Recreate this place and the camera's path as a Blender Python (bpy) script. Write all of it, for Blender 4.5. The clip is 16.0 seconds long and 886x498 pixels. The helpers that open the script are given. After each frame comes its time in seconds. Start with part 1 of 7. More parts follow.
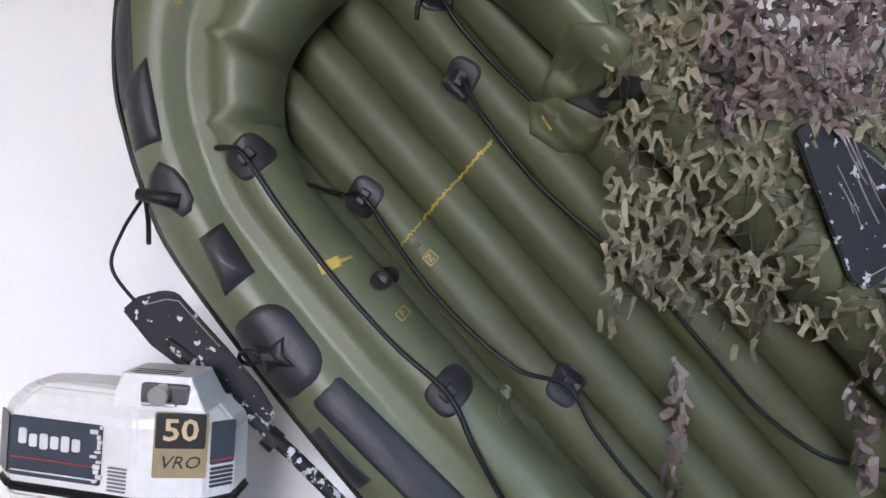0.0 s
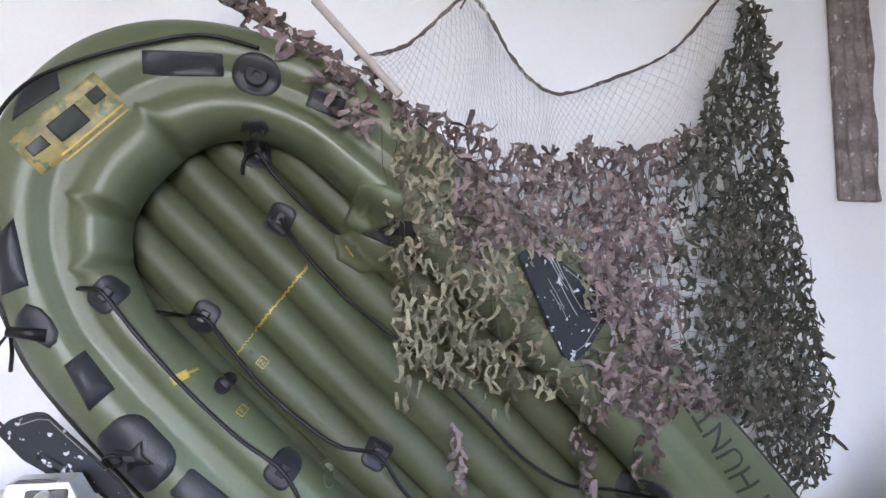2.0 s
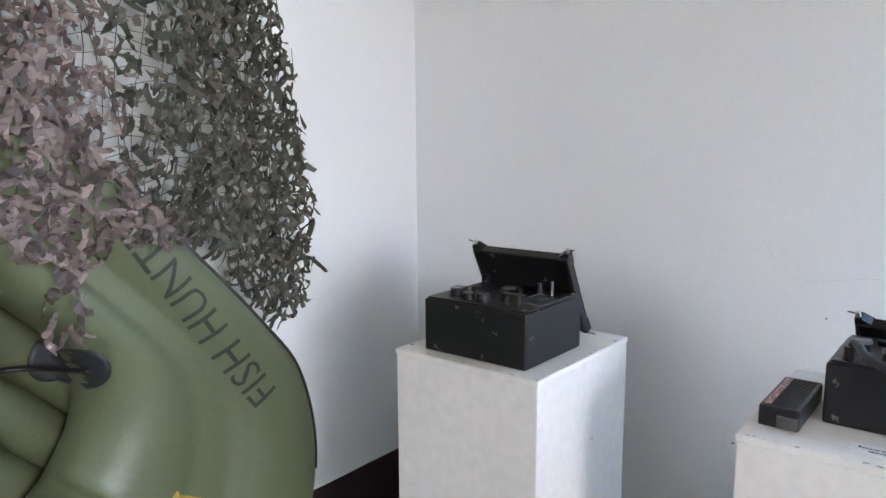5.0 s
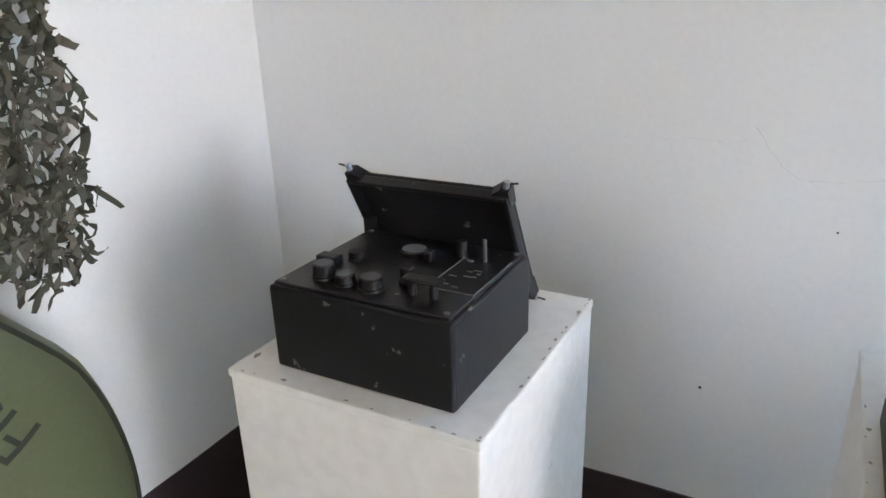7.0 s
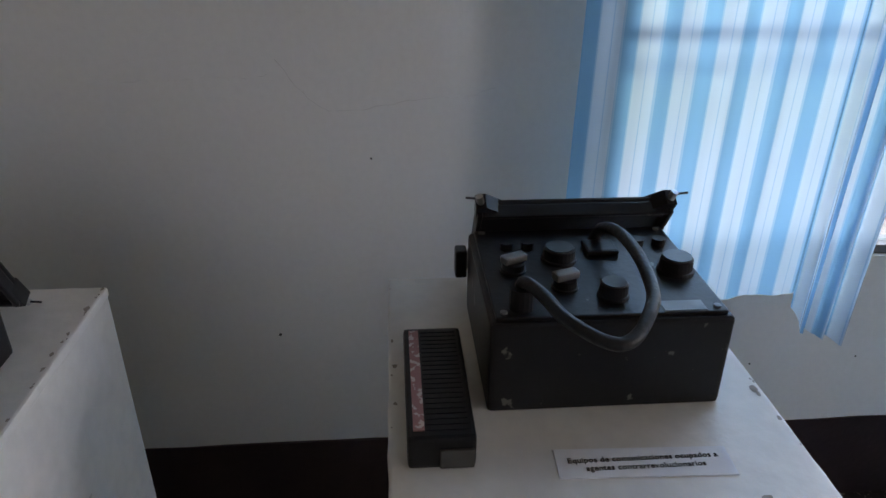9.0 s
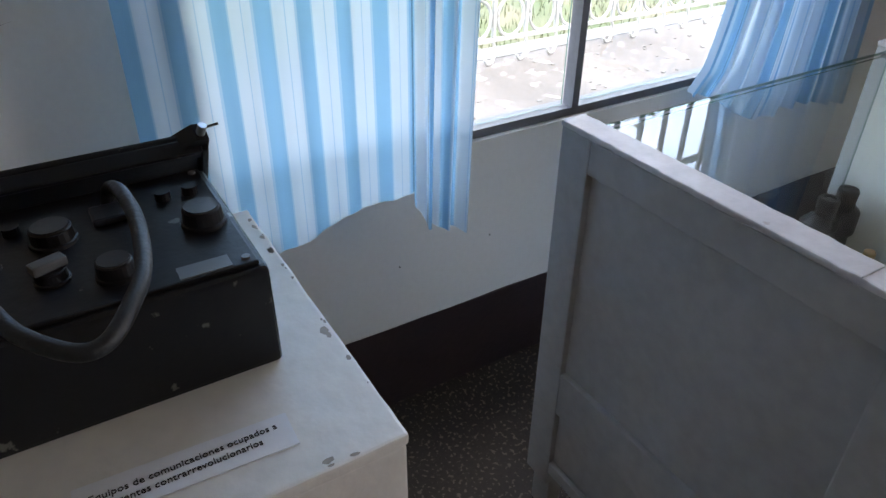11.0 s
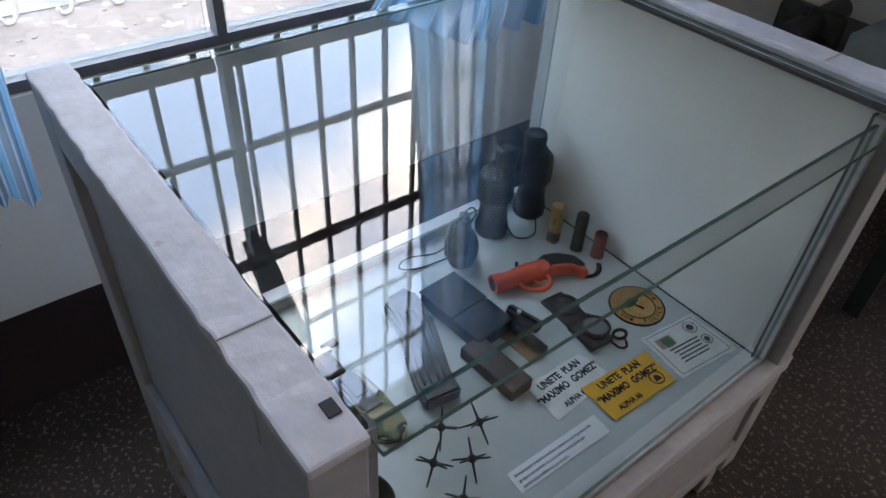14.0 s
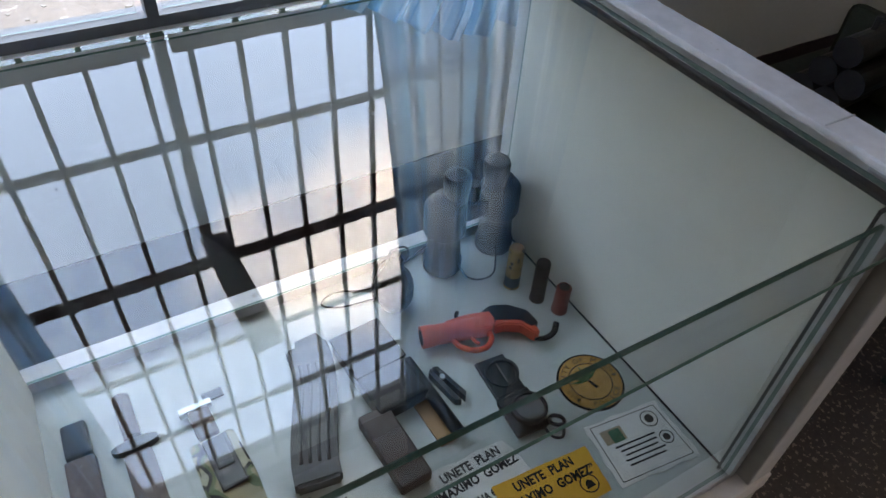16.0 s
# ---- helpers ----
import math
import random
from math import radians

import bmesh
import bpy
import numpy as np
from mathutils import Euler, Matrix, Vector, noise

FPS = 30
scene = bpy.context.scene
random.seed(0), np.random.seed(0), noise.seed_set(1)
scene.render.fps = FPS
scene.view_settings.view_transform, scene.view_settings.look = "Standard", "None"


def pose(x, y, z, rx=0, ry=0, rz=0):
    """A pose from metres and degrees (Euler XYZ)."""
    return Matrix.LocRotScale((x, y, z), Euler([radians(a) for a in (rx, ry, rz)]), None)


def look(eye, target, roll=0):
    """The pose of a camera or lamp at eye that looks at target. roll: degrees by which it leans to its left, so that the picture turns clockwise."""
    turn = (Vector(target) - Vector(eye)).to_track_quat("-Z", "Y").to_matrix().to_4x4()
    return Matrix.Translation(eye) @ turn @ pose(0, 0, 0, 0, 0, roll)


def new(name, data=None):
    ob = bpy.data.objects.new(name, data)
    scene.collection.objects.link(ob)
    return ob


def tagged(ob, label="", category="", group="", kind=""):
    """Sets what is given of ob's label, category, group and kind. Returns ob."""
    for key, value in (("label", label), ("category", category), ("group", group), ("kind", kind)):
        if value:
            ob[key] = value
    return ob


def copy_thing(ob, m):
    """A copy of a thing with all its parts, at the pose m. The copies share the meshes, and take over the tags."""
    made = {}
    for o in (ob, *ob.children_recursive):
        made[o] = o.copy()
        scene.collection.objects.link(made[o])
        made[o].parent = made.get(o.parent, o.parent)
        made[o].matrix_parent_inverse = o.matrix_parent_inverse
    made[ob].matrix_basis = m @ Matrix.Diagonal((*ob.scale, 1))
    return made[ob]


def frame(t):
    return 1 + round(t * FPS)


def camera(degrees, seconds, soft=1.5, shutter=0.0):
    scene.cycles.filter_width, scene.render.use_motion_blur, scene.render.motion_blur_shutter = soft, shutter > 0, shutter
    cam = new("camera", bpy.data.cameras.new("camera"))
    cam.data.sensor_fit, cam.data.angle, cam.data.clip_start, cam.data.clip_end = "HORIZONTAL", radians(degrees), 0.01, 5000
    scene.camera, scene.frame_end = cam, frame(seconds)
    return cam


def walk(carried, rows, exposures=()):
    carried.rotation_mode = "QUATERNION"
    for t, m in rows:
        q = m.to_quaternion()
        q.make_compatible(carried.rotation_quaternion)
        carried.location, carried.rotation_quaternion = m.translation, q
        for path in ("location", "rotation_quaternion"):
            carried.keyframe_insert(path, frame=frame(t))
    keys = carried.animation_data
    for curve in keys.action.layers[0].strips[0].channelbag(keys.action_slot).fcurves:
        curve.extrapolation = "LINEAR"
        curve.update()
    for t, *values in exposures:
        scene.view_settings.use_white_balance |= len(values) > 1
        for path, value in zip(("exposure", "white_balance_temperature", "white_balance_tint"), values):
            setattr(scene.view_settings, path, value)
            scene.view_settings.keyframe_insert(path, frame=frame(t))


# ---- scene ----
cam = camera(64.7, 16.0)
PATH = [
    (0, (-2.362, -1.678, 1.356), (-2.417, 0.321, 1.324), 3.9),
    (0.5, (-2.403, -1.782, 1.383), (-2.208, 0.208, 1.421), 2.4),
    (1, (-2.443, -1.896, 1.43), (-2.101, 0.074, 1.462), 1.8),
    (1.5, (-2.392, -2.008, 1.434), (-2.014, -0.047, 1.533), 2.0),
    (2, (-2.356, -2.149, 1.435), (-1.935, -0.203, 1.628), -0.1),
    (2.5, (-2.354, -2.2, 1.411), (-1.582, -0.364, 1.595), -1.1),
    (3, (-2.332, -2.17, 1.419), (-1.327, -0.442, 1.477), -1.1),
    (3.5, (-2.288, -2.087, 1.395), (-1.065, -0.504, 1.389), -0.7),
    (4, (-2.271, -1.948, 1.38), (-0.829, -0.566, 1.276), -1.0),
    (4.5, (-2.134, -1.838, 1.358), (-0.617, -0.557, 1.123), -0.8),
    (4.7, (-2.053, -1.778, 1.36), (-0.524, -0.514, 1.109), -0.3),
    (7, (-1.411, -1.309, 1.383), (0.223, -0.402, 0.671), -1.8),
    (7.5, (-1.333, -1.341, 1.384), (0.303, -0.471, 0.632), -1.8),
    (8, (-1.314, -1.375, 1.375), (0.418, -0.75, 0.595), -0.8),
    (8.5, (-1.286, -1.398, 1.384), (0.536, -1.187, 0.587), -1.1),
    (9, (-1.258, -1.404, 1.369), (0.524, -1.535, 0.471), 0.3),
    (9.2, (-1.235, -1.413, 1.361), (0.507, -1.692, 0.419), 0.8),
    (11.3, (-1.192, -1.68, 1.338), (0.153, -2.687, 0.252), 0.4),
    (11.5, (-1.207, -1.743, 1.343), (0.067, -2.844, 0.263), 0.4),
    (12, (-1.252, -1.835, 1.344), (-0.015, -2.975, 0.263), 0.1),
    (12.5, (-1.278, -1.899, 1.331), (-0.155, -3.109, 0.202), 0.0),
    (13, (-1.224, -2.008, 1.318), (-0.248, -3.268, 0.11), 1.1),
    (13.5, (-1.176, -2.099, 1.296), (-0.169, -3.272, 0.028), 2.0),
    (13.8, (-1.235, -2.165, 1.293), (-0.096, -3.181, 0.001), 2.2),
    (14, (-1.256, -2.199, 1.29), (-0.098, -3.193, -0.003), 3.8),
    (14.5, (-1.339, -2.29, 1.289), (-0.113, -3.188, -0.011), 3.3),
    (15, (-1.354, -2.348, 1.272), (-0.201, -3.167, -0.142), 3.3),
    (15.5, (-1.28, -2.444, 1.239), (-0.163, -3.269, -0.199), 5.9),
    (16, (-1.199, -2.524, 1.269), (0.017, -3.31, -0.111), 4.0),
]
walk(cam, [(t, look(e, g, r)) for t, e, g, r in PATH], exposures=[
    (0, 4.1, 7700, 20), (0.5, 4.45, 7300, 20), (1.5, 4.5, 7300, 20), (2.5, 4.35, 7200, 18), (4.0, 4.5, 7400, 15), (4.5, 4.5, 7600, 14), (7, 4.55, 8400, 13), (8, 4.5, 8600, 13), (8.6, 3.3, 8600, 15),
    (9.2, 2.65, 8500, 17), (11.3, 2.75, 8700, 16), (12.5, 2.7, 8600, 17), (14, 2.5, 8300, 17), (16, 2.4, 8800, 17)])

# ---- daylight ----
XW, YS, ZC = -5.5, -5.1, 3.1  # west and south faces of the room, ceiling height
SUN_EL, SUN_AZ = radians(58), radians(250)
world = bpy.data.worlds.new("sky")
scene.world = world
world.use_nodes = True
wn, wl = world.node_tree.nodes, world.node_tree.links
sky = wn.new("ShaderNodeTexSky")
sky.sky_type, sky.sun_disc = "NISHITA", False
sky.sun_elevation, sky.sun_rotation = SUN_EL, SUN_AZ
cloud = wn.new("ShaderNodeTexNoise")
cloud.inputs["Scale"].default_value, cloud.inputs["Detail"].default_value = 2.6, 7
ramp = wn.new("ShaderNodeValToRGB")
ramp.color_ramp.elements[0].position, ramp.color_ramp.elements[1].position = 0.52, 0.70
ramp.color_ramp.elements[0].color = (0.0, 0.0, 0.0, 1)
mixw = wn.new("ShaderNodeMixRGB")
mixw.inputs[2].default_value = (15.5, 15.8, 16.2, 1)
wl.new(cloud.outputs["Fac"], ramp.inputs[0])
wl.new(ramp.outputs[0], mixw.inputs[0])
haze = wn.new("ShaderNodeMixRGB")
haze.inputs[0].default_value, haze.inputs[2].default_value = 0.55, (5.8, 9.2, 15.4, 1)
wl.new(sky.outputs[0], haze.inputs[1])
wl.new(haze.outputs[0], mixw.inputs[1])
wl.new(mixw.outputs[0], wn["Background"].inputs[0])
wn["Background"].inputs[1].default_value = 0.15
sun = new("sun", bpy.data.lights.new("sun", "SUN"))
sun.data.energy, sun.data.angle, sun.data.color = 0.5, radians(12), (1, 0.97, 0.93)
# the afternoon sun stands behind the house, on the far side of the window wall
sun.matrix_world = look((-6, -4, 14), (0, -3, 0))


def fill_lamp(name, x, y, z, w, h, power, target, color=(0.86, 0.93, 1.0)):
    lamp = new(name, bpy.data.lights.new(name, "AREA"))
    lamp.data.shape, lamp.data.size, lamp.data.size_y = "RECTANGLE", w, h
    lamp.data.energy, lamp.data.color = power, color
    lamp.matrix_world = look((x, y, z), target)
    return lamp


# added fill lamp, never in view, for daylight reaching the hall from behind the walk
fill_lamp("unseen_fill_light", -3.3, -6.72, 1.95, 2.1, 1.9, 8.0, (-2.2, 0, 1.2), (1.0, 0.92, 0.87))


# ---- materials ----
def mat(name, color, rough=0.6, metal=0.0, second=None, scale=6.0, fine=60.0, amount=0.35, bump=0.12, spots=None, spot_scale=25.0,
        spot_cut=0.66, coat=0.0, obj_random=0.0, spec=0.5):
    m = bpy.data.materials.new(name)
    m.use_nodes = True
    n, l = m.node_tree.nodes, m.node_tree.links
    b = n["Principled BSDF"]
    b.inputs["Roughness"].default_value, b.inputs["Metallic"].default_value = rough, metal
    b.inputs["Coat Weight"].default_value = coat
    b.inputs["Specular IOR Level"].default_value = spec
    b.inputs["Coat Roughness"].default_value = 0.05
    tc = n.new("ShaderNodeTexCoord")
    big, small = n.new("ShaderNodeTexNoise"), n.new("ShaderNodeTexNoise")
    big.inputs["Scale"].default_value, big.inputs["Detail"].default_value = scale, 5
    small.inputs["Scale"].default_value, small.inputs["Detail"].default_value = fine, 4
    for t in (big, small):
        l.new(tc.outputs["Object"], t.inputs["Vector"])
    second = second or [c * 0.72 for c in color]
    mx = n.new("ShaderNodeMixRGB")
    mx.inputs[1].default_value, mx.inputs[2].default_value = (*color, 1), (*second, 1)
    r = n.new("ShaderNodeValToRGB")
    r.color_ramp.elements[0].position, r.color_ramp.elements[1].position = 0.4, 0.72
    l.new(big.outputs["Fac"], r.inputs[0])
    mul = n.new("ShaderNodeMath")
    mul.operation = "MULTIPLY"
    mul.inputs[1].default_value = amount * 2
    mul.use_clamp = True
    l.new(r.outputs[0], mul.inputs[0])
    l.new(mul.outputs[0], mx.inputs[0])
    out = mx.outputs[0]
    g = n.new("ShaderNodeMixRGB")
    g.blend_type = "MULTIPLY"
    g.inputs[0].default_value = amount
    gr = n.new("ShaderNodeValToRGB")
    gr.color_ramp.elements[0].color, gr.color_ramp.elements[0].position = (0.6, 0.6, 0.6, 1), 0.3
    gr.color_ramp.elements[1].position = 0.65
    l.new(small.outputs["Fac"], gr.inputs[0])
    l.new(out, g.inputs[1])
    l.new(gr.outputs[0], g.inputs[2])
    out = g.outputs[0]
    if spots:
        s = n.new("ShaderNodeTexNoise")
        s.inputs["Scale"].default_value, s.inputs["Detail"].default_value = spot_scale, 6
        l.new(tc.outputs["Object"], s.inputs["Vector"])
        sr = n.new("ShaderNodeValToRGB")
        sr.color_ramp.elements[0].position, sr.color_ramp.elements[1].position = spot_cut, spot_cut + 0.03
        l.new(s.outputs["Fac"], sr.inputs[0])
        sm = n.new("ShaderNodeMixRGB")
        sm.inputs[2].default_value = (*spots, 1)
        l.new(sr.outputs[0], sm.inputs[0])
        l.new(out, sm.inputs[1])
        out = sm.outputs[0]
    if obj_random:
        oi = n.new("ShaderNodeObjectInfo")
        hv = n.new("ShaderNodeHueSaturation")
        mr = n.new("ShaderNodeMapRange")
        mr.inputs[3].default_value, mr.inputs[4].default_value = 1 - obj_random, 1 + obj_random
        l.new(oi.outputs["Random"], mr.inputs[0])
        l.new(mr.outputs[0], hv.inputs["Value"])
        l.new(out, hv.inputs["Color"])
        out = hv.outputs[0]
    l.new(out, b.inputs["Base Color"])
    if bump:
        bp = n.new("ShaderNodeBump")
        bp.inputs["Strength"].default_value, bp.inputs["Distance"].default_value = bump, 0.01
        l.new(small.outputs["Fac"], bp.inputs["Height"])
        l.new(bp.outputs[0], b.inputs["Normal"])
    return m


def glass_mat(name, tint=(0.93, 0.98, 0.96), ior=1.5):
    m = bpy.data.materials.new(name)
    m.use_nodes = True
    b = m.node_tree.nodes["Principled BSDF"]
    b.inputs["Base Color"].default_value = (*tint, 1)
    b.inputs["Transmission Weight"].default_value = 1
    b.inputs["Roughness"].default_value, b.inputs["IOR"].default_value = 0.0, ior
    return m


M_PLASTER = mat("wall_plaster", (0.78, 0.78, 0.77), 0.75, scale=1.3, fine=75, amount=0.08, bump=0.06, second=(0.70, 0.70, 0.685))
M_CEIL = mat("ceiling_plaster", (0.75, 0.75, 0.73), 0.8, scale=1.5, amount=0.15)
M_DADO = mat("dado_paint", (0.035, 0.022, 0.026), 0.5, second=(0.055, 0.035, 0.038), scale=5, bump=0.15)
M_FLOOR = mat("terrazzo", (0.062, 0.048, 0.041), 0.65, scale=2.2, fine=90, amount=0.5, second=(0.034, 0.026, 0.023), spots=(0.17, 0.135, 0.11), spot_scale=95, spot_cut=0.58, bump=0.05, spec=0.2)
M_PED = mat("pedestal_paint", (0.80, 0.755, 0.70), 0.38, scale=4, fine=45, amount=0.2, second=(0.72, 0.68, 0.63), spots=(0.36, 0.31, 0.26), spot_scale=19, spot_cut=0.735, bump=0.12)
M_CHIP = mat("bare_wood_chip", (0.42, 0.36, 0.31), 0.8, scale=40, second=(0.22, 0.18, 0.15), bump=0.1)
M_BLACK = mat("black_enamel", (0.006, 0.0065, 0.008), 0.36, spec=0.35, scale=12, fine=120, amount=0.3, second=(0.015, 0.015, 0.017), spots=(0.15, 0.15, 0.14), spot_scale=38, spot_cut=0.68, bump=0.04)
M_BLACKP = mat("black_plastic", (0.009, 0.009, 0.011), 0.42, spec=0.3, bump=0.05, amount=0.2)
M_RUBBER = mat("black_rubber", (0.014, 0.0155, 0.019), 0.5, bump=0.12, fine=150, second=(0.022, 0.024, 0.028))
M_KNOB = mat("knob_face", (0.16, 0.165, 0.17), 0.35, bump=0.05, scale=30)
M_KNOBCAP = mat("dark_knob_cap", (0.04, 0.042, 0.045), 0.35, bump=0.05, scale=30)
M_STEEL = mat("bright_steel", (0.62, 0.62, 0.62), 0.28, metal=1.0, bump=0.05, scale=20)
M_ALU = mat("aluminium", (0.66, 0.66, 0.68), 0.34, metal=0.7, bump=0.06, scale=9, second=(0.5, 0.5, 0.52))
M_WHITEP = mat("white_paper", (0.82, 0.82, 0.84), 0.7, bump=0.04, amount=0.1)
M_PINK = mat("faded_red_print", (0.42, 0.2, 0.19), 0.6, scale=60, spots=(0.6, 0.5, 0.46), spot_scale=140, spot_cut=0.55)
M_INK = mat("printing_ink", (0.015, 0.015, 0.017), 0.7, bump=0)
M_CASE = mat("case_grey_paint", (0.38, 0.362, 0.355), 0.5, scale=3.2, fine=40, amount=0.28, second=(0.31, 0.295, 0.287), spots=(0.22, 0.18, 0.15), spot_scale=16, spot_cut=0.745)
M_CASETOP = mat("case_worn_white", (0.60, 0.56, 0.56), 0.5, scale=7, fine=50, amount=0.35, second=(0.46, 0.41, 0.40), spots=(0.38, 0.31, 0.28), spot_scale=22, spot_cut=0.68)
M_CASEIN = mat("case_lining", (0.78, 0.76, 0.70), 0.6, scale=5, amount=0.14, bump=0.08, spots=(0.4, 0.38, 0.36), spot_scale=42, spot_cut=0.77)
M_CASEFLOOR = mat("case_floor_board", (0.52, 0.55, 0.53), 0.5, scale=4, amount=0.15, bump=0.0, coat=0.5)
M_GLASS = glass_mat("clear_glass")


def pane_mat(name, tint, ior):
    """Thin plate glass: clear, with a mirror reflection that grows towards grazing angles."""
    m = bpy.data.materials.new(name)
    m.use_nodes = True
    n, l = m.node_tree.nodes, m.node_tree.links
    clear, gloss, mix = n.new("ShaderNodeBsdfTransparent"), n.new("ShaderNodeBsdfGlossy"), n.new("ShaderNodeMixShader")
    clear.inputs[0].default_value = (*tint, 1)
    gloss.inputs["Roughness"].default_value = 0.0
    if ior:
        fr = n.new("ShaderNodeFresnel")
        fr.inputs[0].default_value = ior
        l.new(fr.outputs[0], mix.inputs[0])
    else:
        mix.inputs[0].default_value = 0.0
    l.new(clear.outputs[0], mix.inputs[1])
    l.new(gloss.outputs[0], mix.inputs[2])
    l.new(mix.outputs[0], n["Material Output"].inputs[0])
    return m


M_PANE = pane_mat("plate_glass_face", (0.97, 0.985, 0.98), 1.8)
M_PANEBACK = pane_mat("plate_glass_rear", (0.97, 0.99, 0.98), 0)
M_PANEEDGE = mat("green_glass_edge", (0.10, 0.20, 0.165), 0.15, scale=30, second=(0.05, 0.11, 0.09), bump=0.0)


def glaze(ob, axis, sign):
    """The pane's face towards axis * sign mirrors, its rear lets through, its thin sides show the green of the glass."""
    ob.data.materials.clear()
    for m in (M_PANE, M_PANEBACK, M_PANEEDGE):
        ob.data.materials.append(m)
    for f in ob.data.polygons:
        f.material_index = (0 if f.normal[axis] * sign > 0 else 1) if abs(f.normal[axis]) > 0.95 else 2
    ob.visible_shadow = False
    return ob
M_WINFRAME = mat("window_frame_paint", (0.13, 0.135, 0.15), 0.5, scale=8, bump=0.1)
M_BARS = mat("grille_paint", (0.18, 0.19, 0.21), 0.5, scale=12)
M_RAFT = mat("olive_pvc", (0.104, 0.124, 0.066), 0.42, scale=2.2, fine=110, amount=0.25, second=(0.088, 0.101, 0.052), bump=0.05)
M_RAFTF = mat("olive_pvc_floor", (0.074, 0.086, 0.040), 0.55, scale=2.0, fine=110, amount=0.35, second=(0.070, 0.066, 0.030), bump=0.05)
M_GOLD = mat("gold_print", (0.52, 0.36, 0.07), 0.5, scale=40, amount=0.3, bump=0)
M_GOLDOLD = mat("worn_gold_sticker", (0.33, 0.26, 0.09), 0.5, scale=16, amount=0.6, second=(0.13, 0.13, 0.06), bump=0.05, spots=(0.12, 0.14, 0.07), spot_scale=28, spot_cut=0.55)
M_OCHREPALE = mat("pale_gold_print", (0.55, 0.40, 0.22), 0.5, scale=40, amount=0.25, bump=0)
M_DKGREEN = mat("dark_green_print", (0.022, 0.03, 0.02), 0.5, bump=0)
M_WHITECOWL = mat("white_cowl", (0.66, 0.645, 0.615), 0.32, scale=5, fine=60, amount=0.2, spots=(0.2, 0.19, 0.18), spot_scale=17, spot_cut=0.74, second=(0.56, 0.535, 0.50))
M_NAVY = mat("navy_band", (0.035, 0.045, 0.06), 0.4, scale=9, spots=(0.6, 0.6, 0.6), spot_scale=24, spot_cut=0.76, bump=0.04)
M_TAN = mat("bronze_panel", (0.30, 0.22, 0.11), 0.45, scale=12, bump=0.03)
M_RED = mat("red_pinstripe", (0.45, 0.05, 0.05), 0.5, bump=0)
M_PADDLE = mat("chipped_black_paint", (0.009, 0.011, 0.015), 0.55, spec=0.3, scale=9, spots=(0.5, 0.51, 0.53), spot_scale=55, spot_cut=0.63, bump=0.18)
M_PADDLEWORN = mat("flaking_black_paint", (0.010, 0.012, 0.016), 0.55, spec=0.3, scale=9, spots=(0.5, 0.5, 0.51), spot_scale=60, spot_cut=0.55, bump=0.2)
M_WOODOLD = mat("weathered_wood", (0.16, 0.12, 0.095), 0.7, scale=14, fine=80, amount=0.7, second=(0.06, 0.045, 0.04), spots=(0.45, 0.42, 0.4), spot_scale=34, spot_cut=0.57, bump=0.5)
M_PLANK = mat("grey_weathered_plank", (0.27, 0.235, 0.215), 0.75, scale=14, fine=80, amount=0.6, second=(0.13, 0.108, 0.098), spots=(0.42, 0.39, 0.37), spot_scale=30, spot_cut=0.62, bump=0.5)
M_STICK = mat("pale_peeled_stick", (0.5, 0.45, 0.4), 0.6, scale=20, bump=0.2)
M_CORD = mat("net_cord", (0.56, 0.53, 0.51), 0.8, scale=40)
M_CONC = mat("patio_concrete", (0.215, 0.182, 0.162), 0.85, scale=1.6, fine=22, amount=0.5, second=(0.135, 0.114, 0.10), spots=(0.32, 0.285, 0.262), spot_scale=9, spot_cut=0.60, bump=0.6)
M_KERB = mat("lime_white_kerb", (0.26, 0.24, 0.22), 0.8, scale=5, bump=0.4, spots=(0.5, 0.47, 0.42), spot_scale=9, spot_cut=0.6)
M_GRASSG = mat("lawn_earth", (0.10, 0.12, 0.05), 0.9, scale=2.5, fine=30, amount=0.6, second=(0.19, 0.16, 0.10), bump=0.6)
M_BLADE = mat("grass_blades", (0.085, 0.095, 0.05), 0.7, scale=3, second=(0.22, 0.2, 0.09), bump=0)
M_LEAF = mat("tree_leaves", (0.07, 0.11, 0.035), 0.55, scale=3, bump=0)
M_BARK = mat("tree_bark", (0.16, 0.13, 0.10), 0.9, scale=10, bump=0.6)
M_WHITEMETAL = mat("white_railing_paint", (0.48, 0.46, 0.43), 0.55, scale=9, spots=(0.36, 0.3, 0.24), spot_scale=18, spot_cut=0.7, bump=0.2)
M_ORANGE = mat("orange_plastic", (0.72, 0.085, 0.03), 0.4, scale=20, bump=0.04, amount=0.15)
M_DARKMET = mat("gunmetal", (0.03, 0.032, 0.034), 0.4, metal=0.3, scale=18, bump=0.1)
M_GREN = mat("olive_iron", (0.018, 0.021, 0.017), 0.45, scale=18, bump=0.15, second=(0.03, 0.029, 0.022))
M_BRASSY = mat("tan_cartridge", (0.42, 0.25, 0.07), 0.5, scale=35, spots=(0.08, 0.06, 0.03), spot_scale=70, spot_cut=0.58, bump=0.02)
M_REDCART = mat("dark_red_cartridge", (0.2, 0.03, 0.02), 0.45, scale=30, bump=0.02)
M_BROWNBLK = mat("brown_block", (0.075, 0.048, 0.04), 0.6, scale=15, bump=0.2, spots=(0.14, 0.1, 0.08), spot_scale=60, spot_cut=0.62)
M_BAKELITE = mat("bakelite_grey", (0.06, 0.058, 0.056), 0.42, scale=15, bump=0.12)
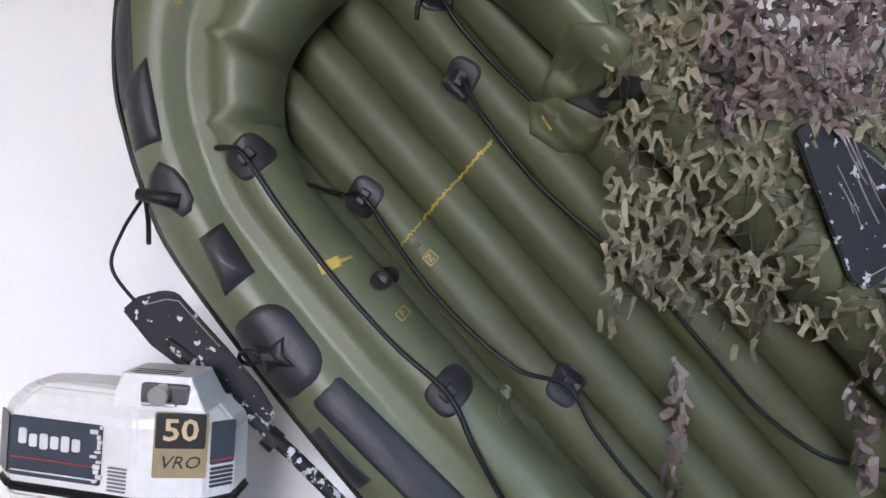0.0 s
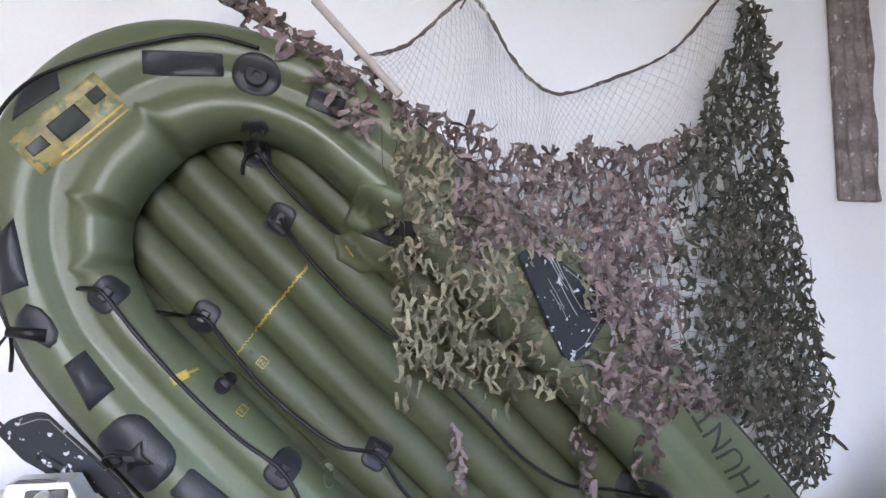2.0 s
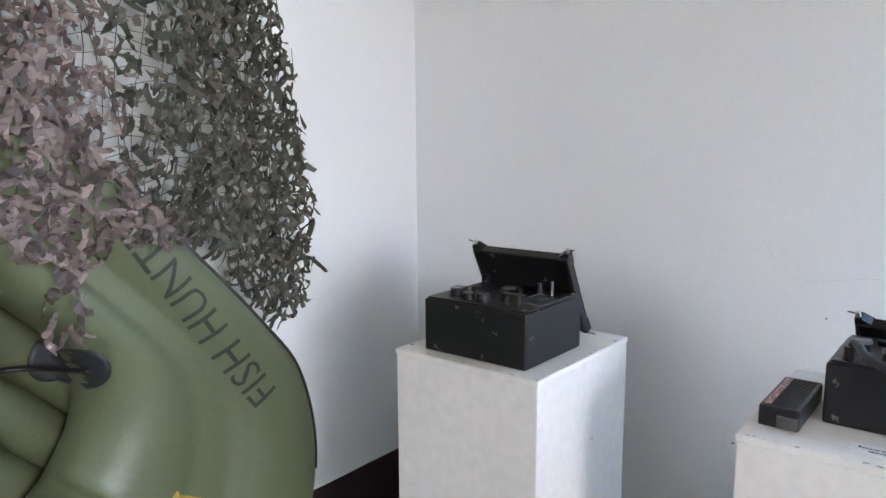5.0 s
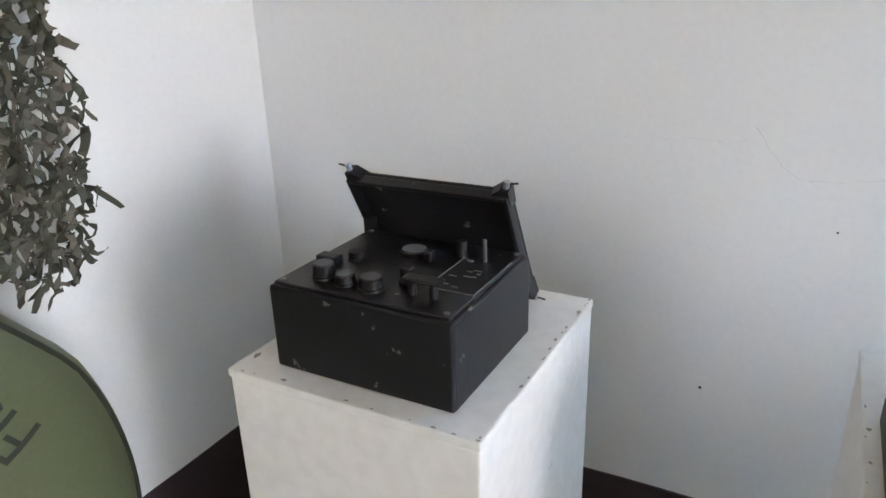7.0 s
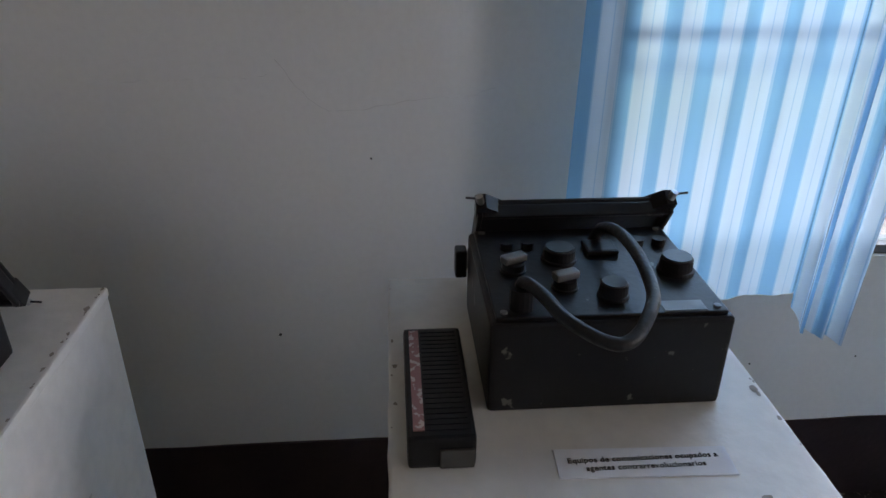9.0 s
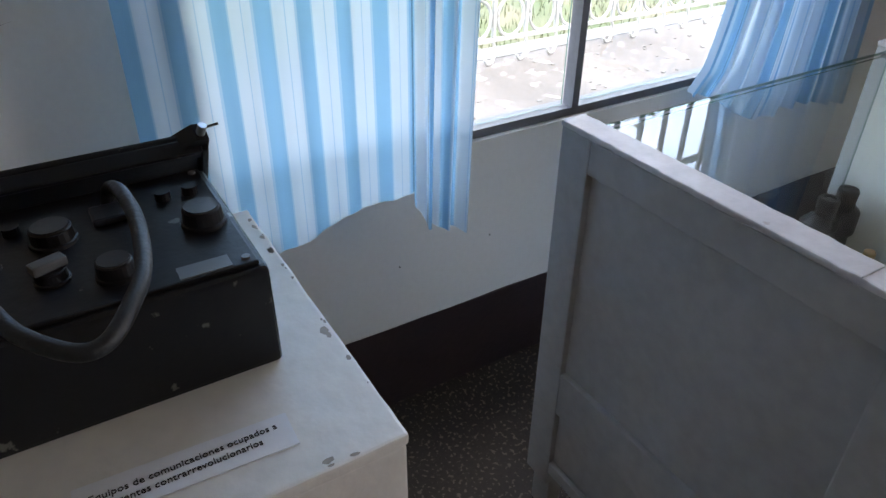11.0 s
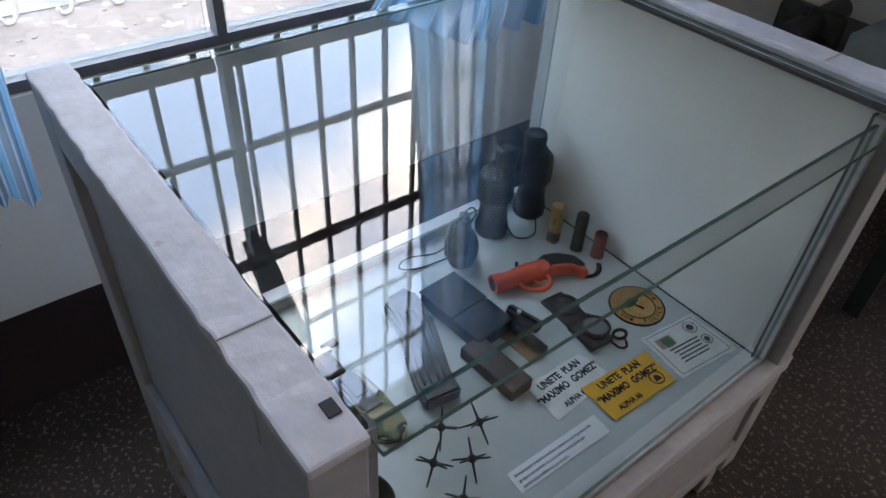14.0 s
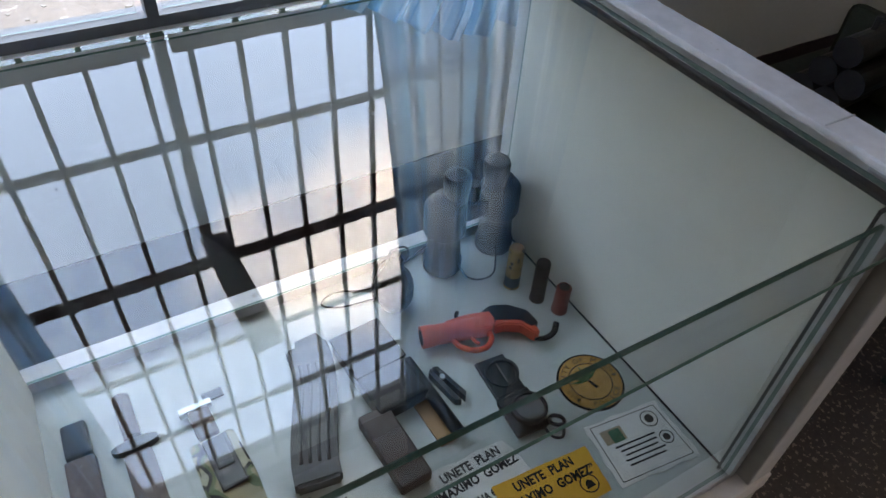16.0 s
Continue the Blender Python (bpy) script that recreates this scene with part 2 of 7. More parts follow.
M_LEATHER = mat("worn_leather", (0.11, 0.062, 0.048), 0.5, scale=11, fine=70, bump=0.25, second=(0.06, 0.036, 0.03), spots=(0.25, 0.2, 0.17), spot_scale=38, spot_cut=0.7)
M_OCHRE = mat("plain_wood", (0.42, 0.23, 0.10), 0.55, scale=18, second=(0.3, 0.16, 0.07))
M_YELLOW = mat("yellow_card", (0.85, 0.41, 0.03), 0.55, scale=8, amount=0.12, bump=0.03)
M_OLDCARD = mat("aged_card", (0.80, 0.775, 0.74), 0.7, scale=12, amount=0.25, bump=0.05)
M_PATCH = mat("orange_patch_cloth", (0.60, 0.29, 0.065), 0.8, scale=60, fine=400, bump=0.3)
M_PATCHIN = mat("yellow_patch_cloth", (0.62, 0.32, 0.09), 0.8, scale=60, fine=400, bump=0.3)
M_PATCHBLK = mat("black_thread", (0.02, 0.02, 0.018), 0.8, bump=0.2, fine=300)
M_PATCHGRN = mat("green_thread", (0.03, 0.16, 0.06), 0.8, bump=0.2, fine=300)
M_WEB = mat("olive_webbing", (0.035, 0.045, 0.028), 0.75, scale=10, fine=200, bump=0.4)
M_TABLE = mat("dark_green_table", (0.012, 0.028, 0.02), 0.5, scale=7)
M_OLIVEGEAR = mat("grey_green_gear", (0.13, 0.14, 0.115), 0.6, scale=9, bump=0.15)
M_CARDGREEN = mat("green_print", (0.05, 0.2, 0.12), 0.6, bump=0)
M_CARDTAN = mat("tan_print", (0.45, 0.35, 0.24), 0.6, bump=0)


def camo_mat(name, colours, scale):
    m = mat(name, colours[0], 0.7, scale=scale)
    n, l = m.node_tree.nodes, m.node_tree.links
    tc = [x for x in n if x.type == "TEX_COORD"][0]
    t = n.new("ShaderNodeTexNoise")
    t.inputs["Scale"].default_value, t.inputs["Detail"].default_value = scale, 1
    r = n.new("ShaderNodeValToRGB")
    r.color_ramp.interpolation = "CONSTANT"
    r.color_ramp.elements[0].color = (*colours[0], 1)
    r.color_ramp.elements[1].position, r.color_ramp.elements[1].color = 0.45, (*colours[1], 1)
    for p, c in ((0.52, colours[2]), (0.6, colours[3])):
        e = r.color_ramp.elements.new(p)
        e.color = (*c, 1)
    l.new(tc.outputs["Object"], t.inputs["Vector"])
    l.new(t.outputs["Fac"], r.inputs[0])
    l.new(r.outputs[0], n["Principled BSDF"].inputs["Base Color"])
    return m


M_CAMO = camo_mat("camouflage_print", [(0.30, 0.25, 0.15), (0.12, 0.15, 0.07), (0.025, 0.022, 0.02), (0.42, 0.38, 0.27)], 26)


def net_mat(name, a, b, c):
    """Cloth strips that differ piece by piece, with some light passing through."""
    m = bpy.data.materials.new(name)
    m.use_nodes = True
    n, l = m.node_tree.nodes, m.node_tree.links
    g = n.new("ShaderNodeNewGeometry")
    r = n.new("ShaderNodeValToRGB")
    r.color_ramp.elements[0].color, r.color_ramp.elements[1].color = (*a, 1), (*c, 1)
    e = r.color_ramp.elements.new(0.5)
    e.color = (*b, 1)
    l.new(g.outputs["Random Per Island"], r.inputs[0])
    p = n["Principled BSDF"]
    p.inputs["Roughness"].default_value = 0.7
    l.new(r.outputs[0], p.inputs["Base Color"])
    return m


M_NETBROWN = net_mat("brown_net_cloth", (0.040, 0.030, 0.027), (0.135, 0.103, 0.094), (0.28, 0.218, 0.20))
M_NETGREEN = net_mat("green_net_cloth", (0.070, 0.066, 0.042), (0.165, 0.153, 0.10), (0.31, 0.285, 0.19))
M_NETDARK = net_mat("dark_green_net_cloth", (0.016, 0.020, 0.013), (0.046, 0.052, 0.036), (0.115, 0.105, 0.085))


def curtain_mat():
    m = bpy.data.materials.new("striped_curtain_cloth")
    m.use_nodes = True
    n, l = m.node_tree.nodes, m.node_tree.links
    uv = n.new("ShaderNodeUVMap")
    uv.uv_map = "cloth"
    sep = n.new("ShaderNodeSeparateXYZ")
    l.new(uv.outputs[0], sep.inputs[0])
    fr = n.new("ShaderNodeMath")
    fr.operation = "FRACT"
    l.new(sep.outputs[0], fr.inputs[0])
    r = n.new("ShaderNodeValToRGB")
    r.color_ramp.interpolation = "CONSTANT"
    blue, white, pale = (0.19, 0.44, 0.66, 1), (0.50, 0.64, 0.75, 1), (0.32, 0.53, 0.70, 1)
    r.color_ramp.elements[0].color = blue
    r.color_ramp.elements[1].position, r.color_ramp.elements[1].color = 0.36, pale
    for p, c in ((0.40, white), (0.68, pale), (0.71, white), (0.93, pale)):
        e = r.color_ramp.elements.new(p)
        e.color = c
    l.new(fr.outputs[0], r.inputs[0])
    weave = n.new("ShaderNodeTexNoise")
    weave.inputs["Scale"].default_value = 500
    d, t, mx = n.new("ShaderNodeBsdfDiffuse"), n.new("ShaderNodeBsdfTranslucent"), n.new("ShaderNodeMixShader")
    bp = n.new("ShaderNodeBump")
    bp.inputs["Strength"].default_value, bp.inputs["Distance"].default_value = 0.2, 0.002
    l.new(weave.outputs["Fac"], bp.inputs["Height"])
    l.new(bp.outputs[0], d.inputs["Normal"])
    mx.inputs[0].default_value = 0.66
    l.new(r.outputs[0], d.inputs[0])
    l.new(r.outputs[0], t.inputs[0])
    l.new(d.outputs[0], mx.inputs[1])
    l.new(t.outputs[0], mx.inputs[2])
    sheer, thin = n.new("ShaderNodeBsdfRefraction"), n.new("ShaderNodeMixShader")
    sheer.inputs["Roughness"].default_value, sheer.inputs["IOR"].default_value = 0.6, 1.15
    thin.inputs[0].default_value = 0.5
    l.new(r.outputs[0], sheer.inputs[0])
    l.new(mx.outputs[0], thin.inputs[1])
    l.new(sheer.outputs[0], thin.inputs[2])
    l.new(thin.outputs[0], n["Material Output"].inputs[0])
    return m


M_CURTAIN = curtain_mat()


# ---- building helpers ----
def thing(name, loc, label, category, group="", kind=""):
    ob = new(name)
    ob.location = loc
    ob.empty_display_size = 0.1
    return tagged(ob, label, category, group, kind)


def origin(ob):
    o = Vector((0, 0, 0))
    while ob:
        o += ob.location
        ob = ob.parent
    return o


def part(name, bm, material, parent=None, label="", smooth=False):
    """Links a bmesh that is drawn in world coordinates as one mesh under its thing or part."""
    if parent:
        bmesh.ops.translate(bm, verts=bm.verts, vec=-origin(parent))
    me = bpy.data.meshes.new(name)
    bm.to_mesh(me)
    bm.free()
    me.materials.append(material)
    if smooth:
        me.polygons.foreach_set("use_smooth", [True] * len(me.polygons))
    ob = new(name, me)
    ob.parent = parent
    if label:
        ob["label"] = label
    return ob


def solo(name, bm, material, label, category, group="", kind="", smooth=False):
    return tagged(part(name, bm, material, None, "", smooth), label, category, group, kind)


def box(bm, x0, x1, y0, y1, z0, z1, bevel=0.0, turn=None, segs=2):
    """A box between the given sides; turn: a matrix laid on it about its middle."""
    c = Vector(((x0 + x1) / 2, (y0 + y1) / 2, (z0 + z1) / 2))
    vs = bmesh.ops.create_cube(bm, size=1)["verts"]
    bmesh.ops.scale(bm, verts=vs, vec=(abs(x1 - x0), abs(y1 - y0), abs(z1 - z0)))
    if bevel:
        es = list({e for v in vs for e in v.link_edges})
        got = bmesh.ops.bevel(bm, geom=es, offset=bevel, segments=segs, affect="EDGES", profile=0.6)
        vs = list({v for f in got["faces"] for v in f.verts} | {v for v in vs if v.is_valid})
        vs = list({v for v in vs} | {w for v in vs for e in v.link_edges for w in e.verts})
    if turn:
        bmesh.ops.transform(bm, matrix=turn, verts=vs)
    bmesh.ops.translate(bm, verts=vs, vec=c)
    return vs


def boxm(*a, **k):
    bm = bmesh.new()
    box(bm, *a, **k)
    return bm


def cyl(bm, a, b, r0, r1=None, n=20, caps=True):
    """A round bar or cone from a to b."""
    a, b = Vector(a), Vector(b)
    r1 = r0 if r1 is None else r1
    m = Matrix.Translation((a + b) / 2) @ (b - a).to_track_quat("Z", "Y").to_matrix().to_4x4()
    return bmesh.ops.create_cone(bm, cap_ends=caps, segments=n, radius1=r0, radius2=r1, depth=(b - a).length, matrix=m)["verts"]


def cylm(*a, **k):
    bm = bmesh.new()
    cyl(bm, *a, **k)
    return bm


def lathe(bm, base, axis, profile, n=24):
    """A turned body: profile rows (height, radius) along axis from base."""
    m = Matrix.Translation(base) @ Vector(axis).to_track_quat("Z", "Y").to_matrix().to_4x4()
    rings = [[bm.verts.new(m @ Vector((r * math.cos(2 * math.pi * i / n), r * math.sin(2 * math.pi * i / n), h))) for i in range(n)] for h, r in profile]
    for p, q in zip(rings, rings[1:]):
        for i in range(n):
            bm.faces.new((p[i], p[(i + 1) % n], q[(i + 1) % n], q[i]))
    bm.faces.new(rings[0][::-1])
    bm.faces.new(rings[-1])
    return bm


def smooth_line(points, steps=6):
    pts = [Vector(p) for p in points]
    out = []
    for i in range(len(pts) - 1):
        p0, p1, p2, p3 = pts[max(i - 1, 0)], pts[i], pts[i + 1], pts[min(i + 2, len(pts) - 1)]
        for k in range(steps):
            t = k / steps
            out.append(0.5 * (2 * p1 + (p2 - p0) * t + (2 * p0 - 5 * p1 + 4 * p2 - p3) * t * t + (3 * p1 - p0 - 3 * p2 + p3) * t ** 3))
    return out + [pts[-1]]


def tube(bm, points, r, n=8, steps=6, flat=1.0, up=(0, -1, 0)):
    """A cord or pipe through the points; flat < 1 squeezes it across `up`."""
    line = smooth_line(points, steps) if steps > 1 else [Vector(p) for p in points]
    rings = []
    for i, p in enumerate(line):
        d = (line[min(i + 1, len(line) - 1)] - line[max(i - 1, 0)]).normalized()
        s = d.cross(Vector(up))
        s = s.normalized() if s.length > 1e-4 else d.orthogonal().normalized()
        w = s.cross(d).normalized()
        rings.append([bm.verts.new(p + r * (s * math.cos(2 * math.pi * k / n) + w * flat * math.sin(2 * math.pi * k / n))) for k in range(n)])
    for a, b in zip(rings, rings[1:]):
        for k in range(n):
            bm.faces.new((a[k], a[(k + 1) % n], b[(k + 1) % n], b[k]))
    bm.faces.new(rings[0][::-1])
    bm.faces.new(rings[-1])
    return bm


def prism(bm, outline, depth, m):
    """A flat plate: outline in the local plane, from 0 up to depth along local z, laid by m."""
    lo = [bm.verts.new(m @ Vector((x, y, 0))) for x, y in outline]
    hi = [bm.verts.new(m @ Vector((x, y, depth))) for x, y in outline]
    n = len(lo)
    bm.faces.new(lo[::-1])
    bm.faces.new(hi)
    for i in range(n):
        bm.faces.new((lo[i], lo[(i + 1) % n], hi[(i + 1) % n], hi[i]))
    bmesh.ops.recalc_face_normals(bm, faces=bm.faces)
    return bm


def rounded(w, h, r, n=5):
    pts = []
    for cx, cy, a0 in ((w / 2 - r, h / 2 - r, 0), (-w / 2 + r, h / 2 - r, 90), (-w / 2 + r, -h / 2 + r, 180), (w / 2 - r, -h / 2 + r, 270)):
        pts += [(cx + r * math.cos(radians(a0 + 90 * k / n)), cy + r * math.sin(radians(a0 + 90 * k / n))) for k in range(n + 1)]
    return pts


def words(text, size, m, depth=0.0006, align="CENTER", shear=0.0, stretch=1.0, bold=0.0):
    """Raised lettering as a bmesh, in the plane of m."""
    cu = bpy.data.curves.new("words", "FONT")
    cu.body, cu.size, cu.extrude, cu.align_x, cu.align_y, cu.shear = text, size, depth, align, "CENTER", shear
    cu.resolution_u = 2
    cu.offset = bold * size
    ob = bpy.data.objects.new("words", cu)
    scene.collection.objects.link(ob)
    me = bpy.data.meshes.new_from_object(ob.evaluated_get(bpy.context.evaluated_depsgraph_get()))
    bpy.data.objects.remove(ob)
    bm = bmesh.new()
    bm.from_mesh(me)
    bpy.data.meshes.remove(me)
    bmesh.ops.transform(bm, matrix=m @ Matrix.Diagonal((stretch, 1, 1, 1)), verts=bm.verts)
    return bm


# ---- the room ----
WY0, WY1, WZ0, WZ1 = -3.56, -1.80, 0.69, 2.72


def wall_with_opening(name, along, at0, at1, a0, a1, o0, o1, z0, z1, top=ZC):
    bm = bmesh.new()
    for p, q, lo, hi in ((a0, o0, 0, top), (o1, a1, 0, top), (o0, o1, 0, z0), (o0, o1, z1, top)):
        if hi - lo > 1e-4:
            if along == "y":
                box(bm, at0, at1, p, q, lo, hi)
            else:
                box(bm, p, q, at0, at1, lo, hi)
    return solo(name, bm, M_PLASTER, "white plastered wall with hairline cracks", "wall", kind="structure")


solo("floor", boxm(XW - 0.2, 0.2, -6.8, 0.2, -0.12, 0), M_FLOOR, "worn brown terrazzo floor with pale chips", "floor", kind="structure")
solo("ceiling", boxm(XW - 0.2, 0.2, -6.8, 0.2, ZC, ZC + 0.15), M_CEIL, "plain white plaster ceiling", "ceiling", kind="structure")
solo("wall_north", boxm(XW, 0, 0, 0.2, 0, ZC), M_PLASTER, "white plastered wall behind the hanging raft", "wall", kind="structure")
wall_with_opening("wall_east", "y", 0, 0.2, YS - 0.2, 0.2, WY0, WY1, WZ0 - 0.09, WZ1)
# the doorway in this unseen wall is added to let the fill lamp in
wall_with_opening("wall_south", "x", YS - 0.2, YS, XW, 0, -4.4, -2.2, 0.0, 2.75)
# an unseen passage, added behind the doorway to narrow the fill lamp's beam
wall_with_opening("added_passage_end", "x", -6.8, -6.6, XW - 0.2, -1.2, -4.4, -2.2, 0.95, 2.95)
solo("added_passage_side", boxm(-1.4, -1.2, -6.6, YS - 0.2, 0, ZC), M_PLASTER, "plain white plaster wall of an added unseen passage", "wall", kind="structure")
solo("added_passage_west", boxm(XW - 0.2, XW, -6.6, YS - 0.2, 0, ZC), M_PLASTER, "plain white plaster wall of an added unseen passage", "wall", kind="structure")
solo("wall_west", boxm(XW - 0.2, XW, YS - 0.2, 0.2, 0, ZC), M_PLASTER, "plain white plaster wall", "wall", kind="structure")
DZ = 0.25


def dado(x0, x1, y0, y1):
    bm = boxm(x0, x1, y0, y1, 0, DZ)
    bmesh.ops.subdivide_edges(bm, edges=[e for e in bm.edges if e.calc_length() > 0.6], cuts=60, use_grid_fill=True)
    rng = random.Random(4)
    for v in bm.verts:
        if v.co.z > DZ - 0.01:
            v.co.z += rng.uniform(-0.002, 0.002)
    solo("baseboard", bm, M_DADO, "dark maroon painted skirting band", "skirting", kind="structure")


dado(XW, -0.004, -0.004, 0.0)
dado(-0.004, 0.0, YS, 0.0)
dado(-2.2, -0.004, YS, YS + 0.004)

# hairline cracks and nail holes in the east wall
rng = random.Random(11)
crack = bmesh.new()
for pts in ([(-1.083, 1.086), (-1.14, 1.083), (-1.19, 1.088)], [(-1.20, 1.115), (-1.252, 1.047), (-1.305, 1.019), (-1.388, 1.028), (-1.47, 1.046), (-1.532, 1.046), (-1.60, 1.062)], [(-0.93, 1.075), (-1.0, 1.08), (-1.06, 1.078)]):
    line = [(0.0005, y + rng.uniform(-.003, .003), z + rng.uniform(-.003, .003)) for y, z in pts]
    jag = [p + Vector((0, rng.uniform(-.002, .002), rng.uniform(-.0028, .0028))) for p in smooth_line(line, 6)]
    tube(crack, jag, 0.0006, n=4, steps=1)
solo("wall_crack", crack, M_WOODOLD, "fine dark crack across the plaster", "crack", kind="structure")
for y, z in ((-1.154, 0.544), (-1.36, 0.93), (-2.2, 0.42), (-2.45, 0.43)):
    solo("nail_hole", cylm((-0.0015, y, z), (0.001, y, z), 0.0032 if y > -1.3 else 0.002, n=8), M_INK, "small dark nail hole in the plaster", "hole", kind="structure")

# ---- window ----
def prism_part(pts, x0, x1):
    bm = bmesh.new()
    a, b = [bm.verts.new((x0, y, z)) for y, z in pts], [bm.verts.new((x1, y, z)) for y, z in pts]
    bm.faces.new(a)
    bm.faces.new(b[::-1])
    for k in range(len(pts)):
        j = (k + 1) % len(pts)
        bm.faces.new((a[k], b[k], b[j], a[j]))
    bmesh.ops.recalc_face_normals(bm, faces=bm.faces)
    return bm


win = thing("window_1", (0.08, (WY0 + WY1) / 2, WZ0), "grey-painted metal window with a security grille", "window", kind="structure")
MULL = -2.690
bm = bmesh.new()
for y0, y1, z0, z1 in ((WY0, WY1, WZ0, WZ0 + 0.02), (WY0, WY1, WZ1 - 0.04, WZ1), (WY0, WY0 + 0.04, WZ0 + 0.02, WZ1 - 0.04), (WY1 - 0.04, WY1, WZ0 + 0.02, WZ1 - 0.04)):
    box(bm, 0.012, 0.062, y0, y1, z0, z1)
part("window_frame", bm, M_WINFRAME, win)
part("mullion", boxm(0.01, 0.045, MULL - 0.010, MULL + 0.010, WZ0 + 0.02, 1.665), M_WINFRAME, win)
for y0, y1 in ((WY0 + 0.04, MULL - 0.02), (MULL + 0.02, WY1 - 0.04)):
    part("transom", boxm(0.024, 0.046, y0, y1, 1.132, 1.158), M_WINFRAME, win)
    pane = part("pane", boxm(0.034, 0.038, y0 + 0.002, y1 - 0.002, WZ0 + 0.022, 1.128), M_GLASS, win)
    glaze(pane, 0, -1)
part("head_rail", boxm(0.020, 0.036, WY0 + 0.04, WY1 - 0.04, 1.666, 1.690), M_WINFRAME, win)
grille = part("grille", boxm(0.125, 0.14, WY0, WY1, 1.412, 1.428), M_BARS, win, "flat grey bars of the security grille")
for z in (1.055, 2.09, 2.40, 2.66):
    part("rail", boxm(0.125, 0.14, WY0, WY1, z - 0.0065, z + 0.0065), M_BARS, grille)
y = -2.467 - 0.0965 * 11
while y < WY1 - 0.02:
    part("bar", boxm(0.112, 0.124, y - 0.0055, y + 0.0055, 1.046, WZ1), M_BARS, grille)
    y += 0.0965
# a flat slanting bar across the upper light, wider towards its top
part("stay", prism_part([(-2.68, 1.645), (-2.738, 1.645), (-2.836, 2.09), (-2.745, 2.11)], 0.066, 0.078), M_WINFRAME, win)
part("window_sill", boxm(0.0, 0.066, WY0, WY1, WZ0 - 0.09, WZ0 - 0.0005), M_PLASTER, win)
part("outer_sill", boxm(0.066, 0.22, WY0, WY1, WZ0 - 0.09, WZ0 - 0.075), M_CONC, win, "bare concrete outer sill")

# ---- curtains ----
def curtain(name, y0, y1, stripes, hem, folds, depth, x0, seed, gather, drift):
    """A hanging cloth from y0 to y1; gather(s) gives the share of the width reached at s, hem(s) its lower edge, depth(s) how far folds stand out."""
    bm = bmesh.new()
    uvl = bm.loops.layers.uv.new("cloth")
    nu, nv, top = 240, 40, 2.84
    rng = random.Random(seed)
    ph = [rng.uniform(0, 6.28) for _ in range(6)]
    rows = []
    for j in range(nv + 1):
        row = []
        for i in range(nu + 1):
            s, v = i / nu, j / nv
            z = top + (hem(s) - top) * v
            g = gather(s, v)
            yy = y0 + (y1 - y0) * g
            x = x0 + depth(s, v) * (math.sin(folds * 6.28 * s + ph[0] + 0.5 * math.sin(3 * v + ph[1])) + 0.4 * math.sin(folds * 2.3 * 6.28 * s + ph[2] + v))
            x -= 0.012 * math.sin(5 * s + 2.5 * v + ph[3]) + drift(s, v)
            row.append((bm.verts.new((min(x, -0.012), yy, z)), s * stripes, v))
        rows.append(row)
    for a, b in zip(rows, rows[1:]):
        for i in range(nu):
            q = (a[i], a[i + 1], b[i + 1], b[i])
            f = bm.faces.new([k[0] for k in q])
            for lp, k in zip(f.loops, q):
                lp[uvl].uv = (k[1], k[2])
    return part(name, bm, M_CURTAIN, None, "", True)


def gather_one(s, v):
    # flat over most of the width, bunched at its free edge
    drawn = 0.09 * (1 - v) * (1 - s)
    return drawn + (s / 0.62 * 0.80 if s < 0.62 else 0.80 + (0.20 + 0.20 * (1 - v)) * ((s - 0.62) / 0.38))


def hem_one(s):
    pts = ((0, 0.612), (0.15, 0.608), (0.29, 0.650), (0.47, 0.688), (0.62, 0.69), (0.64, 0.65), (0.70, 0.605), (1.0, 0.585))
    for (a, za), (b, zb) in zip(pts, pts[1:]):
        if s <= b:
            f = (s - a) / (b - a)
            return za + (zb - za) * f * f * (3 - 2 * f)
    return 0.585


tagged(curtain("curtain", -1.70, -2.285, 11.5, hem_one,
               8, lambda s, v: 0.003 + 0.014 * max(0.0, min(1, (s - 0.58) / 0.12)), -0.050, 3, gather_one, lambda s, v: 0.105 * v ** 0.5 * (0.8 + 0.35 * max(0, (s - 0.5) / 0.5))),
       "sheer curtain with pale blue and white stripes, drawn", "curtain", "window curtains")
tagged(curtain("curtain", -2.93, -3.58, 12.0, lambda s: 0.735 - 0.13 * min(1, s * 2) + 0.012 * math.sin(11 * s), 9, lambda s, v: 0.022, -0.06, 5,
               lambda s, v: s + (1 - s) * 0.36 * (1 - v) ** 0.45, lambda s, v: 0.04 * v ** 0.5),
       "sheer curtain with pale blue and white stripes, hanging in folds", "curtain", "window curtains")
rod = thing("curtain_rod", (-0.06, -2.65, 2.84), "thin steel curtain rod over the window", "curtain rod")
part("pole", cylm((-0.06, -1.6, 2.84), (-0.06, -3.75, 2.84), 0.010), M_STEEL, rod)
for y in (-1.64, -3.72):
    part("bracket", boxm(-0.06, 0.0, y - 0.008, y + 0.008, 2.825, 2.855), M_STEEL, rod)

# ---- outside ----
def sheet(name, x0, x1, y0, y1, z, nx, ny, rough, material, label, cat, seed):
    bm = bmesh.new()
    bmesh.ops.create_grid(bm, x_segments=nx, y_segments=ny, size=0.5)
    for v in bm.verts:
        v.co = Vector((x0 + (v.co.x + 0.5) * (x1 - x0), y0 + (v.co.y + 0.5) * (y1 - y0), z))
        v.co.z += rough * noise.noise(v.co * 1.7 + Vector((seed, 0, 0)))
    return solo(name, bm, material, label, cat, kind="structure", smooth=True)


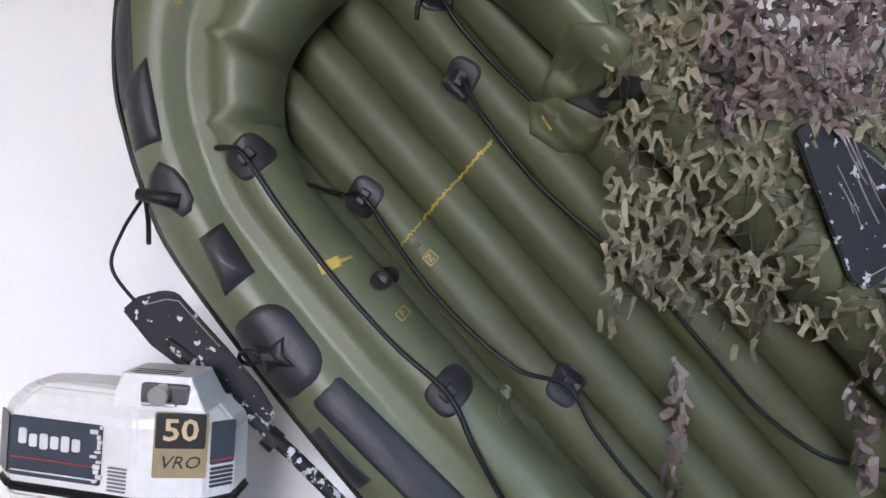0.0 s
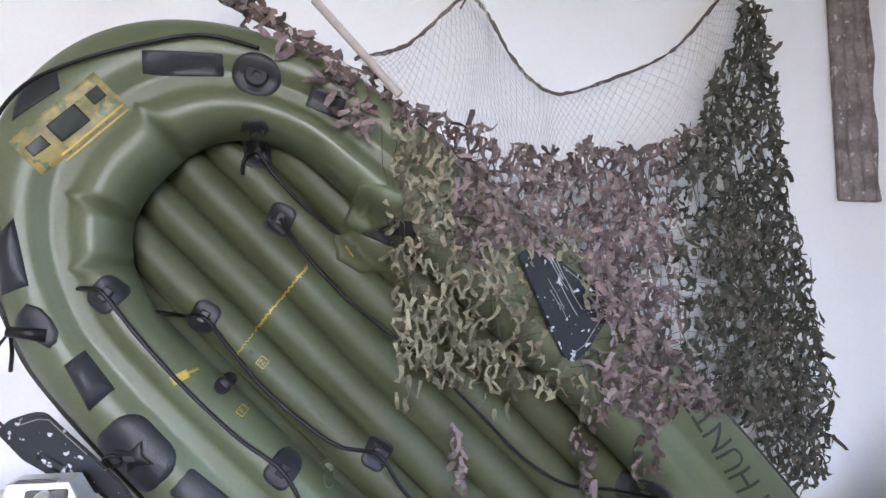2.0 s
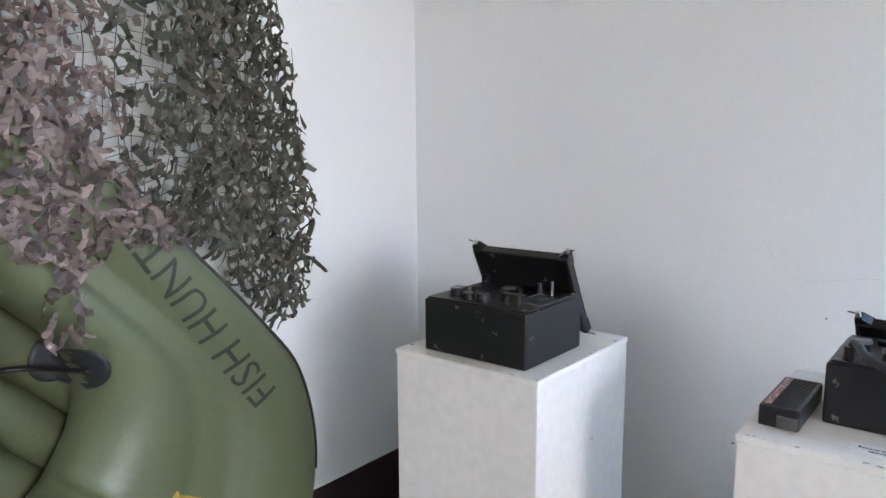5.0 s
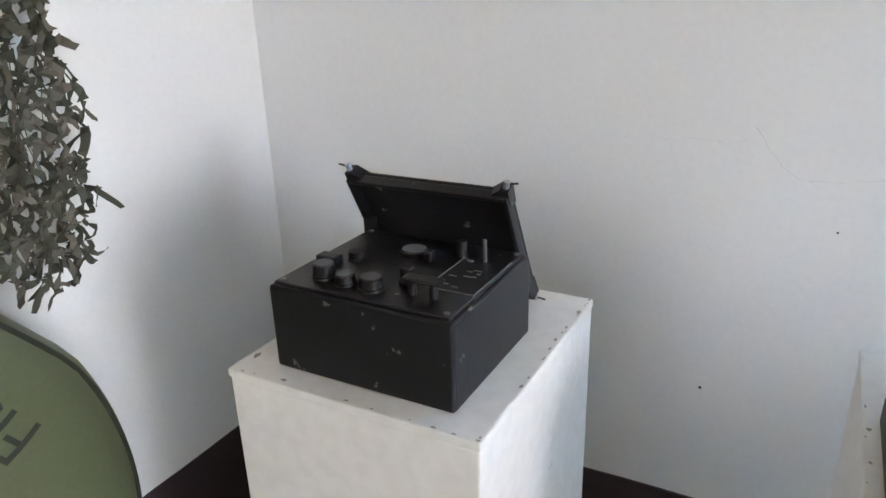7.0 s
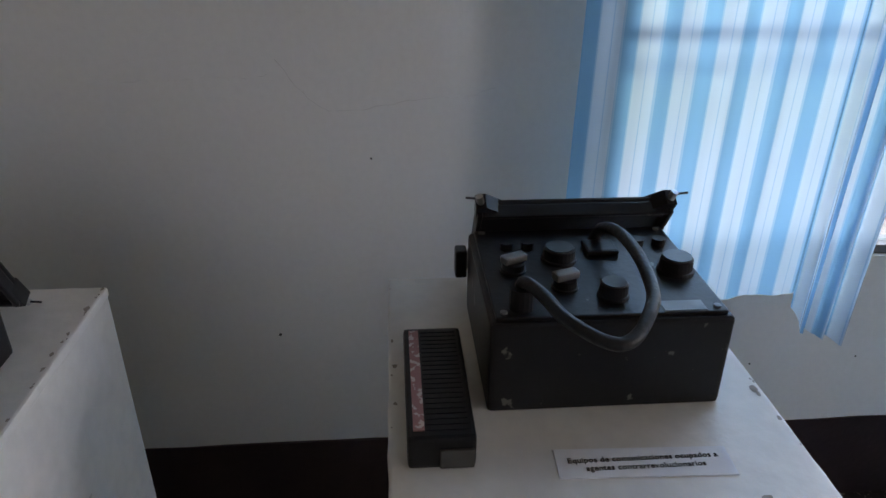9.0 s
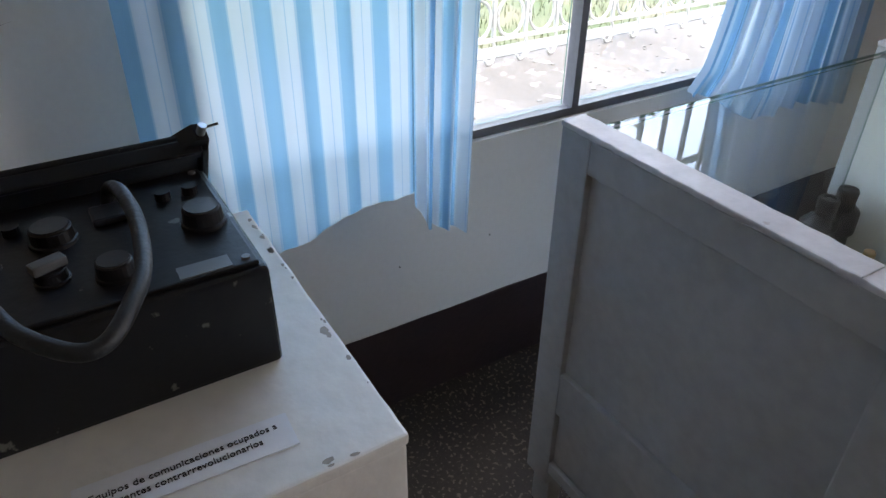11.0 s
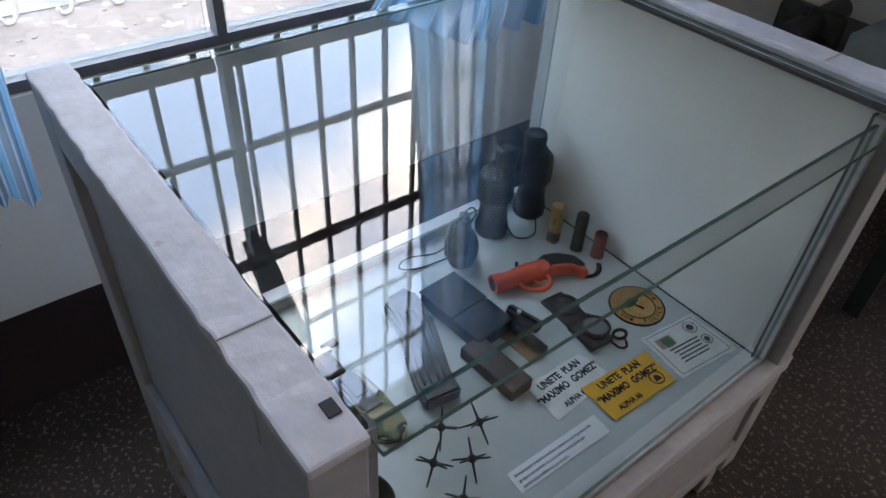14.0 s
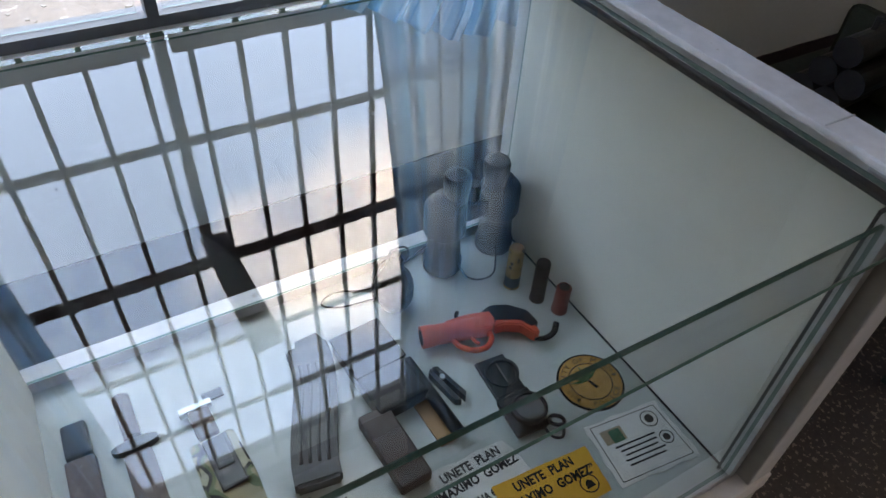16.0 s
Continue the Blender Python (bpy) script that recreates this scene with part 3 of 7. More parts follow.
sheet("ground", -400, 400, -400, 400, -0.30, 40, 40, 0.0, M_GRASSG, "sparse lawn and bare earth", "ground", 1)
GZ = -0.13
solo("pavement", boxm(0.2, 2.55, -14, 6, -0.4, GZ), M_CONC, "weathered grey concrete porch slab with chips", "pavement", kind="structure")
solo("kerb", boxm(2.55, 2.75, -14, 6, -0.4, GZ + 0.006, bevel=0.004), M_KERB, "limewashed kerb at the porch edge", "kerb", kind="structure")
bm = bmesh.new()
rng = random.Random(8)
for _ in range(420):
    x, y, s = rng.uniform(0.5, 2.6), rng.uniform(-7.5, -1.5), rng.uniform(0.004, 0.014)
    box(bm, x - s, x + s, y - s * 0.7, y + s * 0.7, GZ, GZ + s * 0.5, turn=Matrix.Rotation(rng.uniform(0, 3), 4, "Z"))
solo("gravel", bm, M_KERB, "pale grit and chips on the slab", "grit", kind="stuff")
bm = bmesh.new()
for _ in range(9000):
    x, y = 2.95 + abs(rng.gauss(0, 2.2)), rng.uniform(-13, 1)
    h, a = rng.uniform(0.03, 0.09), rng.uniform(0, 6.28)
    p = Vector((x, y, -0.3))
    q = Vector((math.cos(a), math.sin(a), 0)) * 0.006
    bm.faces.new([bm.verts.new(p - q), bm.verts.new(p + q), bm.verts.new(p + Vector((rng.uniform(-.03, .03), rng.uniform(-.03, .03), h)))])
solo("grass", bm, M_BLADE, "short patchy grass beyond the railing", "grass", kind="stuff")


RX, BAY = 2.46, 0.25


def railing_panel(y):
    """One bay of the porch railing: rings between rails, with a curled foot."""
    t = thing("porch_railing", (RX, y, GZ), "white-painted iron porch railing with round rings", "railing", "porch railing bays")
    zb = GZ
    part("post", boxm(RX - 0.012, RX + 0.012, y - BAY / 2, y - BAY / 2 + 0.024, zb + 0.168, zb + 0.96, bevel=0.003), M_WHITEMETAL, t)
    for z in (0.145, 0.415, 0.685, 0.955):
        part("rail", boxm(RX - 0.015, RX + 0.015, y - BAY / 2, y + BAY / 2, zb + z, zb + z + 0.022, bevel=0.003), M_WHITEMETAL, t)
    for z in (0.291, 0.561, 0.831):
        bm = bmesh.new()
        ring = [(RX, y + 0.012 + 0.100 * math.cos(a), zb + z + 0.122 * math.sin(a)) for a in [2 * math.pi * i / 32 for i in range(33)]]
        tube(bm, ring, 0.011, n=6, steps=1, up=(1, 0, 0))
        part("ring", bm, M_WHITEMETAL, t, "", True)
    bm = bmesh.new()
    tube(bm, [(RX, y - 0.11, zb + 0.15), (RX - 0.01, y - 0.125, zb + 0.09), (RX - 0.015, y - 0.10, zb + 0.02), (RX - 0.02, y - 0.06, zb + 0.012), (RX - 0.02, y - 0.04, zb + 0.04)], 0.011, n=6, up=(1, 0, 0))
    part("foot", bm, M_WHITEMETAL, t, "", True)
    return t


first = railing_panel(0.2)
for k in range(1, 37):
    copy_thing(first, Matrix.Translation((RX, 0.2 - BAY * k, GZ)))


def tree(x, y, h, seed):
    t = thing("tree", (x, y, -0.3), "leafy tree with thin spreading twigs", "tree")
    rng = random.Random(seed)
    bm = bmesh.new()
    tips = []
    tube(bm, [(x, y, -0.3), (x + 0.1, y + 0.1, h * 0.25), (x - 0.05, y + 0.15, h * 0.55), (x, y, h * 0.8)], 0.16, n=9)
    for k in range(22):
        a, z = rng.uniform(0, 6.28), rng.uniform(0.3, 0.8) * h
        l = rng.uniform(0.25, 0.5) * h
        p = [Vector((x, y, z)), Vector((x + math.cos(a) * l * 0.5, y + math.sin(a) * l * 0.5, z + l * 0.3)), Vector((x + math.cos(a) * l, y + math.sin(a) * l, z + l * rng.uniform(0.2, 0.6)))]
        tube(bm, p, 0.03, n=5, steps=3)
        tips += [p[1].lerp(p[2], f) for f in (0.2, 0.5, 0.8, 1.0)]
    part("trunk", bm, M_BARK, t)
    bm = bmesh.new()
    for p in tips:
        for _ in range(70):
            c = p + Vector((rng.gauss(0, .32), rng.gauss(0, .32), rng.gauss(0, .25)))
            u = Vector((rng.uniform(-1, 1), rng.uniform(-1, 1), rng.uniform(-.5, .5))).normalized() * rng.uniform(.05, .1)
            w = u.orthogonal().normalized() * 0.035
            bm.faces.new([bm.verts.new(c - u), bm.verts.new(c + w), bm.verts.new(c + u), bm.verts.new(c - w)])
    part("crown", bm, M_LEAF, t)


tree(8.5, 0.8, 4.6, 3)
tree(9.5, -9.5, 5.5, 7)


# ---- pedestals ----
def pedestal(name, x0, x1, y0, y1, h, label):
    t = thing(name, ((x0 + x1) / 2, (y0 + y1) / 2, 0), label, "pedestal", "display pedestals")
    bm = boxm(x0, x1, y0, y1, 0, h - 0.012, bevel=0.003)
    part("body", bm, M_PED, t)
    bm = boxm(x0 - 0.002, x1 + 0.002, y0 - 0.002, y1 + 0.002, h - 0.012, h, bevel=0.003)
    bmesh.ops.subdivide_edges(bm, edges=[e for e in bm.edges if e.calc_length() > 0.2], cuts=24, use_grid_fill=True)
    for v in bm.verts:
        v.co += Vector((noise.noise(v.co * 40), noise.noise(v.co * 37 + Vector((5, 0, 0))), 0)) * 0.0016
    board = part("top_board", bm, M_PED, t, "chipped white top board")
    # paint chipped off along the edges of the top
    chips = bmesh.new()
    rng = random.Random(int(h * 1000))
    for k in range(34):
        side, f = rng.choice("snwws"), rng.random() ** (0.5 if k % 2 else 1.0)
        size = rng.uniform(0.0008, 0.0030) * (1.5 if k % 7 == 0 else 1)
        off = size * rng.uniform(0.7, 2.4)
        cx = x0 + off if side == "w" else x0 + (x1 - x0) * f
        cy = {"s": y0 + off, "n": y1 - off, "w": y0 + (y1 - y0) * f}[side]
        n = rng.choice((5, 6, 7))
        ring = []
        for q in range(n):
            a = 6.283 * q / n
            r = size * rng.uniform(0.5, 1.3)
            wx, wy = (1, 1.9) if side == "w" else (1.9, 1)
            ring.append(chips.verts.new((min(max(cx + r * wx * math.cos(a), x0), x1), min(max(cy + r * wy * math.sin(a), y0), y1), h + 0.0007)))
        chips.faces.new(ring)
    part("paint_chip", chips, M_CHIP, board, "bare wood where the paint has chipped")["kind"] = "stuff"
    return t


pedestal("pedestal", -0.864, -0.475, -1.042, -0.69, 0.934, "tall white-painted wooden display pedestal")
pedestal("pedestal", -0.858, -0.459, -1.768, -1.393, 0.924, "white-painted pedestal with chipped edges under the radio")


# ---- radios ----
def knob(parent, x, y, z, r, h, face=True):
    bm = bmesh.new()
    lathe(bm, (x, y, z), (0, 0, 1), [(0, r * 1.12), (h * 0.2, r * 1.1), (h * 0.25, r), (h * 0.92, r * 0.96), (h, r * 0.88)], 24)
    k = part("knob", bm, M_BLACKP, parent, "", False)
    if face:
        part("cap", cylm((x, y, z + h), (x, y, z + h + 0.0015), r * 0.84, n=24), M_KNOBCAP, k, "dull dark grey knob cap")
    return k


def radio_case(t, x0, x1, y0, y1, z0, z1):
    """A shell with a slightly sunk control panel on top."""
    part("body", boxm(x0, x1, y0, y1, z0, z1 - 0.004, bevel=0.006, segs=3), M_BLACK, t, "scuffed black enamel box")
    part("panel", boxm(x0 + 0.006, x1 - 0.006, y0 + 0.006, y1 - 0.006, z1 - 0.0045, z1, bevel=0.0015), M_BLACK, t, "black control panel")
    for x in (x0 + 0.014, x1 - 0.014):
        for y in (y0 + 0.014, y1 - 0.014):
            part("screw", cylm((x, y, z1), (x, y, z1 + 0.0018), 0.0035, n=10), M_KNOB, t)


def lid(t, y0, y1, base, top, thick, lips=True):
    """A tray-like lid leaning between base (x, z) and top (x, z), hollow towards the panel."""
    b, p = Vector((base[0], 0, base[1])), Vector((top[0], 0, top[1]))
    up = (p - b).normalized()
    out = Vector((up.z, 0, -up.x))  # away from the panel, to the wall side
    L = (p - b).length
    m = Matrix((
        (0, up.x, out.x, b.x), (1, up.y, out.y, (y0 + y1) / 2), (0, up.z, out.z, b.z), (0, 0, 0, 1)))
    w = y1 - y0

    def slab(u0, u1, v0, v1, d0, d1, bev=0.004):
        bm = boxm(u0, u1, v0, v1, d0, d1, bevel=bev)
        bmesh.ops.transform(bm, matrix=m, verts=bm.verts)
        bmesh.ops.recalc_face_normals(bm, faces=bm.faces)
        return bm
    body = part("lid", slab(-w / 2, w / 2, 0, L, thick * 0.7, thick), M_BLACK, t, "open black lid leaning back")
    part("rim", slab(-w / 2, -w / 2 + 0.006, 0, L, 0, thick * 0.7, 0.002), M_BLACK, body)
    part("rim", slab(w / 2 - 0.006, w / 2, 0, L, 0, thick * 0.7, 0.002), M_BLACK, body)
    part("rim", slab(-w / 2 + 0.006, w / 2 - 0.006, 0, 0.006, 0, thick * 0.7, 0.002), M_BLACK, body)
    part("rim", slab(-w / 2 + 0.006, w / 2 - 0.006, L - 0.006, L, 0, thick * 0.7, 0.002), M_BLACK, body)
    for u in (-w / 2 + 0.006, w / 2 - 0.006):
        for v in (0.004, L - 0.004):
            e = 1 if v > 0.05 else -1
            s = 1 if u > 0 else -1
            bm = bmesh.new()
            prism(bm, [(u - s * 0.030, v - e * 0.004), (u + s * 0.006, v - e * 0.02), (u + s * 0.008, v + e * 0.012), (u - s * 0.004, v + e * 0.014)], thick * 0.8, m @ Matrix.Translation((0, 0, thick * 0.25)))
            part("corner_lug", bm, M_BLACK, body)
            c = m @ Vector((u + s * 0.002, v + e * 0.012, thick * 0.6))
            d = (m.to_3x3() @ Vector((s * 0.3, e * 1.0, 0.3))).normalized()
            part("catch", cylm(c, c + d * 0.010, 0.0045, n=10), M_STEEL, body, "bright worn steel catch")
            part("pin", cylm(c + d * 0.006, c + d * 0.006 + (m.to_3x3() @ Vector((s * 0.016, e * 0.003, 0))), 0.0014, n=6), M_DARKMET, body)
    return body


r1 = thing("field_radio", (-0.72, -0.868, 0.934), "black metal field radio with its lid leaning open", "radio", "field radios")
RX0, RX1, RY0, RY1, RZ = -0.832, -0.612, -0.996, -0.742, 1.050
radio_case(r1, RX0, RX1, RY0, RY1, 0.934, RZ)
lid(r1, -0.968, -0.718, (-0.535, 0.945), (-0.628, 1.122), 0.024)
knob(r1, -0.790, -0.797, RZ, 0.014, 0.018)
knob(r1, -0.795, -0.832, RZ, 0.013, 0.012)
knob(r1, -0.796, -0.870, RZ, 0.015, 0.015)
knob(r1, -0.725, -0.800, RZ, 0.011, 0.012, False)
knob(r1, -0.763, -0.899, RZ, 0.009, 0.020, False)
part("meter", cylm((-0.676, -0.858, RZ), (-0.676, -0.858, RZ + 0.006), 0.021, n=28), M_BLACKP, r1, "round meter with a grey face")
part("meter_face", cylm((-0.676, -0.858, RZ + 0.006), (-0.676, -0.858, RZ + 0.0075), 0.016, n=24), M_KNOB, r1)
k = part("lever", boxm(-0.800, -0.778, -0.960, -0.912, RZ + 0.018, RZ + 0.023, bevel=0.004), M_BLACKP, r1)
for y in (-0.950, -0.922):
    part("lever_post", cylm((-0.789, y, RZ), (-0.789, y, RZ + 0.019), 0.005, n=12), M_BLACKP, k)
part("toggle", boxm(-0.70, -0.685, -0.895, -0.885, RZ, RZ + 0.014, bevel=0.002), M_BLACKP, r1)
part("toggle", boxm(-0.76, -0.74, -0.79, -0.76, RZ, RZ + 0.012, bevel=0.003), M_BLACKP, r1)
part("binding_post", cylm((-0.665, -0.955, RZ), (-0.665, -0.955, RZ + 0.03), 0.003, n=8), M_STEEL, r1)
part("binding_post", cylm((-0.66, -0.92, RZ), (-0.66, -0.92, RZ + 0.022), 0.007, n=12), M_BLACKP, r1)
bm = bmesh.new()
for x0, x1, y0, y1 in ((-0.765, -0.655, -0.988, -0.9865), (-0.765, -0.655, -0.9265, -0.925), (-0.765, -0.7635, -0.9865, -0.9265)):
    box(bm, x0, x1, y0, y1, RZ, RZ + 0.0008)
rng = random.Random(2)
for _ in range(10):
    x, y = rng.uniform(-0.755, -0.67), rng.uniform(-0.978, -0.94)
    box(bm, x, x + 0.002, y, y + rng.uniform(0.005, 0.014), RZ, RZ + 0.0008)
part("plate_lines", bm, M_KNOB, r1, "worn white lines of the data plate")
part("hinge", boxm(-0.606, -0.592, -0.745, -0.728, 1.035, 1.062, bevel=0.003), M_BLACKP, r1)

r2 = thing("field_radio", (-0.62, -1.6, 0.924), "black metal field radio with knobs and a thick cable", "radio", "field radios")
QX0, QX1, QY0, QY1, QZ = -0.730, -0.532, -1.716, -1.486, 1.028
radio_case(r2, QX0, QX1, QY0, QY1, 0.924, QZ)
lid(r2, -1.724, -1.496, (-0.468, 0.940), (-0.540, 1.046), 0.024)
knob(r2, -0.613, -1.574, QZ, 0.017, 0.014)
knob(r2, -0.690, -1.610, QZ, 0.014, 0.014)
knob(r2, -0.645, -1.688, QZ, 0.017, 0.016)
for x, y, a in ((-0.634, -1.522, 25), (-0.672, -1.567, 20)):
    k = knob(r2, x, y, QZ, 0.012, 0.010, False)
    part("pointer", boxm(x - 0.006, x + 0.006, y - 0.013, y + 0.013, QZ + 0.010, QZ + 0.018, bevel=0.002, turn=Matrix.Rotation(radians(a), 4, "Z")), M_KNOB, k)
for y in (-1.522, -1.545, -1.667, -1.691):
    part("socket", cylm((-0.585, y, QZ), (-0.585, y, QZ + 0.008), 0.007, n=14), M_BLACKP, r2)
part("label_plate", boxm(-0.722, -0.705, -1.69, -1.65, QZ, QZ + 0.001), M_KNOB, r2, "worn grey data plate")
part("gauge", boxm(-0.61, -0.58, -1.64, -1.605, QZ, QZ + 0.007, bevel=0.003), M_BLACKP, r2)
bm = bmesh.new()
tube(bm, [(-0.706, -1.518, QZ), (-0.706, -1.518, QZ + 0.026), (-0.735, -1.530, QZ + 0.030), (-0.768, -1.545, QZ + 0.024), (-0.797, -1.572, QZ + 0.020), (-0.798, -1.592, QZ + 0.022), (-0.775, -1.612, QZ + 0.030), (-0.743, -1.626, QZ + 0.034), (-0.679, -1.634, QZ + 0.036), (-0.622, -1.632, QZ + 0.034), (-0.585, -1.626, QZ + 0.022), (-0.57, -1.622, QZ)], 0.0062, n=10, steps=8, up=(0, 0, 1))
part("cable", bm, M_RUBBER, r2, "thick looped black cable", True)
part("plug", cylm((-0.706, -1.518, QZ), (-0.706, -1.518, QZ + 0.022), 0.012, n=16), M_BLACKP, r2)
part("hinge", boxm(-0.535, -0.515, -1.486, -1.472, 0.965, 1.0, bevel=0.003), M_BLACKP, r2)

sb = thing("handset_case", (-0.71, -1.44, 0.924), "small black ribbed case with a worn red strip", "case")
part("body", boxm(-0.80, -0.628, -1.468, -1.408, 0.924, 0.958, bevel=0.004), M_BLACK, sb)
for k in range(22):
    x = -0.79 + k * 0.0072
    part("rib", boxm(x, x + 0.004, -1.462, -1.425, 0.958, 0.9588), M_BLACKP, sb)
part("strip", boxm(-0.79, -0.635, -1.4235, -1.4135, 0.958, 0.9592), M_PINK, sb, "faded red lettered strip")
part("end_cap", boxm(-0.803, -0.800, -1.466, -1.436, 0.926, 0.946, bevel=0.001), M_BAKELITE, sb)
card = thing("caption_card", (-0.805, -1.615, 0.924), "white printed caption card on the pedestal", "caption card", "caption cards")
part("sheet", boxm(-0.823, -0.788, -1.694, -1.538, 0.9245, 0.9258, turn=Matrix.Rotation(radians(-2), 4, "Z")), M_WHITEP, card)
TX = Matrix.Rotation(radians(-90), 4, "Z")
bm = words("Equipos de comunicaciones ocupados a", 0.0085, Matrix.Translation((-0.801, -1.616, 0.9262)) @ TX, 0.0003)
part("lettering", bm, M_INK, card)
bm = words("agentes contrarrevolucionarios", 0.0085, Matrix.Translation((-0.811, -1.616, 0.9262)) @ TX, 0.0003)
part("lettering", bm, M_INK, card)


# ---- the inflatable raft, hung slantwise on the north wall ----
AX, AZ = Vector((-0.731, 0.682)), Vector((0.682, 0.731))  # towards the bow; across, to the upper right
VC, HW = -0.52, 0.635


def raft_xz(u, v):
    return u * AX.x + v * AZ.x, u * AX.y + v * AZ.y


def ring_uv(a, u_bow, u_stern, bow_len, stern_len, vc, hw, pw):
    """A long rounded outline: straight sides joined by a bow and a stern curve."""
    c, s = math.cos(a), math.sin(a)
    cc, ss = math.copysign(abs(c) ** (2 / pw), c), math.copysign(abs(s) ** (2 / pw), s)
    mid = (u_bow - bow_len + u_stern + stern_len) / 2
    half = (u_bow - bow_len) - mid
    return mid + half * max(-1, min(1, 2.2 * cc)) + (bow_len if c > 0 else stern_len) * cc, vc + hw * ss


NA = 144
ANG = [2 * math.pi * i / NA for i in range(NA)]
OUT = [ring_uv(a, 3.62, 0.76, 1.05, 0.72, VC, HW, 2.1) for a in ANG]
INN = [ring_uv(a, 3.21, 1.50, 0.42, 0.30, -0.498, 0.297, 2.6) for a in ANG]


def lean(x):
    return -0.028 * (x + 2.9)


raft = thing("inflatable_raft", (-1.9, -0.16, 0.0), "olive green inflatable raft leaning upright on the wall", "raft")
bm = bmesh.new()
rings = []
NP = 128
for (uo, vo), (ui, vi) in zip(OUT, INN):
    xo, zo = raft_xz(uo, vo)
    xi, zi = raft_xz(ui, vi)
    o, i = Vector((xo, 0, zo)), Vector((xi, 0, zi))
    mid, half = (o + i) / 2, (o - i) / 2
    ring = []
    for k in range(NP):
        f = 2 * math.pi * k / NP
        q = math.cos(f)
        # a large outer chamber and a smaller inner one, joined in a seam
        if f <= math.pi:
            ho = 0.148 * math.sqrt(max(0, 1 - ((q - 0.38) / 0.62) ** 2)) ** 0.85 if q > -0.24 else 0
            hi = 0.138 * math.sqrt(max(0, 1 - ((q + 0.56) / 0.44) ** 2)) ** 0.85 if q < -0.12 else 0
            h = max(ho, hi, 0.118 if -0.5 < q < 0.1 else 0) - 0.003 * math.exp(-((q - 0.12) / 0.035) ** 2)
        else:
            h = 0.146 * math.sin(f)
        p = mid + half * q
        y = min(-0.158 + lean(p.x) - h, -0.004)
        ring.append(bm.verts.new((p.x, y, max(p.z, 0.004))))
    rings.append(ring)
# gussets where the inner wall is folded at the bow
for gi in (3, 125, 134, 70, 78):
    for d in (-1, 0, 1):
        for k in range(NP):
            f = 2 * math.pi * k / NP
            w = max(0, -math.cos(f)) * max(0.0, math.sin(f) + 0.3)
            v = rings[(gi + d) % NA][k]
            v.co += (Vector((raft_xz(*OUT[(gi + d) % NA])[0], v.co.y + 0.05, raft_xz(*OUT[(gi + d) % NA])[1])) - v.co) * (0.24 * w * (1 if d == 0 else 0.12))
for a, b in zip(rings, rings[1:] + rings[:1]):
    for k in range(NP):
        bm.faces.new((a[k], a[(k + 1) % NP], b[(k + 1) % NP], b[k]))
bmesh.ops.recalc_face_normals(bm, faces=bm.faces)
from mathutils.bvhtree import BVHTree
bm.verts.ensure_lookup_table()
TUBE_TREE = BVHTree.FromBMesh(bm)
part("air_tube", bm, M_RAFT, raft, "glossy olive main air tube", True)

# floor of lengthwise air beams
fl = bmesh.new()
NU, NV, BEAMS = 60, 150, 7
grid = []
for j in range(NV + 1):
    row = []
    for i in range(NU + 1):
        v = -0.90 + 0.84 * j / NV
        u = 1.2 + 2.2 * i / NU
        vv = v + 0.05 * (u - 2.2) * 0.6
        x, z = raft_xz(u, vv)
        ph = abs(math.sin(math.pi * BEAMS * j / NV))
        y = -0.042 + lean(x) - 0.052 * ph ** 0.55
        row.append(fl.verts.new((x, y, z)))
    grid.append(row)
for a, b in zip(grid, grid[1:]):
    for i in range(NU):
        fl.faces.new((a[i], a[i + 1], b[i + 1], b[i]))
bmesh.ops.recalc_face_normals(fl, faces=fl.faces)
FLOOR_TREE = BVHTree.FromBMesh(fl)
for k in range(BEAMS):
    beam = bmesh.new()
    j0, j1 = round(NV * k / BEAMS), round(NV * (k + 1) / BEAMS)
    rows = [[beam.verts.new(v.co) for v in grid[j]] for j in range(j0, j1 + 1)]
    rows += [[beam.verts.new((v.co.x, -0.006, v.co.z)) for v in grid[j]] for j in (j1, j0)]
    for a, b in zip(rows, rows[1:] + rows[:1]):
        for i in range(NU):
            beam.faces.new((a[i], a[i + 1], b[i + 1], b[i]))
    bmesh.ops.recalc_face_normals(beam, faces=beam.faces)
    part("air_beam", beam, M_RAFTF, raft, "inflated olive floor beam", True)
fl.free()


def on_raft(x, z):
    hits = [t.ray_cast(Vector((x, -3, z)), Vector((0, 1, 0)))[0] for t in (TUBE_TREE, FLOOR_TREE)]
    ys = [h.y for h in hits if h is not None]
    return min(ys) if ys else -0.15


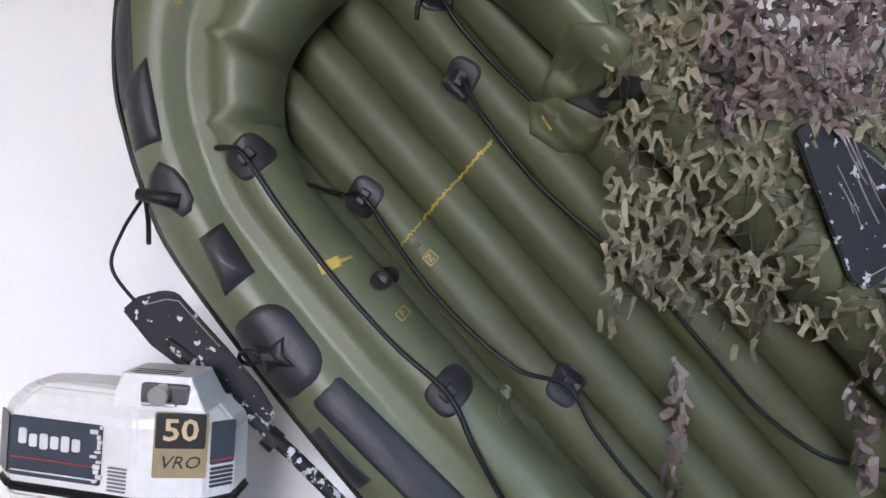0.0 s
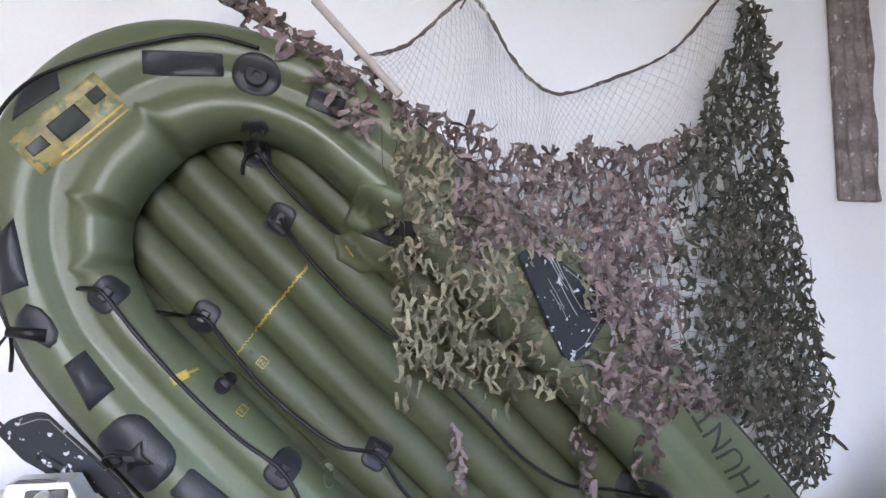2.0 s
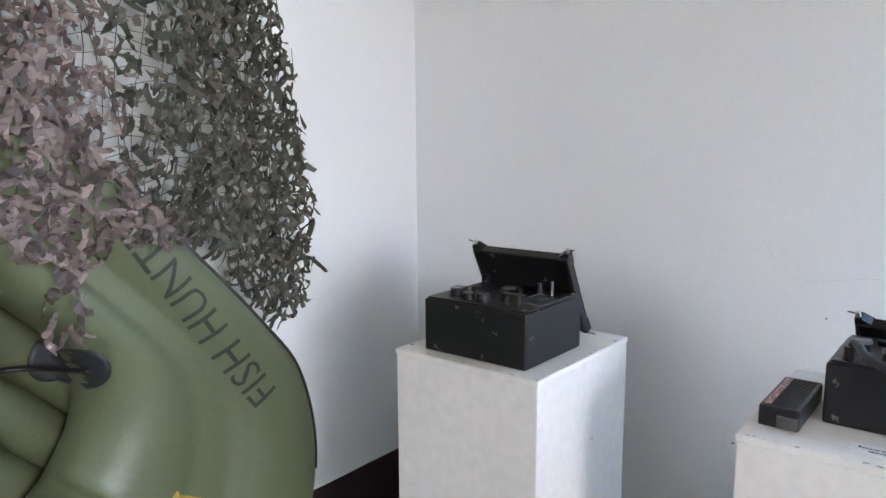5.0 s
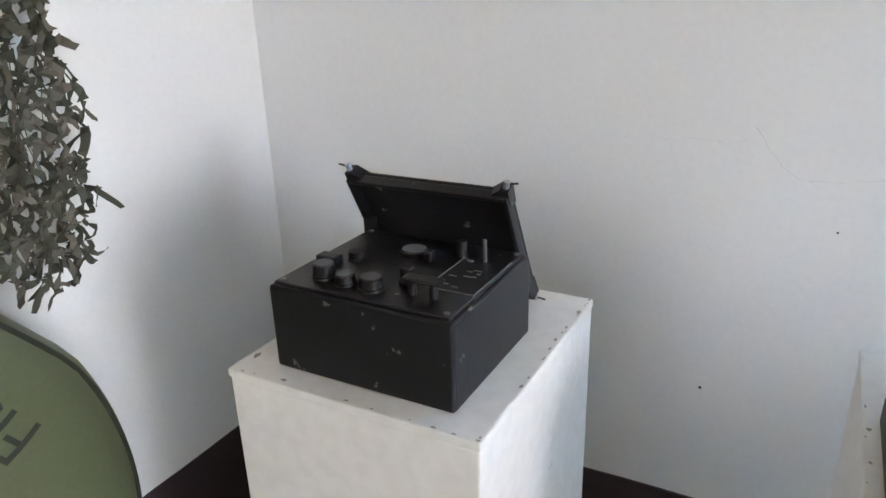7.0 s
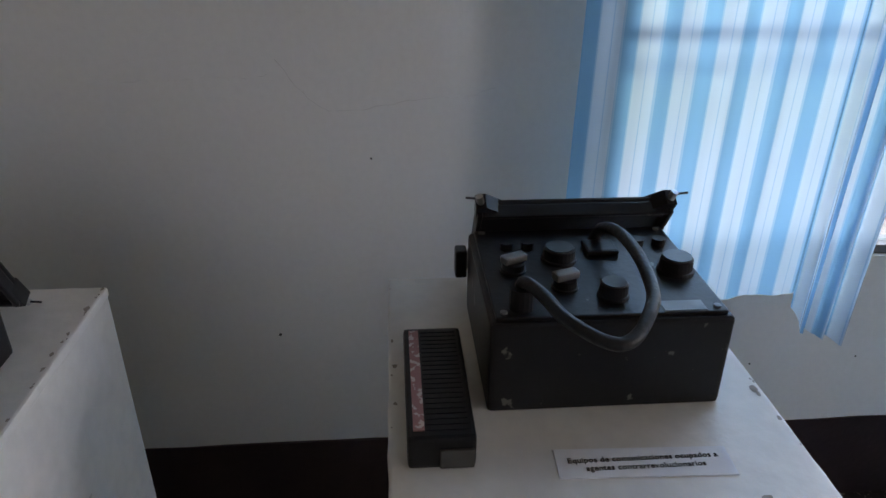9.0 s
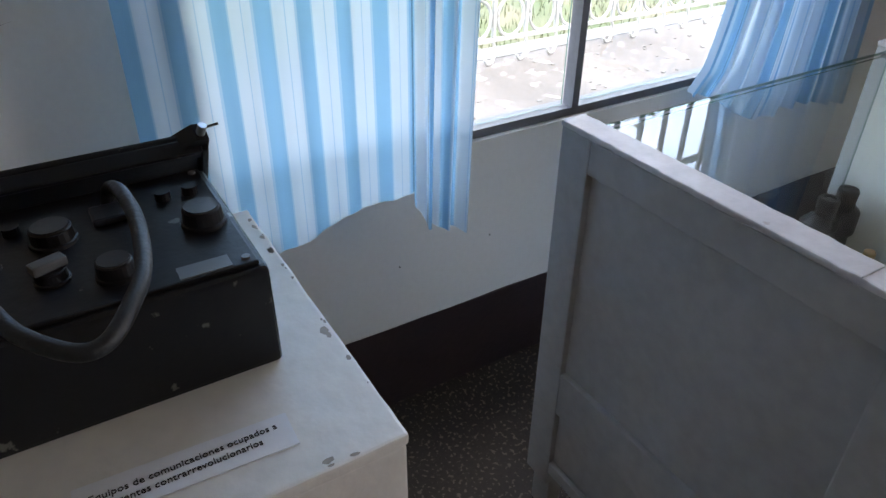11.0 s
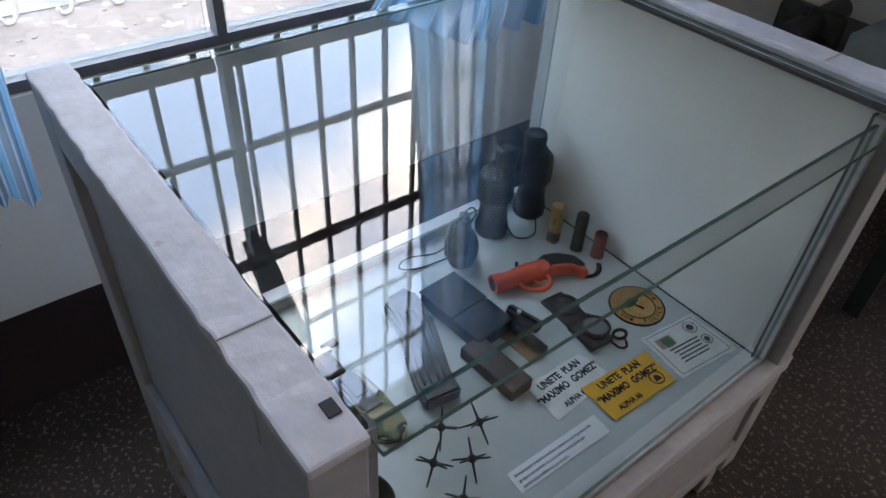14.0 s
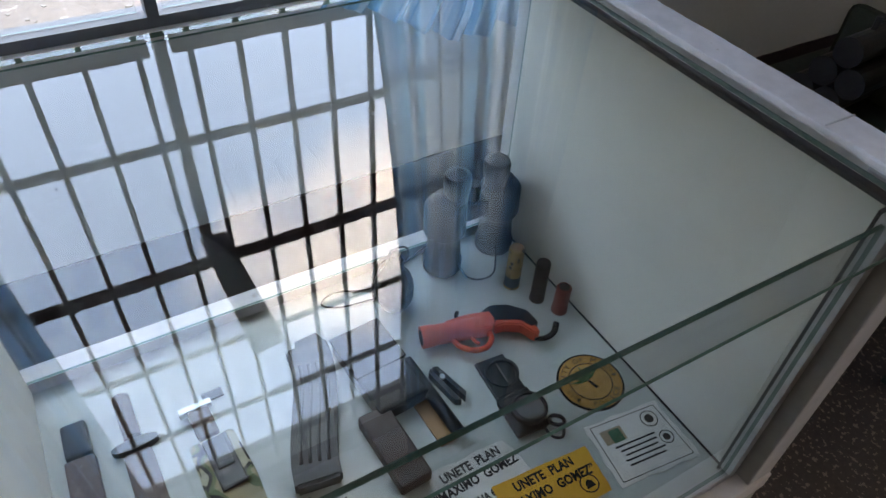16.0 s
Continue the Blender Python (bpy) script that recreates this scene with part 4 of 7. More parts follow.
def pad(name, x, z, outline, turn, material, label="", lift=0.004, parent=None, centre_bulge=0.0):
    """A glued patch that follows the raft's surface; outline in metres round (x, z)."""
    bm = bmesh.new()
    c, s = math.cos(radians(turn)), math.sin(radians(turn))
    dense = []
    for (ax, az), (bx, bz) in zip(outline, outline[1:] + outline[:1]):
        k = max(1, int(math.hypot(bx - ax, bz - az) / 0.02))
        dense += [(ax + (bx - ax) * i / k, az + (bz - az) * i / k) for i in range(k)]
    outline = dense
    n = len(outline)
    levels = []
    for f in (0.0, 0.25, 0.5, 0.75, 0.96, 1.0):
        ring = []
        for px, pz in outline:
            qx, qz = x + f * (px * c - pz * s), z + f * (px * s + pz * c)
            y = on_raft(qx, qz) - (lift if f < 0.99 else -0.003) - centre_bulge * (1 - f * f)
            ring.append(bm.verts.new((qx, y, qz)))
            if f == 0.0:
                break
        levels.append(ring)
    for k in range(n):
        bm.faces.new((levels[0][0], levels[1][k], levels[1][(k + 1) % n]))
        for a, b in zip(levels[1:], levels[2:]):
            bm.faces.new((a[k], b[k], b[(k + 1) % n], a[(k + 1) % n]))
    bmesh.ops.recalc_face_normals(bm, faces=bm.faces)
    return part(name, bm, material, parent or raft, label, True)


HAND = [(-2.800, 1.491, -40), (-2.593, 1.436, -30), (-2.392, 1.716, -25), (-2.460, 1.908, 5), (-2.369, 1.053, -40), (-2.108, 1.045, -30)]
for x, z, a in HAND:
    p = pad("rope_patch", x, z, rounded(0.078, 0.092, 0.026), a, M_RUBBER, "black rubber rope holder")
    y = on_raft(x, z)
    d = Vector((math.cos(radians(a)), 0, math.sin(radians(a)))) * 0.012
    q = Vector((x, y - 0.010, z))
    bm = bmesh.new()
    box(bm, q.x - 0.012, q.x + 0.012, q.y - 0.006, q.y + 0.010, q.z - 0.018, q.z + 0.018, bevel=0.004, turn=Matrix.Rotation(radians(-a), 4, "Y"))
    part("rope_eye", bm, M_BLACKP, p)


def rope(points, r=0.0055):
    line = [Vector((x, on_raft(x, z) - r - o, z)) for x, z, o in points]
    bm = bmesh.new()
    tube(bm, line, r, n=8, steps=8)
    part("rope", bm, M_BLACKP, raft, "thin black safety rope", True)


rope([(-2.87, 1.505, 0), (-2.84, 1.505, .008), (-2.80, 1.491, .02), (-2.72, 1.39, .02), (-2.6, 1.255, .012), (-2.48, 1.14, .012), (-2.369, 1.053, .02), (-2.31, 0.95, .015), (-2.24, 0.84, .01), (-2.15, 0.74, .01)])
rope([(-2.70, 1.45, 0), (-2.65, 1.44, .004), (-2.593, 1.436, .02), (-2.53, 1.36, .012), (-2.44, 1.25, .01), (-2.33, 1.15, .01), (-2.22, 1.075, .012), (-2.108, 1.045, .02), (-2.04, 0.95, .01), (-1.95, 0.85, .01), (-1.87, 0.78, .006)])
rope([(-2.392, 1.716, .02), (-2.33, 1.63, .012), (-2.2, 1.49, .008), (-2.05, 1.37, .006), (-1.93, 1.27, .006), (-1.8, 1.14, .006), (-1.68, 1.02, .006), (-1.55, 0.94, .006), (-1.40, 0.915, .01), (-1.33, 0.92, .01)])
rope([(-2.50, 1.84, 0), (-2.495, 1.878, .006), (-2.46, 1.908, .02), (-2.41, 1.84, .010), (-2.33, 1.76, 0.002), (-2.22, 1.67, 0.0)])
# the rope along the outer side of the bow
rope([(-3.05, 1.30, .004), (-3.03, 1.40, .01), (-3.10, 1.62, .01), (-3.105, 1.86, .012), (-3.03, 1.99, .012), (-2.9, 2.06, .012), (-2.72, 2.125, .012), (-2.58, 2.155, .01), (-2.45, 2.13, .006)])
rope([(-3.03, 1.40, .014), (-3.09, 1.32, .05), (-3.10, 1.24, .06), (-3.03, 1.15, .04)], 0.004)

oval = [(0.5 * math.cos(a), 0.5 * math.sin(a)) for a in [2 * math.pi * i / 28 for i in range(28)]]
base = pad("oarlock_base", -2.718, 1.106, rounded(0.148, 0.192, 0.055), 43, M_RUBBER, "large oval black oarlock base")
pad("oarlock_disc", -2.722, 1.098, [(0.052, 0.004), (0.02, 0.014), (0.006, 0.05), (-0.012, 0.016), (-0.052, 0.004), (-0.018, -0.014), (0.0, -0.05), (0.016, -0.014)], -20, M_BLACKP, "", 0.009, base, 0.006)
y = on_raft(-2.722, 1.098)
bm = bmesh.new()
tube(bm, [(-2.765 + 0.02 * math.cos(a), y - 0.014 - 0.006 * math.sin(a), 1.095 + 0.014 * math.sin(a)) for a in [6.283 * i / 12 for i in range(13)]], 0.0045, n=8, steps=1)
part("clamp", bm, M_BLACKP, base, "", True)
part("clamp_pin", boxm(-2.745, -2.695, y - 0.016, y - 0.006, 1.089, 1.107, bevel=0.004), M_BLACKP, base)
# oar holder cone and strap patches on the outer side
cone = pad("oar_rest", -2.952, 1.412, [(-0.062, -0.008), (-0.045, 0.03), (-0.022, 0.058), (0.01, 0.046), (0.035, 0.02), (0.052, -0.012), (0.05, -0.038), (0.034, -0.052), (0.006, -0.036), (-0.04, -0.024)], 0, M_RUBBER, "black rubber oar rest", 0.005)
y = on_raft(-2.96, 1.405)
bm = bmesh.new()
cyl(bm, (-3.012, y - 0.004, 1.402), (-2.925, y - 0.008, 1.392), 0.013, 0.016, n=18)
part("oar_sleeve", bm, M_BLACKP, cone, "", True)
pad("strap_patch", -2.832, 1.287, [(-0.052, 0.035), (-0.012, 0.071), (0.062, -0.025), (0.008, -0.077)], 0, M_RUBBER, "black strap patch", 0.005, None, 0.018)
pad("wear_strip", -2.446, 0.898, rounded(0.078, 0.45, 0.012), 49.5, M_RUBBER, "long black wear strip", 0.004)
pad("wear_strip", -2.585, 0.895, [(-0.03, 0.075), (0.03, 0.075), (0.03, -0.075), (-0.03, -0.075)], 50, M_RUBBER, "", 0.004)
pad("wear_strip", -2.64, 2.085, [(-0.10, -0.028), (-0.10, 0.028), (0.0, 0.03), (0.10, 0.026), (0.10, -0.026), (0, -0.028)], 2, M_RUBBER, "", 0.004)
pad("wear_strip", -2.275, 2.005, [(-0.05, -0.026), (-0.05, 0.026), (0.05, 0.022), (0.05, -0.03)], -18, M_RUBBER, "", 0.004)
pad("wear_strip", -3.02, 1.575, [(-0.045, 0.033), (0.008, 0.10), (0.05, -0.065), (-0.018, -0.09)], 0, M_RUBBER, "", 0.005, None, 0.01)
pad("wear_strip", -3.08, 1.70, [(-0.03, -0.13), (0.03, -0.13), (0.035, 0.12), (-0.02, 0.13)], 8, M_RUBBER, "", 0.005)
pad("wear_strip", -2.985, 1.985, [(-0.075, -0.045), (0.06, -0.015), (0.07, 0.03), (-0.03, 0.05)], 25, M_RUBBER, "", 0.005)
pad("wear_strip", -1.345, 0.92, [(x * 0.09, z * 0.10) for x, z in oval], 0, M_RUBBER, "", 0.005)
vb = pad("valve_patch", -2.457, 2.068, [(x * 0.13, z * 0.11) for x, z in oval], -15, M_RUBBER, "black round valve patch", 0.005)
y = on_raft(-2.457, 2.068)
bm = bmesh.new()
lathe(bm, (-2.457, y, 2.068), (0, -1, 0), [(0, 0.032), (0.012, 0.032), (0.016, 0.026), (0.016, 0.012), (0.010, 0.010)], 22)
part("valve_ring", bm, M_BLACKP, vb, "", False)
# worn sticker at the bow: three panels in a gold frame
st = pad("sticker", -2.905, 1.915, [(-0.135, -0.055), (0.135, -0.055), (0.135, 0.055), (-0.135, 0.055)], 45, M_GOLDOLD, "large worn gold and brown sticker", 0.003)
for px, pz, w, h in ((0.0, 0.0, 0.09, 0.05), (0.03, -0.045, 0.20, 0.006), (0.03, -0.062, 0.2, 0.004), (-0.09, 0.0, 0.05, 0.03), (0.095, 0.01, 0.04, 0.03)):
    c, s = math.cos(radians(45)), math.sin(radians(45))
    pad("sticker_print", -2.905 + px * c - pz * s, 1.915 + px * s + pz * c, [(-w / 2, -h / 2), (w / 2, -h / 2), (w / 2, h / 2), (-w / 2, h / 2)], 45, M_GOLD if h < 0.01 else M_DKGREEN, "", 0.0048, st)


def wrap_words(text, size, x, z, turn, material, label="", lift=0.003, stretch=1.0, align="CENTER"):
    """Flat print that follows the raft's skin."""
    bm = words(text, size, Matrix.Identity(4), 0.0, align, 0.0, stretch)
    bmesh.ops.subdivide_edges(bm, edges=[e for e in bm.edges if e.calc_length() > 0.02], cuts=2)
    c, s = math.cos(radians(turn)), math.sin(radians(turn))
    for v in bm.verts:
        qx, qz = x + v.co.x * c - v.co.y * s, z + v.co.x * s + v.co.y * c
        v.co = Vector((qx, on_raft(qx, qz) - lift, qz))
    return part("print", bm, material, raft, label)


# gold line of small unreadable print across the floor, compass-like marks
rng = random.Random(6)
a0, a1 = Vector((-2.314, 1.578)), Vector((-2.453, 1.401))
for k in range(26):
    p = a0.lerp(a1, k / 25)
    pad("print_mark", p.x, p.y, [(-0.008, -0.0026), (0.008, -0.0026), (0.008, 0.0026), (-0.008, 0.0026)], 52 + rng.uniform(-50, 50), M_GOLD, "", 0.002)
a0, a1 = Vector((-2.462, 1.385)), Vector((-2.50, 1.333))
for k in range(7):
    p = a0.lerp(a1, k / 6)
    pad("print_mark", p.x, p.y, [(-0.0055, -0.002), (0.0055, -0.002), (0.0055, 0.002), (-0.0055, 0.002)], rng.uniform(0, 90), M_GOLD, "", 0.002)


def square_mark(x, z, s, turn, letter):
    c, sn = math.cos(radians(turn)), math.sin(radians(turn))
    for px, pz, w, h in ((0, s / 2, s, s * 0.12), (0, -s / 2, s, s * 0.12), (s / 2, 0, s * 0.12, s), (-s / 2, 0, s * 0.12, s)):
        pad("mark_edge", x + px * c - pz * sn, z + px * sn + pz * c, [(-w / 2, -h / 2), (w / 2, -h / 2), (w / 2, h / 2), (-w / 2, h / 2)], turn, M_GOLD, "", 0.0024)
    wrap_words(letter, s * 0.85, x, z, turn, M_GOLD, "gold stencilled letter in a square", 0.0026)


square_mark(-2.432, 1.309, 0.026, 50, "Z")
square_mark(-2.473, 1.198, 0.020, 50, "F")
pad("gold_tag", -2.622, 1.287, [(-0.022, -0.012), (0.022, -0.012), (0.022, 0.012), (-0.022, 0.012)], 30, M_GOLD, "gold printed tag", 0.003)
pad("gold_tag", -2.595, 1.300, [(-0.012, -0.003), (0.014, -0.003), (0.014, 0.004), (-0.012, 0.004)], 25, M_GOLD, "", 0.003)
pad("floor_mark", -2.465, 1.336, [(-0.010, 0), (0, -0.010), (0.010, 0), (0, 0.010)], 0, M_DKGREEN, "", 0.003)
for x, z, r in ((-2.522, 1.262, 0.022), (-2.246, 1.012, 0.020)):
    v = pad("valve", x, z, [(px * 2 * r, pz * 2 * r) for px, pz in oval], 0, M_RUBBER if r > 0.021 else M_RAFT, "small inflation valve", 0.006)
    yv = on_raft(x, z)
    bm = bmesh.new()
    lathe(bm, (x, yv - 0.004, z), (0, -1, 0), [(0, r * 0.7), (0.008, r * 0.66), (0.010, r * 0.4)], 18)
    part("valve_cap", bm, M_BLACKP if r > 0.021 else M_RAFT, v)
# bag pocket beside the upper floor edge
pk = pad("pocket", -2.165, 1.655, [(-0.075, 0.0), (-0.05, -0.07), (0.03, -0.09), (0.10, -0.06), (0.11, 0.02), (0.0, 0.045)], -15, M_RAFTF, "sewn olive pocket", 0.010, None, 0.014)
pad("flap", -2.150, 1.735, [(-0.055, -0.045), (0.0, -0.062), (0.075, -0.03), (0.08, 0.04), (0.02, 0.052), (-0.045, 0.042)], -12, M_RAFT, "", 0.03, pk, 0.012)
pad("opening", -2.125, 1.685, [(-0.06, 0.012), (-0.03, -0.02), (0.05, -0.035), (0.1, -0.02), (0.1, 0.02), (0.0, 0.015)], -12, M_INK, "", 0.026, pk)
pad("pocket_print", -2.195, 1.625, [(-0.02, -0.003), (0.02, -0.003), (0.02, 0.003), (-0.02, 0.003)], -55, M_GOLD, "", 0.02, pk)
# two large stencilled words along the starboard tube
wrap_words("FISH HUNTER", 0.098, -1.125, 1.02, 124, M_DKGREEN, "dark green stencilled words along the tube", 0.003, 1.0)
for a, b in (((-1.187, 0.623), (-1.253, 0.572)), ((-1.187, 0.623), (-1.195, 0.50)), ((-1.187, 0.61), (-0.99, 0.50)), ((-1.16, 0.60), (-1.15, 0.50))):
    p, q = Vector(a), Vector(b)
    d = q - p
    pad("print_mark", (p.x + q.x) / 2, (p.y + q.y) / 2, [(-d.length / 2, -0.003), (0, -0.003), (d.length / 2, -0.003), (d.length / 2, 0.003), (0, 0.003), (-d.length / 2, 0.003)], math.degrees(math.atan2(d.y, d.x)), M_GOLD, "", 0.002)
# bow handle and seam tape
bm = bmesh.new()
tube(bm, [(x, on_raft(x, z) - 0.002, z) for x, z in [raft_xz(*(Vector(OUT[i]) * 0.93 + Vector(INN[i]) * 0.07)) for i in range(28, 60, 2)]], 0.006, n=6, steps=3, flat=0.3)
part("seam_tape", bm, M_DKGREEN, raft, "", True)
bm = bmesh.new()
tube(bm, [(x, on_raft(x, z) - 0.001, z) for x, z in [raft_xz(*(Vector(OUT[i]) * 0.97 + Vector(INN[i]) * 0.03)) for i in range(85, 138, 2)]], 0.010, n=6, steps=3, flat=0.3)
part("seam_tape", bm, M_DKGREEN, raft, "", True)

# ---- paddles, sticks and the carved plank ----
def flat_plate(bm, pts, y, t):
    prism(bm, [(x, z) for x, z in pts], t, Matrix(((1, 0, 0, 0), (0, 0, -1, y), (0, 1, 0, 0), (0, 0, 0, 1))))


def paddle(loc, label, blade, shaft, y):
    t = thing("paddle", loc, label, "paddle", "paddles")
    bm = bmesh.new()
    flat_plate(bm, blade, y, 0.012)
    bmesh.ops.bevel(bm, geom=[e for e in bm.edges], offset=0.004, segments=2, affect="EDGES")
    b = part("blade", bm, M_PADDLE, t, "chipped black paddle blade")
    c = Vector((sum(p[0] for p in blade) / len(blade), sum(p[1] for p in blade) / len(blade)))
    for f in (0.86,):
        bm = bmesh.new()
        loop = [(c.x + (x - c.x) * f, y - 0.0135, c.y + (z - c.y) * f) for x, z in blade]
        tube(bm, loop[3:8] if y > -0.3451 and len(blade) < 10 else loop[1:6], 0.0014, n=5, steps=1)
        part("rim_line", bm, M_KERB, b, "worn white line round the blade")
    bm = bmesh.new()
    tube(bm, shaft, 0.0135, n=14, steps=4)
    part("shaft", bm, M_PADDLEWORN, t, "", True)
    return t


padl = paddle((-2.8, -0.35, 0.9), "black paddle with badly chipped paint", [(-3.006, 1.176), (-2.98, 1.203), (-2.931, 1.219), (-2.903, 1.217), (-2.868, 1.183), (-2.804, 1.122), (-2.733, 1.051), (-2.697, 0.999), (-2.712, 0.976), (-2.762, 0.994), (-2.819, 1.023), (-2.9, 1.082), (-2.947, 1.112)],
              [(-2.915, -0.347, 1.125), (-2.86, -0.351, 1.085), (-2.78, -0.352, 1.02), (-2.71, -0.352, 0.962), (-2.60, -0.35, 0.87), (-2.3, -0.35, 0.60), (-1.9, -0.36, 0.25), (-1.63, -0.37, 0.012)], -0.345)
part("grip_band", cylm((-2.712, -0.352, 0.957), (-2.690, -0.352, 0.940), 0.022, n=14), M_BLACKP, padl)
worn = paddle((-1.6, -0.36, 1.35), "black paddle blade worn down to white streaks", [(-1.762, 1.598), (-1.745, 1.615), (-1.707, 1.62), (-1.635, 1.585), (-1.49, 1.478), (-1.482, 1.462), (-1.567, 1.338), (-1.606, 1.312), (-1.637, 1.325)],
       [(-1.69, -0.340, 1.56), (-1.73, -0.315, 1.61), (-1.76, -0.29, 1.645)], -0.345)
rng = random.Random(17)
for k in range(9):
    f, g = rng.uniform(0.1, 0.9), rng.uniform(0.05, 0.5)
    a = Vector((-1.735, 1.60)).lerp(Vector((-1.60, 1.34)), g) + Vector((0.115, 0.105)) * f * 0.8 * (0.55 + g * 0.5)
    b = a + Vector((0.05, -0.09)) * rng.uniform(0.4, 1.0)
    bm = bmesh.new()
    tube(bm, [(a.x, -0.3572, a.y), ((a.x + b.x) / 2 + rng.uniform(-.004, .004), -0.3574, (a.y + b.y) / 2), (b.x, -0.3572, b.y)], rng.uniform(0.0007, 0.0018), n=5, steps=3)
    part("scratch", bm, M_KERB, worn, "white scratch worn through the paint")

stick = bmesh.new()
tube(stick, [(-2.62, -0.30, 2.31), (-2.53, -0.31, 2.262), (-2.42, -0.325, 2.205), (-2.31, -0.33, 2.145), (-2.2, -0.34, 2.07)], 0.017, n=10)
for v in stick.verts:
    v.co += Vector((noise.noise(v.co * 45), noise.noise(v.co * 45 + Vector((9, 0, 0))), noise.noise(v.co * 45 + Vector((0, 9, 0))))) * 0.008
solo("branch", stick, M_WOODOLD, "rough grey branch holding up the net", "branch", smooth=True)
solo("stick", cylm((-2.312, -0.345, 2.268), (-2.085, -0.36, 2.02), 0.0115, n=14), M_STICK, "smooth pale stick poked through the net", "stick")

bm = boxm(-0.432, -0.262, -0.028, -0.004, 1.85, 2.78, bevel=0.004)
bmesh.ops.subdivide_edges(bm, edges=[e for e in bm.edges if e.calc_length() > 0.1], cuts=40, use_grid_fill=True)
for v in bm.verts:
    if v.co.y < -0.02:
        g = math.sin((v.co.x + 0.432) / 0.17 * 22 + 1.5 * noise.noise(v.co * 6)) * 0.006 + 0.008 * noise.noise(Vector((v.co.x * 60, 0, v.co.z * 9)))
        v.co.y += g
    v.co.x += 0.004 * noise.noise(Vector((1, 0, v.co.z * 30)))
solo("carved_plank", bm, M_PLANK, "narrow weathered plank with deep vertical grooves", "plank", smooth=True)

# ---- camouflage net over the raft ----
NET = [(-2.26, 2.16), (-2.12, 2.07), (-1.99, 2.01), (-1.83, 1.956), (-1.63, 1.893), (-1.49, 1.959), (-1.33, 1.95), (-1.10, 2.06), (-0.96, 2.36), (-0.87, 2.53), (-0.80, 2.53), (-0.75, 1.92),
       (-0.60, 1.18), (-0.64, 0.94), (-0.76, 0.86), (-0.98, 1.12), (-1.22, 1.17), (-1.40, 1.13), (-1.56, 1.19), (-1.72, 1.21), (-1.85, 1.20), (-1.95, 1.235), (-2.09, 1.26), (-2.105, 1.99)]


def inside(x, z, poly):
    hit = False
    for (x0, z0), (x1, z1) in zip(poly, poly[1:] + poly[:1]):
        if (z0 > z) != (z1 > z) and x < (x1 - x0) * (z - z0) / (z1 - z0) + x0:
            hit = not hit
    return hit


def net_y(x, z):
    f = min(1, max(0, (x + 1.55) / 0.75))
    y = -0.285 * (1 - f) - 0.135 * f
    if x < -0.75:
        y = min(y, on_raft_or(x, z) - 0.018)
    return y - 0.025 * noise.noise(Vector((x * 7, z * 3, 2)))


def on_raft_or(x, z):
    h = TUBE_TREE.ray_cast(Vector((x, -3, z)), Vector((0, 1, 0)))[0]
    return h.y if h is not None else -0.05


rng = random.Random(21)


def cloth_bit(bm, x, z, length, width, a, y=None):
    """One curled strip of garnish cloth hanging from its knot."""
    y = net_y(x, z) if y is None else y
    bend, lift = rng.uniform(-1.6, 1.6), rng.uniform(-0.4, 1.0)
    roll = rng.uniform(-0.9, 0.9)
    pts = []
    px, pz, py, ang = x, z, y, a
    n = 4
    for i in range(n + 1):
        w = width * (0.55 + 0.45 * math.sin(math.pi * (i + 0.6) / (n + 1.2))) * rng.uniform(0.8, 1.15)
        nx, nz = -math.sin(ang), math.cos(ang)
        cr, sr = math.cos(roll), math.sin(roll)
        pts.append((bm.verts.new((px + nx * w * cr, py - w * sr, pz + nz * w * cr)), bm.verts.new((px - nx * w * cr, py + w * sr, pz - nz * w * cr))))
        px += math.cos(ang) * length / n
        pz += math.sin(ang) * length / n
        py -= lift * 0.02 * math.sin(math.pi * i / n) * rng.uniform(0.5, 1.2) - 0.004
        ang += bend / n
        roll += rng.uniform(-0.5, 0.5)
    for (p, q), (r, s) in zip(pts, pts[1:]):
        bm.faces.new((p, q, s, r))


def net_region(x, z):
    if x > -1.16 + 0.12 * noise.noise(Vector((x * 4, z * 4, 0))):
        return 2
    if x < -1.93 + 0.06 * noise.noise(Vector((1, z * 5, 0))) and z < 1.93:
        return 1
    if x < -1.55 and z < 1.62 + 0.10 * noise.noise(Vector((x * 6, 3, 0))):
        return 1
    return 0


net = thing("camouflage_net", (-1.5, -0.2, 0.9), "brown and green camouflage net draped over the raft", "camouflage net")
bms = [bmesh.new(), bmesh.new(), bmesh.new()]


